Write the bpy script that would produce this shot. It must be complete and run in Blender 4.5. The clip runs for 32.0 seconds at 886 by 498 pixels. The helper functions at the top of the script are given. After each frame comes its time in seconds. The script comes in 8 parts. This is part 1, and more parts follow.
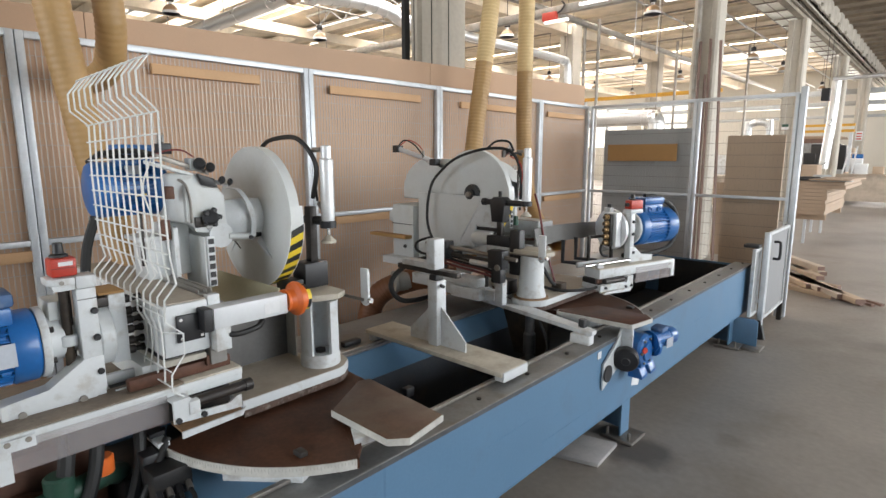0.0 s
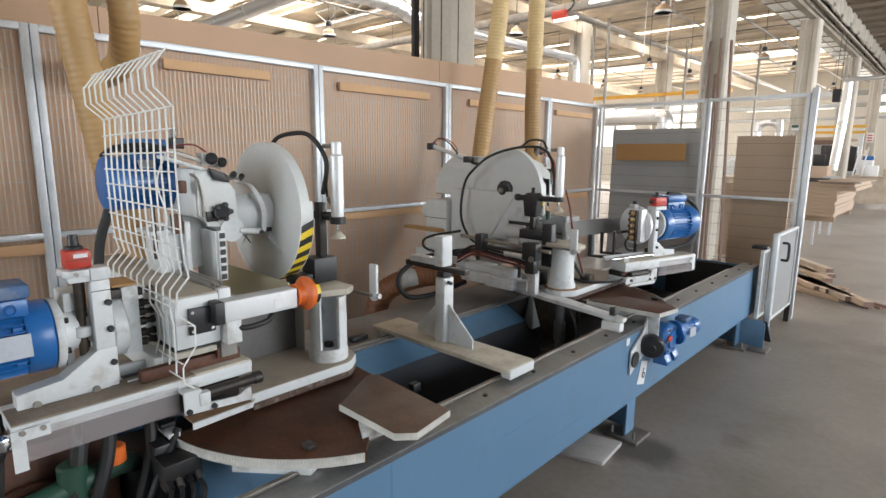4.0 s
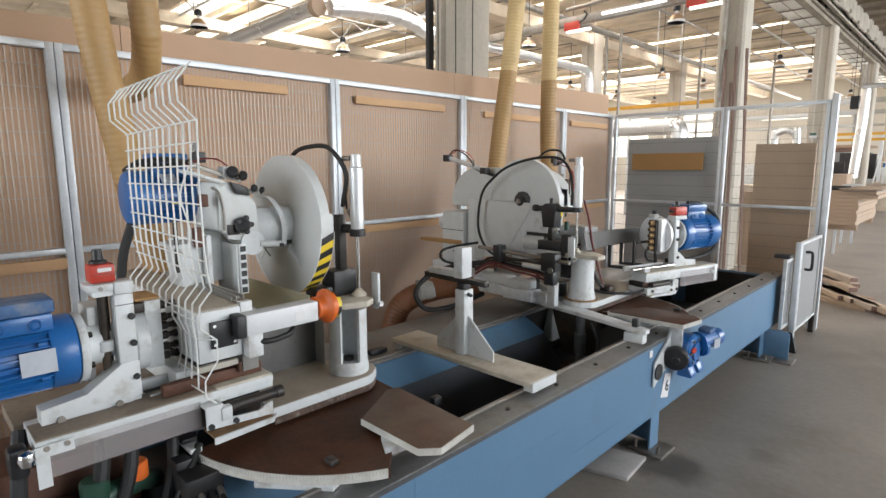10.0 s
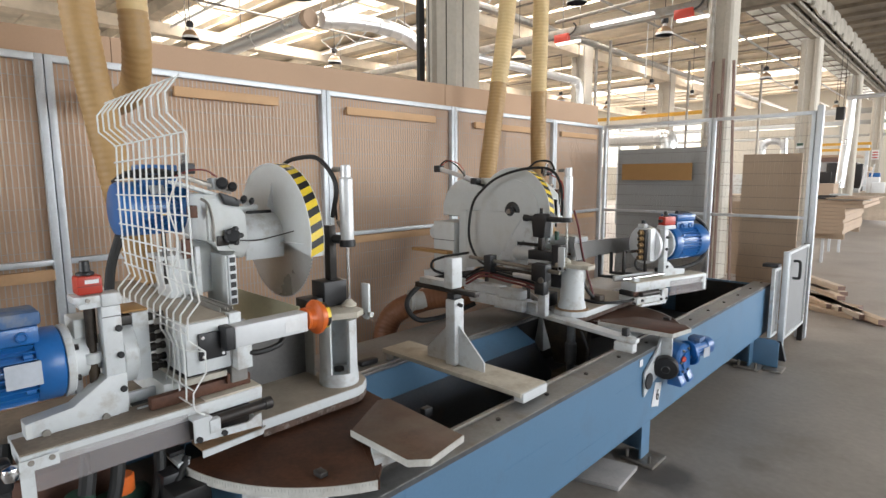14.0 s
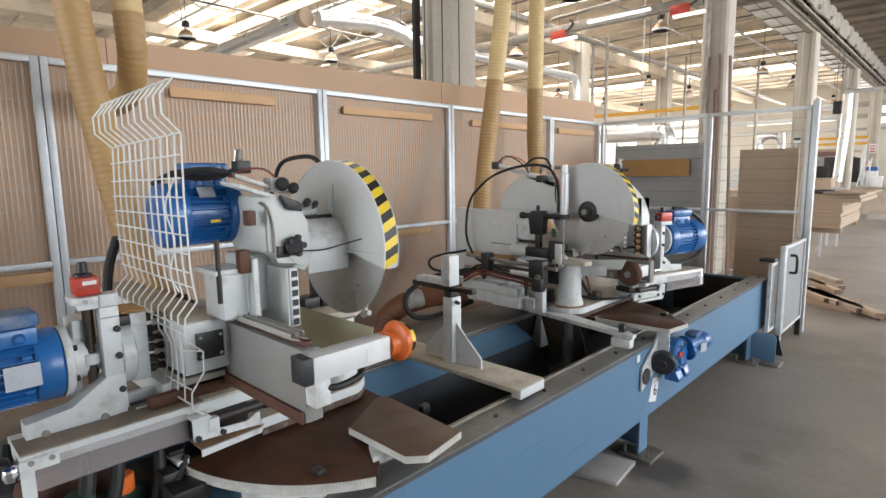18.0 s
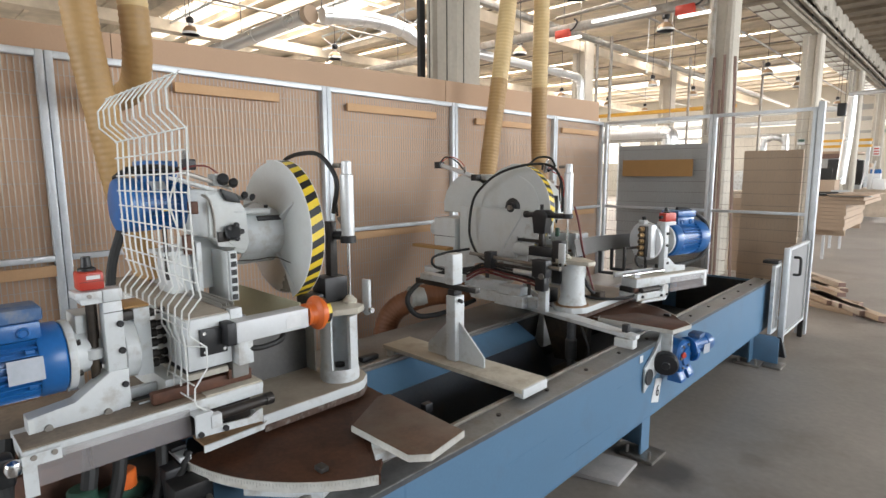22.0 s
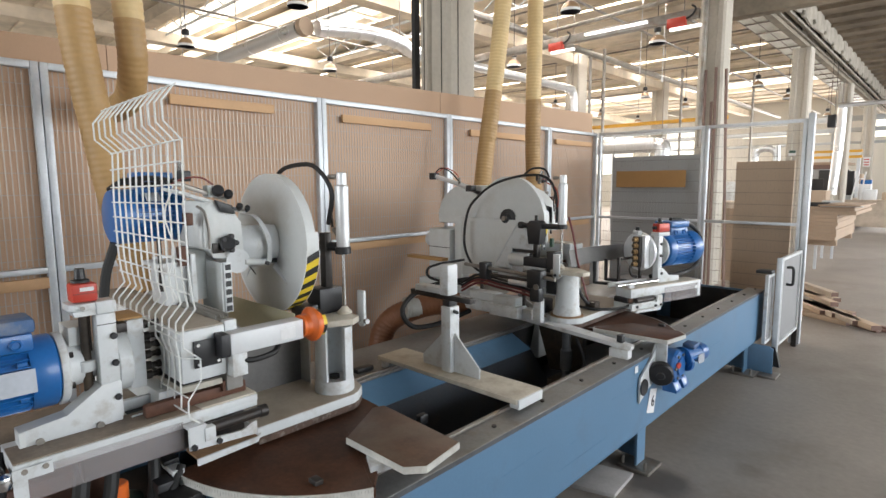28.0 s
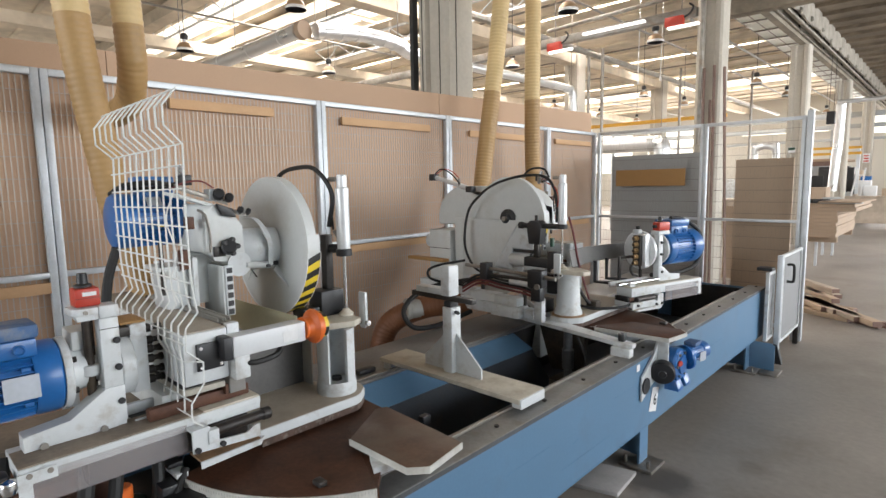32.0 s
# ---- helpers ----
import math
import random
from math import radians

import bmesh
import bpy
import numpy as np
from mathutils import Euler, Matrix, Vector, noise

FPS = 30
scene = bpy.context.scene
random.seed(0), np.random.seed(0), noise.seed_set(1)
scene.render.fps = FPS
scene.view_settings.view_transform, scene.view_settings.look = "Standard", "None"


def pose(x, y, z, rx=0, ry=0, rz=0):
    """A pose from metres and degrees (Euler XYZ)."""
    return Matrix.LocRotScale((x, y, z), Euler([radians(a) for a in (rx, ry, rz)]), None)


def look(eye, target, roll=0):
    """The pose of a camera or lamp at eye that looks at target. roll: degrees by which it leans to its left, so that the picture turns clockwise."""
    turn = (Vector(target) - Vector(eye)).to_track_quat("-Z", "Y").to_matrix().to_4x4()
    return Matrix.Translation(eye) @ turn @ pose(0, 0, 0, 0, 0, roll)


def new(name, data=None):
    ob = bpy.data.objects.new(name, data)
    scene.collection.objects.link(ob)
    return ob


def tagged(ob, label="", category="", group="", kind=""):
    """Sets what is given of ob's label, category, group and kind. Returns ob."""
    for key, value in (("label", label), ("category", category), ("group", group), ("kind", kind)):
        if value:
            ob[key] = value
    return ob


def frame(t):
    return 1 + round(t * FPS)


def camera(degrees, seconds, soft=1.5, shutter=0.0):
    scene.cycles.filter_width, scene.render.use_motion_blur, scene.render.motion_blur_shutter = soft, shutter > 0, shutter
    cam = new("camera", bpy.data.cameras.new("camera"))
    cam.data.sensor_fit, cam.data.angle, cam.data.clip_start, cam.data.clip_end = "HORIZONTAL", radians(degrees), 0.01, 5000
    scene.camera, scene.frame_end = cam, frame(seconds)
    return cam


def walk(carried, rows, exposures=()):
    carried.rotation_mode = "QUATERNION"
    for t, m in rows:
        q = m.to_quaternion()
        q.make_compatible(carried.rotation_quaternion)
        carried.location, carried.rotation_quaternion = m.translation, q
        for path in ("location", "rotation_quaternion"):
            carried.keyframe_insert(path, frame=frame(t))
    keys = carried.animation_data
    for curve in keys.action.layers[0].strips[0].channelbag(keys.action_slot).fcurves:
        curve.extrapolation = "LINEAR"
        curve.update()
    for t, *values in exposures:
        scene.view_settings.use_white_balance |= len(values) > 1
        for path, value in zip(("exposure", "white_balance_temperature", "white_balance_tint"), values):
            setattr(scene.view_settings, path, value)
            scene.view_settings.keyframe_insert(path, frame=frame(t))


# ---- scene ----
cam = camera(78.0, 32.0)
walk(cam, [
    (0, look((0.015, 0.023, 1.504), (-1.3196, 1.4743, 1.1676), -0.09)),
    (0.5, look((0.020, 0.022, 1.506), (-1.3116, 1.4769, 1.1743), 0.25)),
    (1, look((0.014, 0.022, 1.502), (-1.3131, 1.4806, 1.1728), 0.30)),
    (1.5, look((0.012, 0.024, 1.504), (-1.3160, 1.4825, 1.1772), 0.47)),
    (2, look((0.008, 0.023, 1.503), (-1.3220, 1.4803, 1.1732), 0.51)),
    (2.5, look((0.014, 0.020, 1.503), (-1.3192, 1.4738, 1.1687), 0.35)),
    (3, look((0.014, 0.017, 1.502), (-1.3233, 1.4646, 1.1610), 0.09)),
    (3.5, look((0.016, 0.012, 1.504), (-1.3290, 1.4512, 1.1581), 0.45)),
    (5.5, look((0.011, 0.006, 1.504), (-1.3521, 1.4300, 1.1629), 0.14)),
    (6, look((0.014, 0.008, 1.505), (-1.3515, 1.4313, 1.1718), -0.16)),
    (6.5, look((0.009, 0.008, 1.502), (-1.3597, 1.4298, 1.1777), -0.11)),
    (7, look((0.007, 0.009, 1.505), (-1.3643, 1.4298, 1.1886), -0.13)),
    (7.5, look((0.007, 0.011, 1.501), (-1.3688, 1.4302, 1.1943), -0.25)),
    (8, look((0.002, 0.008, 1.502), (-1.3739, 1.4265, 1.1964), -0.07)),
    (8.5, look((0.004, 0.009, 1.502), (-1.3731, 1.4277, 1.2000), -0.07)),
    (9, look((0.001, 0.009, 1.502), (-1.3819, 1.4217, 1.2011), -0.02)),
    (9.5, look((-0.010, 0.007, 1.499), (-1.3976, 1.4155, 1.1973), 0.16)),
    (10, look((-0.016, 0.003, 1.498), (-1.4043, 1.4105, 1.1968), -0.19)),
    (10.5, look((-0.010, 0.002, 1.498), (-1.3955, 1.4139, 1.2023), -0.17)),
    (11, look((-0.011, 0.003, 1.499), (-1.3903, 1.4208, 1.2042), -0.02)),
    (11.5, look((-0.010, 0.004, 1.500), (-1.3864, 1.4248, 1.2045), -0.15)),
    (12, look((-0.011, 0.002, 1.501), (-1.3828, 1.4278, 1.2075), -0.02)),
    (12.5, look((-0.004, -0.000, 1.503), (-1.3723, 1.4302, 1.2174), -0.17)),
    (13, look((-0.001, -0.001, 1.502), (-1.3716, 1.4303, 1.2304), -0.12)),
    (13.5, look((-0.003, 0.002, 1.502), (-1.3734, 1.4342, 1.2348), -0.18)),
    (14, look((-0.005, 0.005, 1.500), (-1.3768, 1.4351, 1.2350), -0.27)),
    (14.5, look((-0.006, 0.003, 1.498), (-1.3790, 1.4332, 1.2322), -0.27)),
    (16.5, look((0.003, 0.003, 1.502), (-1.3723, 1.4298, 1.2358), -0.45)),
    (17, look((0.006, 0.006, 1.499), (-1.3672, 1.4360, 1.2355), -0.44)),
    (17.5, look((0.004, 0.006, 1.498), (-1.3677, 1.4367, 1.2306), -0.40)),
    (18, look((0.009, 0.005, 1.502), (-1.3601, 1.4368, 1.2289), -0.80)),
    (18.5, look((0.009, 0.007, 1.505), (-1.3569, 1.4423, 1.2337), -0.56)),
    (19, look((0.007, 0.011, 1.501), (-1.3559, 1.4500, 1.2326), -0.70)),
    (19.5, look((0.010, 0.007, 1.501), (-1.3508, 1.4471, 1.2310), -0.90)),
    (20, look((0.009, 0.004, 1.500), (-1.3544, 1.4425, 1.2326), -0.82)),
    (20.5, look((0.007, 0.007, 1.502), (-1.3602, 1.4411, 1.2330), -0.74)),
    (21, look((0.000, 0.007, 1.498), (-1.3711, 1.4381, 1.2272), -0.57)),
    (21.5, look((-0.003, 0.004, 1.500), (-1.3753, 1.4324, 1.2220), -0.63)),
    (22, look((-0.003, 0.003, 1.499), (-1.3755, 1.4309, 1.2211), -0.26)),
    (22.5, look((-0.004, 0.001, 1.499), (-1.3773, 1.4285, 1.2229), -0.20)),
    (23, look((-0.005, 0.001, 1.499), (-1.3801, 1.4283, 1.2274), -0.24)),
    (23.5, look((-0.004, -0.000, 1.501), (-1.3804, 1.4252, 1.2314), -0.31)),
    (24, look((-0.003, 0.005, 1.500), (-1.3803, 1.4308, 1.2355), -0.68)),
    (24.5, look((-0.001, 0.003, 1.503), (-1.3769, 1.4305, 1.2395), -0.62)),
    (25, look((-0.003, 0.003, 1.501), (-1.3776, 1.4328, 1.2445), -0.40)),
    (25.5, look((-0.006, -0.000, 1.501), (-1.3768, 1.4339, 1.2488), -0.29)),
    (27.5, look((-0.000, 0.000, 1.503), (-1.3652, 1.4410, 1.2575), -0.50)),
    (28, look((0.000, -0.000, 1.500), (-1.3623, 1.4442, 1.2610), -0.31)),
    (28.5, look((0.001, 0.001, 1.500), (-1.3595, 1.4476, 1.2618), -0.42)),
    (29, look((-0.000, 0.001, 1.497), (-1.3603, 1.4474, 1.2549), -0.54)),
    (29.5, look((-0.003, -0.003, 1.500), (-1.3591, 1.4462, 1.2551), -0.28)),
    (30, look((-0.000, -0.004, 1.500), (-1.3529, 1.4488, 1.2568), -0.45)),
    (30.5, look((0.003, -0.004, 1.504), (-1.3489, 1.4493, 1.2606), -0.78)),
    (31, look((0.003, -0.002, 1.505), (-1.3516, 1.4499, 1.2646), -1.01)),
    (31.5, look((0.002, -0.003, 1.502), (-1.3560, 1.4455, 1.2657), -1.01)),
    (32, look((0.003, -0.004, 1.500), (-1.3610, 1.4394, 1.2648), -0.96)),
])

# ---- light ----
world = bpy.data.worlds.new("sky")
scene.world = world
world.use_nodes = True
wn = world.node_tree.nodes
sky = wn.new("ShaderNodeTexSky")
sky.sky_type, sky.sun_disc, sky.sun_elevation, sky.sun_rotation = "NISHITA", False, radians(48), radians(300)
wn["Background"].inputs["Strength"].default_value = 0.15
world.node_tree.links.new(sky.outputs[0], wn["Background"].inputs["Color"])
scene.view_settings.exposure = 0.30


def window_light(name, m, w, h, power, tint=(1.0, 0.935, 0.885)):
    """Daylight that enters by an opening of the hall."""
    d = bpy.data.lights.new(name, "AREA")
    d.shape, d.size, d.size_y, d.energy, d.color = "RECTANGLE", w, h, power, tint
    ob = new(name, d)
    ob.matrix_world = m
    return ob


# ---- materials ----
def material(name, color, rough=0.5, metal=0.0, vary=0.12, scale=6.0, bump=0.0, fine=80.0, dirt=None, dirt_amount=0.0, dirt_scale=3.0, coat=0.0, objvary=0.0):
    """A surface with broad stains, fine grain and, where asked, patches of dirt."""
    m = bpy.data.materials.new(name)
    m.use_nodes = True
    t = m.node_tree
    n, ln = t.nodes, t.links
    b = n["Principled BSDF"]
    co = n.new("ShaderNodeTexCoord")
    geo = n.new("ShaderNodeNewGeometry")
    big, small = n.new("ShaderNodeTexNoise"), n.new("ShaderNodeTexNoise")
    for node, sc, det in ((big, scale, 4), (small, fine, 3)):
        node.inputs["Scale"].default_value, node.inputs["Detail"].default_value = sc, det
        ln.new(geo.outputs["Position"] if name.startswith("hall") else co.outputs["Object"], node.inputs["Vector"])
    mix = n.new("ShaderNodeMath")
    mix.operation = "MULTIPLY_ADD"
    ln.new(small.outputs["Fac"], mix.inputs[0])
    mix.inputs[1].default_value = 0.4
    ln.new(big.outputs["Fac"], mix.inputs[2])
    ramp = n.new("ShaderNodeValToRGB")
    lo = tuple(c * (1 - vary) for c in color)
    hi = tuple(min(1, c * (1 + vary)) for c in color)
    ramp.color_ramp.elements[0].position, ramp.color_ramp.elements[0].color = 0.45, (*lo, 1)
    ramp.color_ramp.elements[1].position, ramp.color_ramp.elements[1].color = 0.95, (*hi, 1)
    ln.new(mix.outputs[0], ramp.inputs[0])
    out = ramp.outputs[0]
    if objvary:
        info = n.new("ShaderNodeObjectInfo")
        hsv = n.new("ShaderNodeHueSaturation")
        mr = n.new("ShaderNodeMapRange")
        mr.inputs["To Min"].default_value, mr.inputs["To Max"].default_value = 1 - objvary, 1 + objvary
        ln.new(info.outputs["Random"], mr.inputs["Value"])
        ln.new(mr.outputs[0], hsv.inputs["Value"])
        ln.new(out, hsv.inputs["Color"])
        out = hsv.outputs[0]
    if dirt:
        dn = n.new("ShaderNodeTexNoise")
        dn.inputs["Scale"].default_value, dn.inputs["Detail"].default_value, dn.inputs["Roughness"].default_value = dirt_scale, 6, 0.65
        ln.new(co.outputs["Object"], dn.inputs["Vector"])
        dr = n.new("ShaderNodeValToRGB")
        dr.color_ramp.elements[0].position, dr.color_ramp.elements[1].position = 0.52, 0.72
        ln.new(dn.outputs["Fac"], dr.inputs[0])
        k = n.new("ShaderNodeMath")
        k.operation = "MULTIPLY"
        k.inputs[1].default_value = dirt_amount
        ln.new(dr.outputs[0], k.inputs[0])
        mx = n.new("ShaderNodeMixRGB")
        ln.new(k.outputs[0], mx.inputs[0])
        ln.new(out, mx.inputs[1])
        mx.inputs[2].default_value = (*dirt, 1)
        out = mx.outputs[0]
    ln.new(out, b.inputs["Base Color"])
    rr = n.new("ShaderNodeMapRange")
    rr.inputs["To Min"].default_value, rr.inputs["To Max"].default_value = max(0.02, rough - 0.1), min(1, rough + 0.1)
    ln.new(big.outputs["Fac"], rr.inputs["Value"])
    ln.new(rr.outputs[0], b.inputs["Roughness"])
    b.inputs["Metallic"].default_value = metal
    b.inputs["Coat Weight"].default_value = coat
    if bump:
        bp = n.new("ShaderNodeBump")
        bp.inputs["Strength"].default_value, bp.inputs["Distance"].default_value = bump, 0.004
        ln.new(mix.outputs[0], bp.inputs["Height"])
        ln.new(bp.outputs[0], b.inputs["Normal"])
    return m


def clear(name, color, rough=0.05, alpha=0.25):
    m = bpy.data.materials.new(name)
    m.use_nodes = True
    b = m.node_tree.nodes["Principled BSDF"]
    b.inputs["Base Color"].default_value = (*color, 1)
    b.inputs["Roughness"].default_value = rough
    b.inputs["Alpha"].default_value = alpha
    return m


def glow(name, color, strength):
    m = bpy.data.materials.new(name)
    m.use_nodes = True
    b = m.node_tree.nodes["Principled BSDF"]
    b.inputs["Base Color"].default_value = (*color, 1)
    b.inputs["Emission Color"].default_value = (*color, 1)
    b.inputs["Emission Strength"].default_value = strength
    return m


BLUE = material("blue_paint", (0.098, 0.198, 0.315), 0.42, vary=0.08, scale=2.5, bump=0.06, dirt=(0.09, 0.12, 0.15), dirt_amount=0.45, dirt_scale=2.2)
# Dark patches stand for both shade inside the bed and oily dust.
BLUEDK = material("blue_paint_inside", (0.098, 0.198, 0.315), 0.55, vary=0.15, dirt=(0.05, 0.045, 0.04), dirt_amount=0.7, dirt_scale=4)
SLIDEGREY = material("machine_dull_slide", (0.235, 0.227, 0.215), 0.55, vary=0.14, scale=5, bump=0.05, dirt=(0.2, 0.16, 0.12), dirt_amount=0.5, dirt_scale=7)
PALEALU = material("pale_anodised_tube", (0.66, 0.67, 0.68), 0.5, 0.1, vary=0.05, scale=12, dirt=(0.4, 0.36, 0.3), dirt_amount=0.3, dirt_scale=9)
TOOTH = material("saw_tooth_steel", (0.34, 0.34, 0.34), 0.55, 0.5, vary=0.1)
WHITE = material("machine_white", (0.62, 0.64, 0.645), 0.38, vary=0.06, bump=0.05, dirt=(0.27, 0.21, 0.145), dirt_amount=0.6, dirt_scale=13)
GREYDUSTY = material("machine_grey_dusty", (0.36, 0.35, 0.32), 0.6, vary=0.12, bump=0.05, dirt=(0.24, 0.18, 0.12), dirt_amount=0.4, dirt_scale=6)
GREY = material("machine_grey", (0.615, 0.63, 0.62), 0.42, vary=0.06, bump=0.05, dirt=(0.34, 0.30, 0.22), dirt_amount=0.25, dirt_scale=6)
CREAM = material("machine_dusty_white", (0.56, 0.515, 0.425), 0.6, vary=0.12, bump=0.1, dirt=(0.28, 0.2, 0.12), dirt_amount=0.5, dirt_scale=9)
ARMDUST = material("dusty_arm_top", (0.40, 0.35, 0.285), 0.7, vary=0.16, scale=6, bump=0.08, dirt=(0.24, 0.19, 0.13), dirt_amount=0.6, dirt_scale=5)
DUSTRAIL = material("brown_dusty_rail", (0.20, 0.155, 0.115), 0.62, vary=0.3, scale=7, bump=0.12, dirt=(0.36, 0.31, 0.24), dirt_amount=0.6, dirt_scale=5)
DARKSHEET = material("dark_sheet_steel", (0.16, 0.155, 0.15), 0.45, 0.4, vary=0.2, scale=6)
DULLWOOD = material("dull_brown_wood", (0.19, 0.115, 0.09), 0.65, vary=0.2, scale=5)
BRASS = material("worn_brass", (0.34, 0.22, 0.10), 0.4, 0.6, vary=0.25, scale=20)
PLATE = material("printed_metal_plate", (0.42, 0.45, 0.50), 0.5, vary=0.12, scale=25)
# Shade deep in the bed is put into this base colour; brown dirt on top.
BEDSHADE = material("shaded_bed_bottom", (0.045, 0.052, 0.064), 0.7, vary=0.25, scale=3, dirt=(0.08, 0.065, 0.05), dirt_amount=0.5, dirt_scale=5)
RAILGREY = material("grey_rail_steel", (0.255, 0.255, 0.25), 0.45, 0.45, vary=0.22, scale=5, bump=0.06, dirt=(0.17, 0.12, 0.08), dirt_amount=0.5, dirt_scale=6)
EDGESTEEL = material("dark_edge_steel", (0.085, 0.088, 0.092), 0.5, 0.3, vary=0.3, scale=9)
STEEL = material("worn_steel", (0.27, 0.25, 0.225), 0.42, 0.6, vary=0.25, scale=9, bump=0.08, dirt=(0.2, 0.12, 0.07), dirt_amount=0.6, dirt_scale=8)
CHROME = material("bright_steel", (0.72, 0.73, 0.74), 0.18, 1.0, vary=0.05)
TROUGH = material("yellowish_trough", (0.50, 0.47, 0.32), 0.5, vary=0.1, scale=8)
ALU = material("brushed_aluminium", (0.76, 0.77, 0.78), 0.38, 0.35, vary=0.06, scale=20)
BLADE = material("saw_blade_steel", (0.52, 0.52, 0.515), 0.28, 0.6, vary=0.12, scale=5)
GALV = material("galvanised_steel", (0.62, 0.65, 0.68), 0.45, 0.35, vary=0.1, scale=12, bump=0.03)
GUARDWIRE = material("white_wire", (0.72, 0.73, 0.71), 0.45, vary=0.06)
WIREDK = material("dull_dark_wire", (0.20, 0.18, 0.16), 0.6, 0.2, vary=0.1)
WIRE = material("dull_zinc_wire", (0.47, 0.42, 0.37), 0.5, 0.25, vary=0.12)
BLACK = material("black_plastic", (0.018, 0.018, 0.02), 0.45, vary=0.2)
RUBBER = material("black_rubber", (0.012, 0.0115, 0.0115), 0.6, vary=0.25, bump=0.05)
DARKST = material("dark_oily_steel", (0.045, 0.04, 0.037), 0.45, 0.5, vary=0.4, scale=12, bump=0.1)
OILY = material("oily_dark_metal", (0.022, 0.021, 0.021), 0.5, 0.3, vary=0.4, scale=7, bump=0.1, dirt=(0.07, 0.045, 0.03), dirt_amount=0.6, dirt_scale=6)
BROWNOIL = material("oily_brown_casting", (0.045, 0.033, 0.024), 0.5, 0.2, vary=0.5, scale=9, bump=0.15, dirt=(0.11, 0.075, 0.04), dirt_amount=0.6, dirt_scale=8)
RUST = material("rusty_steel", (0.10, 0.042, 0.024), 0.6, 0.2, vary=0.35, scale=14, bump=0.15)
PHEN = material("brown_film_plywood", (0.078, 0.033, 0.018), 0.5, vary=0.6, scale=4, bump=0.06, dirt=(0.026, 0.015, 0.011), dirt_amount=0.8, dirt_scale=4.5)
PHEN.node_tree.nodes["Principled BSDF"].inputs["Specular IOR Level"].default_value = 0.2
STAINEDGE = material("stained_edge", (0.085, 0.05, 0.036), 0.7, vary=0.4, scale=20, bump=0.2, dirt=(0.34, 0.31, 0.27), dirt_amount=0.75, dirt_scale=26)
PHENDUST = material("dusty_film_plywood", (0.095, 0.052, 0.032), 0.5, vary=0.4, scale=6, bump=0.06, dirt=(0.17, 0.135, 0.10), dirt_amount=0.6, dirt_scale=4)
EDGEWORN = material("chipped_white_edge", (0.42, 0.39, 0.33), 0.65, vary=0.25, scale=18, bump=0.15, dirt=(0.16, 0.08, 0.045), dirt_amount=0.75, dirt_scale=14)
PLYEDGE = material("pale_edge", (0.52, 0.51, 0.47), 0.6, vary=0.15, scale=20, dirt=(0.3, 0.24, 0.16), dirt_amount=0.4, dirt_scale=12)
MOTORLID = material("dusty_motor_lid", (0.05, 0.115, 0.25), 0.6, vary=0.3, scale=9, bump=0.05, dirt=(0.26, 0.25, 0.23), dirt_amount=0.85, dirt_scale=9)
MOTOR = material("motor_blue_paint", (0.014, 0.116, 0.350), 0.34, vary=0.15, bump=0.05, dirt=(0.05, 0.08, 0.14), dirt_amount=0.35, dirt_scale=9, coat=0.2)
RED = material("red_plastic", (0.48, 0.045, 0.025), 0.4, vary=0.12)
DARKRED = material("dark_red_hose", (0.16, 0.03, 0.028), 0.5, vary=0.2)
RUSTPALE = material("pale_rust", (0.28, 0.17, 0.09), 0.8, vary=0.3, scale=25, bump=0.2)
ORANGE = material("orange_plastic", (0.72, 0.15, 0.025), 0.4, vary=0.1)
YELLOW = material("yellow_tape", (0.80, 0.58, 0.04), 0.45, vary=0.08, scale=15)
TAPEBK = material("black_tape", (0.02, 0.02, 0.02), 0.45, vary=0.2)
LABEL = material("paper_label", (0.72, 0.72, 0.72), 0.6, vary=0.06, scale=30)
DARKGREEN = material("dark_green_paint", (0.02, 0.07, 0.045), 0.5, vary=0.3, dirt=(0.06, 0.04, 0.03), dirt_amount=0.6, dirt_scale=8)
GREEN = material("green_paint", (0.05, 0.28, 0.16), 0.5, vary=0.2)
MDF = material("mdf_board", (0.555, 0.37, 0.25), 0.75, vary=0.07, scale=1.2, fine=140, bump=0.03)
MDFTOP = material("mdf_top_board", (0.49, 0.325, 0.215), 0.75, vary=0.07, scale=1.0, fine=140, bump=0.03)
STRIP = material("mdf_strip", (0.60, 0.37, 0.20), 0.7, vary=0.08, scale=3)
STRIPDK = material("stained_strip", (0.40, 0.225, 0.085), 0.7, vary=0.10, scale=3)
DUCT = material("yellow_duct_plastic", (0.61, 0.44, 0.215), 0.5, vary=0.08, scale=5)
# Darker copy of the hose plastic; the missing backlight is put into its colour.
DUCTLOW = material("shaded_duct_plastic", (0.40, 0.245, 0.10), 0.5, vary=0.10, scale=5)
ORDUCT = material("orange_duct_plastic", (0.17, 0.065, 0.026), 0.5, vary=0.12, scale=5)
SLAB = material("pale_stone", (0.40, 0.385, 0.375), 0.4, vary=0.15, scale=9)
PERF = material("perforated_sheet", (0.25, 0.25, 0.25), 0.6, 0.1, vary=0.1, fine=260)
SHADE = material("lamp_shade", (0.36, 0.24, 0.14), 0.3, 0.3, vary=0.1)
CONC = material("hall_concrete_column", (0.48, 0.44, 0.375), 0.85, vary=0.15, scale=1.6, bump=0.15, fine=25)
FLOOR = material("hall_concrete_floor", (0.265, 0.236, 0.208), 0.5, vary=0.22, scale=1.3, fine=26, bump=0.06, dirt=(0.15, 0.12, 0.09), dirt_amount=0.5, dirt_scale=1.2)


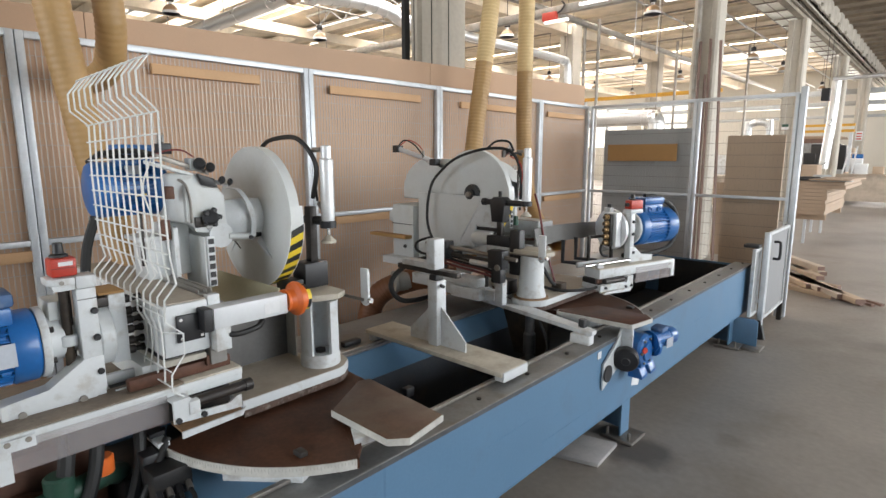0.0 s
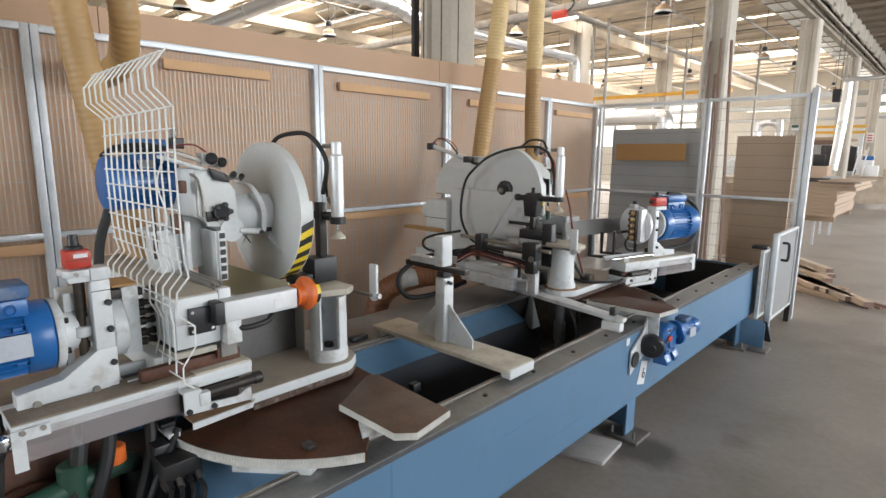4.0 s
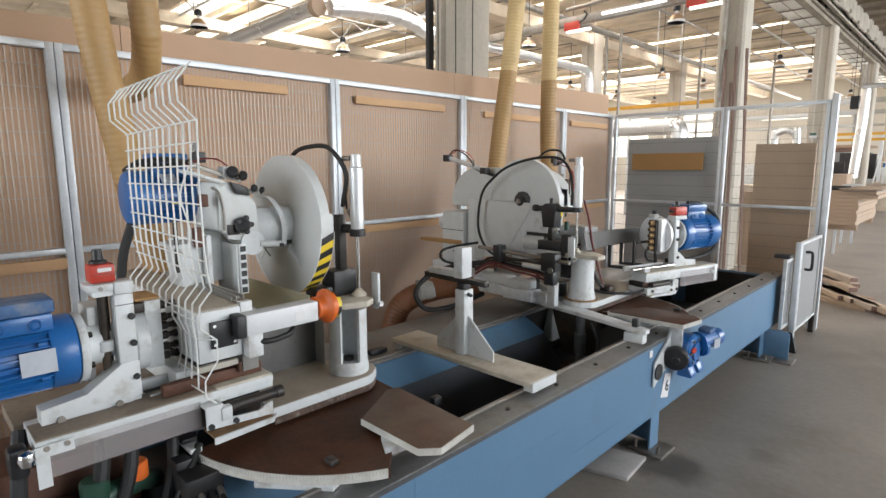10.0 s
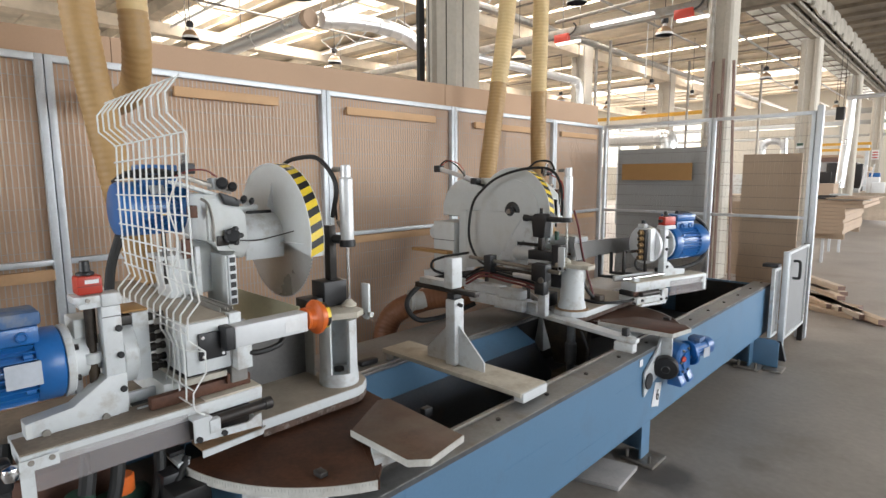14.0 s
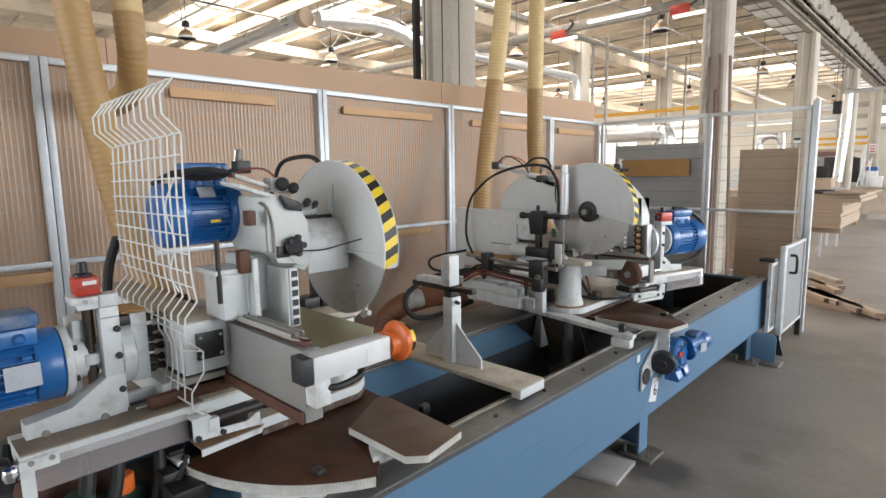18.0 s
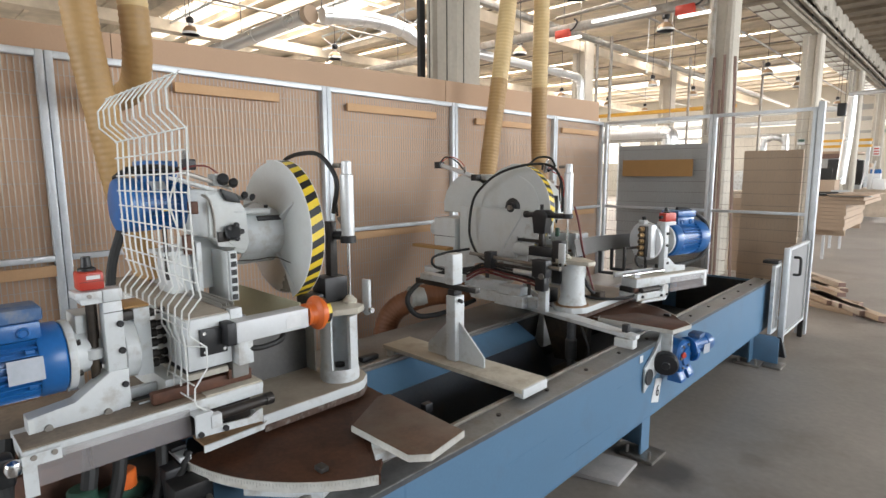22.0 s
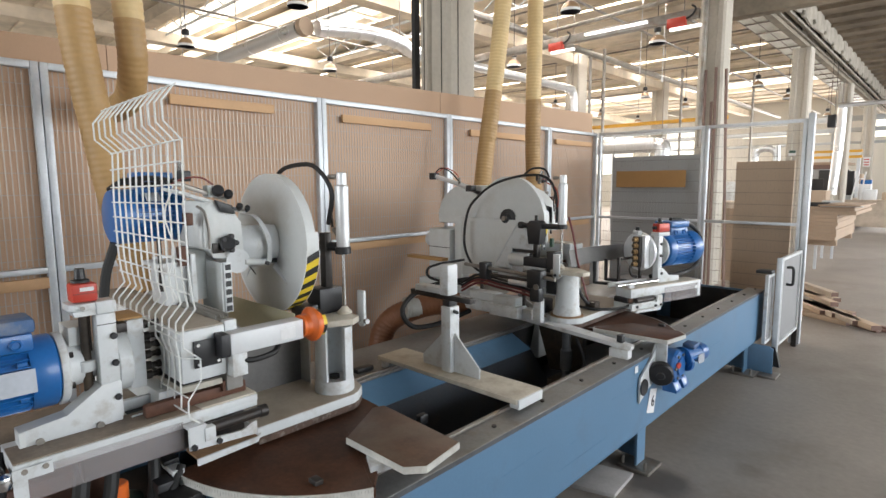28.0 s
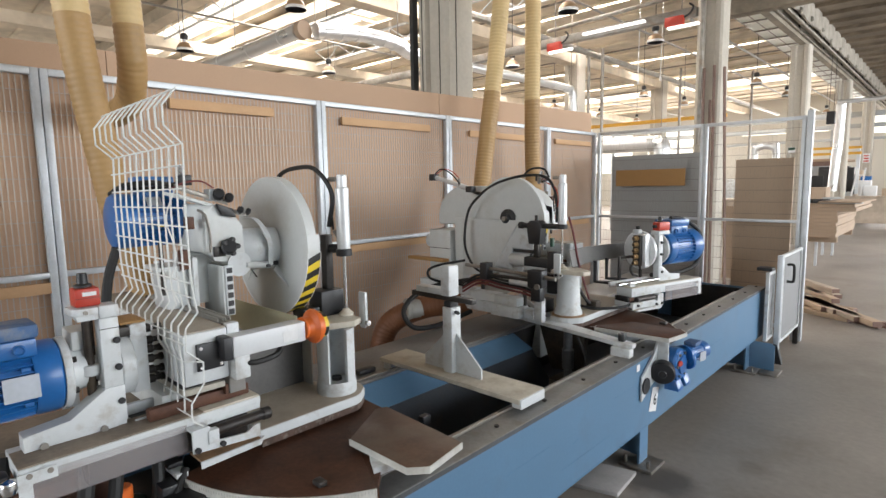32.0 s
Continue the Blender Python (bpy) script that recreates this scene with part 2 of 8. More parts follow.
def spots(m, places, color):
    """Soft-edged oil spots on a floor material at given places (x, y, radius)."""
    t = m.node_tree
    n, ln = t.nodes, t.links
    b = n["Principled BSDF"]
    geo, ns = n.new("ShaderNodeNewGeometry"), n.new("ShaderNodeTexNoise")
    ns.inputs["Scale"].default_value, ns.inputs["Detail"].default_value = 7.0, 6
    ln.new(geo.outputs["Position"], ns.inputs["Vector"])
    out = b.inputs["Base Color"].links[0].from_socket
    for x, y, r, amount in places:
        d = n.new("ShaderNodeVectorMath")
        d.operation = "DISTANCE"
        ln.new(geo.outputs["Position"], d.inputs[0])
        d.inputs[1].default_value = (x, y, 0)
        w = n.new("ShaderNodeMath")
        w.operation = "MULTIPLY_ADD"
        ln.new(ns.outputs["Fac"], w.inputs[0])
        w.inputs[1].default_value = r * 1.1
        ln.new(d.outputs["Value"], w.inputs[2])
        mr = n.new("ShaderNodeMapRange")
        mr.inputs["From Min"].default_value, mr.inputs["From Max"].default_value = r * 1.15, r * 1.75
        mr.inputs["To Min"].default_value, mr.inputs["To Max"].default_value = amount, 0.0
        ln.new(w.outputs[0], mr.inputs["Value"])
        mx = n.new("ShaderNodeMixRGB")
        ln.new(mr.outputs[0], mx.inputs[0])
        ln.new(out, mx.inputs[1])
        mx.inputs[2].default_value = (*color, 1)
        out = mx.outputs[0]
    ln.new(out, b.inputs["Base Color"])


spots(FLOOR, [(-1.0, 2.62, 0.17, 0.8), (-0.70, 3.05, 0.08, 0.25), (-0.05, 2.55, 0.10, 0.4), (0.9, 4.6, 0.12, 0.4), (0.45, 3.0, 0.10, 0.25), (-0.2, 5.4, 0.14, 0.3)], (0.075, 0.066, 0.058))
GIRDER = material("hall_stained_girder", (0.26, 0.225, 0.175), 0.9, vary=0.4, scale=1.1, fine=9, bump=0.15)
LINING = material("hall_pale_lining", (0.31, 0.28, 0.235), 0.9, vary=0.3, scale=3, fine=20, bump=0.2)
PADDING = material("grey_padding", (0.27, 0.25, 0.21), 0.9, vary=0.2, scale=6, bump=0.2)
PANE = material("dusty_roof_pane", (0.62, 0.64, 0.58), 0.4, vary=0.12, scale=2)
# East bay roof concrete with its shade put into the colour.
ROOFEAST = material("hall_shaded_roof", (0.16, 0.125, 0.088), 0.9, vary=0.45, scale=1.2, fine=6, bump=0.1)
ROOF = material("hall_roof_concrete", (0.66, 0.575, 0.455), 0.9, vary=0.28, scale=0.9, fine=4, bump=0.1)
WALL = material("hall_wall_plaster", (0.62, 0.60, 0.55), 0.85, vary=0.12, scale=0.5, bump=0.05)
GREYBD = material("grey_board", (0.40, 0.41, 0.41), 0.65, vary=0.08, scale=1.5)
BROWNBD = material("brown_board", (0.38, 0.28, 0.20), 0.7, vary=0.08, scale=1.5)
TANBD = material("tan_board", (0.47, 0.355, 0.255), 0.7, vary=0.08, scale=1.5)
WOOD = material("light_wood", (0.52, 0.43, 0.34), 0.65, vary=0.2, scale=5, objvary=0.2)
PIPEYEL = material("yellow_rail_paint", (0.62, 0.33, 0.04), 0.5, vary=0.1)
SILVER = material("spiral_duct_zinc", (0.78, 0.79, 0.80), 0.30, 0.8, vary=0.05, scale=2)
PLEXI = clear("clear_plastic", (0.58, 0.53, 0.53), 0.15, 0.22)
GLASS = glow("daylight_glazing", (1.0, 0.97, 0.90), 1.0)
TUBE = glow("lit_tube", (1.0, 0.98, 0.95), 1.6)

# ---- building blocks ----
ORIGIN = {}


def box(bm, x0, x1, y0, y1, z0, z1, bevel=0.0):
    xs, ys, zs = sorted((x0, x1)), sorted((y0, y1)), sorted((z0, z1))
    v = [bm.verts.new((x, y, z)) for x in xs for y in ys for z in zs]
    fs = [bm.faces.new([v[i] for i in q]) for q in ((0, 1, 3, 2), (4, 6, 7, 5), (0, 4, 5, 1), (2, 3, 7, 6), (0, 2, 6, 4), (1, 5, 7, 3))]
    if bevel:
        bmesh.ops.bevel(bm, geom=list({e for f in fs for e in f.edges}), offset=bevel, segments=2, affect="EDGES", profile=0.5)
    return bm


def frame_of(d):
    d = Vector(d).normalized()
    a = d.cross(Vector((0, 0, 1)) if abs(d.z) < 0.9 else Vector((1, 0, 0))).normalized()
    return d, a, d.cross(a)


def lathe(bm, base, axis, profile, seg=28, a0=0.0, a1=360.0, start=None):
    """Turns a profile of (radius, distance along the axis) round the axis."""
    d, a, b = frame_of(axis)
    if start is not None:
        a = (Vector(start) - d * Vector(start).dot(d)).normalized()
        b = d.cross(a)
    full = abs(a1 - a0) >= 360
    n = seg if full else seg + 1
    rings = []
    for r, h in profile:
        rings.append([bm.verts.new(Vector(base) + d * h + (a * math.cos(radians(a0 + (a1 - a0) * i / seg)) + b * math.sin(radians(a0 + (a1 - a0) * i / seg))) * max(r, 1e-5)) for i in range(n)])
    for p, q in zip(rings, rings[1:]):
        for i in range(n if full else n - 1):
            j = (i + 1) % n
            bm.faces.new((p[i], p[j], q[j], q[i]))
    if full:
        for ring in (rings[0], rings[-1]):
            if (ring[0].co - ring[1].co).length > 1e-4:
                bm.faces.new(ring)
    else:
        for i in (0, -1):
            bm.faces.new([r[i] for r in rings])
    return bm


def cyl(bm, p0, p1, r, r1=None, seg=24, bevel=0.0):
    p0, p1 = Vector(p0), Vector(p1)
    L = (p1 - p0).length
    r1 = r if r1 is None else r1
    prof = [(r, 0), (r1, L)] if not bevel else [(r - bevel, 0), (r, bevel), (r1, L - bevel), (r1 - bevel, L)]
    return lathe(bm, p0, p1 - p0, prof, seg)


def tube(bm, pts, r, seg=8):
    """A round wire or hose along a smooth line through pts."""
    pts = [Vector(p) for p in pts]
    rings = []
    side = None
    for i, p in enumerate(pts):
        d = (pts[min(i + 1, len(pts) - 1)] - pts[max(i - 1, 0)]).normalized()
        if side is None:
            side = frame_of(d)[1]
        side = (side - d * side.dot(d)).normalized()
        up = d.cross(side)
        rings.append([bm.verts.new(p + (side * math.cos(2 * math.pi * k / seg) + up * math.sin(2 * math.pi * k / seg)) * r) for k in range(seg)])
    for p, q in zip(rings, rings[1:]):
        for k in range(seg):
            bm.faces.new((p[k], p[(k + 1) % seg], q[(k + 1) % seg], q[k]))
    bm.faces.new(rings[0]), bm.faces.new(rings[-1])
    return bm


def smooth_line(pts, n=8):
    """Catmull-Rom through pts."""
    pts = [Vector(p) for p in pts]
    ext = [pts[0] * 2 - pts[1], *pts, pts[-1] * 2 - pts[-2]]
    out = []
    for a, b, c, d in zip(ext, ext[1:], ext[2:], ext[3:]):
        for i in range(n):
            t = i / n
            out.append(0.5 * (2 * b + (c - a) * t + (2 * a - 5 * b + 4 * c - d) * t * t + (3 * b - a - 3 * c + d) * t ** 3))
    return out + [pts[-1]]


def prism(bm, pts, ext, bevel=0.0):
    """A flat outline given thickness."""
    ext = Vector(ext)
    lo = [bm.verts.new(p) for p in pts]
    hi = [bm.verts.new(Vector(p) + ext) for p in pts]
    n = len(pts)
    fs = [bm.faces.new(lo), bm.faces.new(hi)]
    for i in range(n):
        fs.append(bm.faces.new((lo[i], lo[(i + 1) % n], hi[(i + 1) % n], hi[i])))
    if bevel:
        bmesh.ops.bevel(bm, geom=list({e for f in fs for e in f.edges}), offset=bevel, segments=2, affect="EDGES", profile=0.5)
    return bm


def link(name, bm, mat, smooth=True):
    bmesh.ops.recalc_face_normals(bm, faces=bm.faces)
    me = bpy.data.meshes.new(name)
    bm.to_mesh(me)
    bm.free()
    me.materials.append(mat)
    if smooth:
        me.shade_smooth()
        me.set_sharp_from_angle(angle=radians(35))
    return new(name, me)


def thing(name, base, label, category, group="", kind=""):
    """An empty at the thing's base that carries its parts."""
    ob = new(name)
    ob.empty_display_size = 0.05
    ob.location = base
    ORIGIN[ob] = Vector(base)
    return tagged(ob, label, category, group, kind)


def part(name, bm, mat, parent, label="", origin=None):
    """One mesh part, drawn in world places, under a thing or a part."""
    o = Vector(origin) if origin is not None else ORIGIN[parent]
    bmesh.ops.translate(bm, verts=bm.verts, vec=-o)
    ob = link(name, bm, mat)
    ob.parent = parent
    ob.location = o - ORIGIN[parent]
    ORIGIN[ob] = o
    return tagged(ob, label)


place_part = part


def solid(name, bm, mat, label, category="", kind="", group=""):
    """A thing of one mesh, drawn in world places."""
    lo = [min(v.co[k] for v in bm.verts) for k in range(3)]
    hi = [max(v.co[k] for v in bm.verts) for k in range(3)]
    o = Vector(((lo[0] + hi[0]) / 2, (lo[1] + hi[1]) / 2, lo[2]))
    bmesh.ops.translate(bm, verts=bm.verts, vec=-o)
    ob = link(name, bm, mat)
    ob.location = o
    ORIGIN[ob] = o
    return tagged(ob, label, category, group, kind)


def B():
    return bmesh.new()

# ---- the hall ----
XW, XE, YS, YN = -22.0, 7.0, -6.0, 32.0
solid("floor", box(B(), XW - 3, XE + 3, YS - 3, YN + 8, -0.2, 0.0), FLOOR, "worn stained concrete workshop floor", kind="structure")

def wall(name, x0, x1, y0, y1, openings, along):
    """A thick wall with rectangular openings that go through it."""
    bm = B()
    cuts = sorted(openings)
    lo, hi = (x0, x1) if along == "x" else (y0, y1)

    def piece(a, b, z0, z1):
        if b - a > 1e-3 and z1 - z0 > 1e-3:
            box(bm, *((a, b, y0, y1) if along == "x" else (x0, x1, a, b)), z0, z1)
    at = lo
    for a, b, z0, z1 in cuts:
        piece(at, a, 0, 6.2)
        piece(a, b, 0, z0)
        piece(a, b, z1, 6.2)
        at = b
    piece(at, hi, 0, 6.2)
    return solid(name, bm, WALL, "pale plastered factory wall with window openings", kind="structure")


NORTH = [(-21, -14.5, 2.0, 4.4), (-13.6, -9.6, 1.6, 4.4), (-8.6, -4.8, 3.72, 3.9), (-3.4, 5.5, 3.5, 4.3)]
wall("wall_north", XW, XE, YN, YN + 0.3, NORTH, "x")
wall("wall_west", XW - 0.3, XW, YS, YN, [(y, y + 4.6, 2.0, 4.6) for y in (-5, 1, 7, 13, 19, 25)], "y")
wall("wall_east", XE, XE + 0.3, YS, YN, [(y, y + 4.6, 1.2, 4.4) for y in (-5, 1, 7, 13, 19, 25)], "y")
wall("wall_south", XW, XE, YS - 0.3, YS, [(-18, -12, 1.5, 4.4), (-8, 0, 0.02, 4.4)], "x")
# glazing a little outside each opening, bright with the sky behind it
bm = B()
for a, b, z0, z1 in NORTH:
    box(bm, a, b, YN + 0.2, YN + 0.22, z0, z1)
solid("window_1", bm, GLASS, "bright overexposed factory window glazing", kind="structure")
bm = B()
for y in (-5, 1, 7, 13, 19, 25):
    box(bm, XW - 0.22, XW - 0.2, y, y + 4.6, 2.0, 4.6)
solid("window_2", bm, GLASS, "bright overexposed factory window glazing", kind="structure")
bm = B()
for y in (-5, 1, 7, 13, 19, 25):
    for k in range(4):
        box(bm, XE + 0.1, XE + 0.16, y + 1.15 * k, y + 1.15 * k + 0.06, 1.2, 4.4)
solid("window_3", bm, GALV, "steel mullions of the east windows", kind="structure")

# roof: west bay with deep beams, pale ribs and rooflight bands, east bay with ribs coloured darker for shade
roofz = 5.45
# The last wide band is added; it stands for roof brightened by the end windows.
BANDS = [(5.65, 6.75), (7.75, 9.15), (11.85, 12.02), (14.05, 14.35), (18.2, 18.42), (22.15, 22.5), (24.6, 27.4)]
bm = B()
at = YS
for a, b in BANDS:
    box(bm, XW, -3.0, at, a, roofz, roofz + 0.25)
    box(bm, XW, -18.5, a, b, roofz, roofz + 0.25)
    box(bm, -4.2, -3.0, a, b, roofz, roofz + 0.25)
    at = b
box(bm, XW, -3.0, at, YN, roofz, roofz + 0.25)
y = YS + 0.4
while y < YN:
    if not any(a - 0.13 < y < b + 0.02 for a, b in BANDS):
        box(bm, XW, -3.0, y, y + 0.10, roofz - 0.05, roofz)
    y += 1.23
for y in (4.75, 6.95, 10.2):
    box(bm, XW, -8.8, y, y + 0.30, roofz - 0.34, roofz - 0.091)
for a, b in BANDS[:2]:
    for x in (-16.4, -13.6, -10.8, -8.0, -5.4):
        box(bm, x, x + 0.05, a, b, roofz, roofz + 0.10)
for x in (-8.6, -14.4):
    box(bm, x, x + 0.35, YS, YN, roofz - 0.6, roofz - 0.345)
solid("ceiling", bm, ROOF, "ribbed precast concrete roof with rooflights", kind="structure")
bm = B()
for a, b in BANDS:
    box(bm, -18.5, -4.2, a, b, roofz + 0.2, roofz + 0.22)
solid("rooflight_glazing", bm, GLASS, "bright translucent rooflight glazing, its last band standing for window-lit roof", kind="structure")
# light trusses under the rooflights
for y, x0, x1 in ((5.35, -16.0, -4.6), (7.25, -16.0, -4.6), (9.55, -14.0, -4.6)):
    tt = thing("roof_truss", ((x0 + x1) / 2, y, 5.0), "light steel lattice truss under the rooflights", "truss", "roof trusses", "structure")
    part("top_chord", box(B(), x0, x1, y - 0.025, y + 0.025, 5.395, 5.449), GALV, tt)
    part("bottom_chord", box(B(), x0, x1, y - 0.02, y + 0.02, 5.02, 5.06), GALV, tt)
    n = int((x1 - x0) / 0.55)
    for k in range(n):
        xa, xb = x0 + 0.55 * k, x0 + 0.55 * (k + 1)
        za, zb = (5.06, 5.394) if k % 2 else (5.394, 5.06)
        part("strut", cyl(B(), (xa, y, za), (xb, y, zb), 0.013, seg=6), GALV, tt)
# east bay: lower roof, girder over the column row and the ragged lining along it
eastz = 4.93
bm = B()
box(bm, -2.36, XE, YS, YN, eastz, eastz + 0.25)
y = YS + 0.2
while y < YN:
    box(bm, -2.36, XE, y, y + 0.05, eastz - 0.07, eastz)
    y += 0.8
solid("ceiling", bm, ROOFEAST, "ribbed concrete roof of the neighbouring bay, coloured dark for shade", kind="structure")
bm = B()
box(bm, -3.0, -2.36, YS, YN, 4.95, roofz + 0.25)
box(bm, -2.79, -2.66, YS, YN, 4.40, 4.95)
solid("ceiling", bm, GIRDER, "long concrete girder over the column row", kind="structure")
solid("ceiling_beam", box(B(), -2.98, XE, 9.90, 10.15, 4.12, 4.928, 0.01), GIRDER, "concrete cross beam from the girder into the next bay", kind="structure")

# daylight by the openings
for (a, b), power in zip(BANDS, (330, 420, 130, 180, 200, 220, 380)):
    window_light("rooflight", pose(-11.0, (a + b) / 2, roofz + 0.05), 13.0, b - a - 0.02, power)
window_light("north_windows", pose(-9, YN - 0.05, 3.0, -90, 0, 0), 24, 2.8, 900)
for y, power in ((1, 330), (7, 440), (13, 570), (19, 520)):
    window_light("east_window", pose(XE - 0.05, y + 2.3, 2.8, 0, 90, 0), 3.2, 4.6, power, (0.92, 0.95, 0.98))
window_light("south_door", pose(-4, YS + 0.05, 2.2, 90, 0, 0), 8, 4.3, 430, (0.92, 0.95, 0.98))


def column(x, y, w, label):
    """A concrete column with chamfered corners and a recessed face."""
    t = thing("column", (x, y, 0), label, "column", "concrete columns", "structure")
    h, c = w / 2, 0.03
    pts = [(x - h + c, y - h, 0), (x - 0.08, y - h, 0), (x - 0.06, y - h + 0.04, 0), (x + 0.06, y - h + 0.04, 0), (x + 0.08, y - h, 0), (x + h - c, y - h, 0), (x + h, y - h + c, 0), (x + h, y + h - c, 0), (x + h - c, y + h, 0), (x - h + c, y + h, 0), (x - h, y + h - c, 0), (x - h, y - h + c, 0)]
    part("shaft", prism(B(), pts, (0, 0, 4.398 if x > -3.2 else roofz - 0.3)), CONC, t)
    return t


for y in (8.5, 14.6, 20.7, 26.8):
    column(-2.70 if y < 9 else -2.77, y, 0.34 if y < 9 else 0.37, "square grey concrete column with red pipes" if y < 9 else "square pale concrete column under the girder")
cm = column(-3.42, 3.70, 0.36, "thick grey concrete column behind the board fence")
for x in (-3.54, -3.33):
    part("seam", box(B(), x, x + 0.010, 3.517, 3.5195, 0.0, 5.1), DARKST, cm, "dark vertical seam")
part("seam", box(B(), -3.2395, -3.237, 3.63, 3.64, 0.0, 5.1), DARKST, cm, "dark vertical seam")
column(-8.4, 14.6, 0.46, "square pale concrete column in the far bay")
column(-8.4, 20.7, 0.46, "square pale concrete column in the far bay")

# ---- safety fence ----
FX, TOP, MID = -3.1, 2.055, 1.105


def fence_panel(a, b, axis, at, label, group="safety fence panels"):
    """A framed wire panel between a and b along an axis."""
    def P(u, w, z):
        return (at + w, u, z) if axis == "y" else (u, at - w, z)

    wire, thin, pitch = (0.0030, 0.0042, 0.0228) if axis == "y" else (0.0030, 0.0004, 0.034)

    def bx(bm, u0, u1, w0, w1, z0, z1):
        p, q = P(u0, w0, z0), P(u1, w1, z1)
        return box(bm, p[0], q[0], p[1], q[1], z0, z1, 0.003)
    t = thing("wire_fence", P((a + b) / 2, 0, 0), label, "fence", group)
    for u in (a, b - 0.032):
        part("frame_post", bx(B(), u, u + 0.032, -0.015, 0.025, 0.0, TOP), GALV, t)
    for z in (TOP - 0.032, MID - 0.014, 0.10):
        part("rail", bx(B(), a + 0.032, b - 0.032, -0.012, 0.022, z, z + 0.032 if z > 1.5 else z + 0.028), GALV, t)
    bm = B()
    u = a + 0.05
    while u < b - 0.04:
        bx2 = P(u, -0.004, 0.13), P(u + thin, -0.0022, TOP - 0.03)
        box(bm, bx2[0][0], bx2[1][0], bx2[0][1], bx2[1][1], 0.13, TOP - 0.03)
        u += pitch
    z = 0.16
    while z < TOP - 0.04:
        p, q = P(a + 0.03, 0.0, z), P(b - 0.03, 0.0018, z)
        box(bm, p[0], q[0], p[1], q[1], z, z + wire)
        z += 0.0995 if axis == "y" else 0.112
    m = part("wire_mesh", bm, WIRE if axis == "y" else WIREDK, t, "thin galvanised wire mesh")
    tagged(m, kind="stuff")
    return t


posts = [-2.4, -0.9, 0.607, 2.118, 3.352, 4.852, 5.85]
for a, b in zip(posts, posts[1:]):
    fence_panel(a + 0.002, b - 0.002, "y", FX, "galvanised wire fence panel backed with brown fibreboard")
    bd = solid("backing_board", box(B(), FX - 0.035, FX - 0.019, a + 0.0005, b - 0.0005, 0.05, 2.06), MDF, "plain brown fibreboard sheet behind the fence mesh", "board", group="backing boards")
fence_panel(-3.06, -1.905, "x", 5.86, "galvanised wire fence panel before a grey board")
fence_panel(-1.90, -1.04, "x", 5.86, "galvanised wire fence panel by the concrete column")
solid("fence_post", box(B(), -1.035, -0.985, 5.83, 5.89, 0, 2.10, 0.004), GALV, "square galvanised end post of the wire fence", "post")
# boards along the fence's top
for a, b in ((-2.4, 0.9), (0.904, 3.30), (3.304, 5.83)):
    za, zb = 2.17 + 0.0185 * a, 2.17 + 0.0185 * b
    solid("top_board", prism(B(), [(FX - 0.055, a, 2.03), (FX - 0.055, b, 2.03), (FX - 0.055, b, zb), (FX - 0.055, a, za)], (0.018, 0, 0)), MDFTOP, "long brown fibreboard along the fence top", "board", group="fence top boards")
for a, b, z in ((-0.4, 0.40, 1.93), (1.17, 1.777, 1.925), (2.285, 3.135, 1.912), (3.62, 4.62, 1.90), (4.98, 5.72, 1.895), (0.05, 0.585, 1.02), (2.30, 3.10, 1.035), (3.5, 4.6, 1.035), (4.95, 5.7, 1.03)):
    solid("wood_strip", box(B(), FX + 0.002, FX + 0.022, a, b, z, z + 0.052, 0.002), STRIP, "narrow fibreboard strip fixed to the fence mesh", "strip", group="fence strips")
solid("grey_board", box(B(), -2.905, -1.93, 5.90, 5.93, 0.02, 1.78), GREYBD, "large grey board standing behind the wire fence", "board")
solid("sign_board", box(B(), -2.82, -2.07, 5.822, 5.834, 1.445, 1.62), STRIPDK, "plain orange-brown fibreboard strip on the wire fence", "board")
solid("brown_board", box(B(), -1.62, -1.13, 5.91, 5.94, 0.02, 1.69), TANBD, "light brown board sheet standing behind the wire fence", "board")

# ---- machine bed ----
BF, BR, BT, BB = -1.10, -2.15, 0.63, 0.235
bed = thing("machine_bed", (-1.6, 1.5, 0), "long blue painted steel machine bed on short legs", "machine")
Y0, Y1 = 0.48, 4.96
bm = prism(B(), [(BF, Y0, BB), (BF, Y0, BT - 0.020), (BF - 0.012, Y0, BT - 0.020), (BF - 0.012, Y0, BB + 0.012), (-1.22, Y0, BB + 0.012), (-1.22, Y0, BB)], (0, Y1 - Y0, 0))
part("front_side", bm, BLUE, bed)
bm = prism(B(), [(BF - 0.014, Y0, 0.594), (BF - 0.014, Y0, BT - 0.020), (-1.222, Y0, BT - 0.020), (-1.222, Y0, 0.594)], (0, Y1 - Y0, 0))
part("front_flange", bm, BLUE, bed)
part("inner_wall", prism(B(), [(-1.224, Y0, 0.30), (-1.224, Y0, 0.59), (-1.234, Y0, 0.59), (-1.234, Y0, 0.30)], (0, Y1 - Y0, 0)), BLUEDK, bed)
part("slide_plate", box(B(), BF + 0.003, -1.225, Y0, Y1 + 0.01, BT - 0.019, BT, 0.002), RAILGREY, bed, "worn grey steel slide plate with dark bolts")
part("plate_edge", box(B(), BF + 0.0035, BF + 0.005, Y0, Y1 + 0.01, BT - 0.018, BT - 0.002), EDGESTEEL, bed, "dark worn edge of the slide plate")
part("rail_shoulder", box(B(), -1.226, -1.262, Y0, Y1 - 0.3, BT - 0.030, BT - 0.018, 0.002), RUSTPALE, bed, "brown stained inner shoulder")
part("guide_rail", box(B(), -1.222, -1.205, Y0, Y1 - 0.4, BT, BT + 0.012, 0.002), STEEL, bed, "worn steel guide rail")
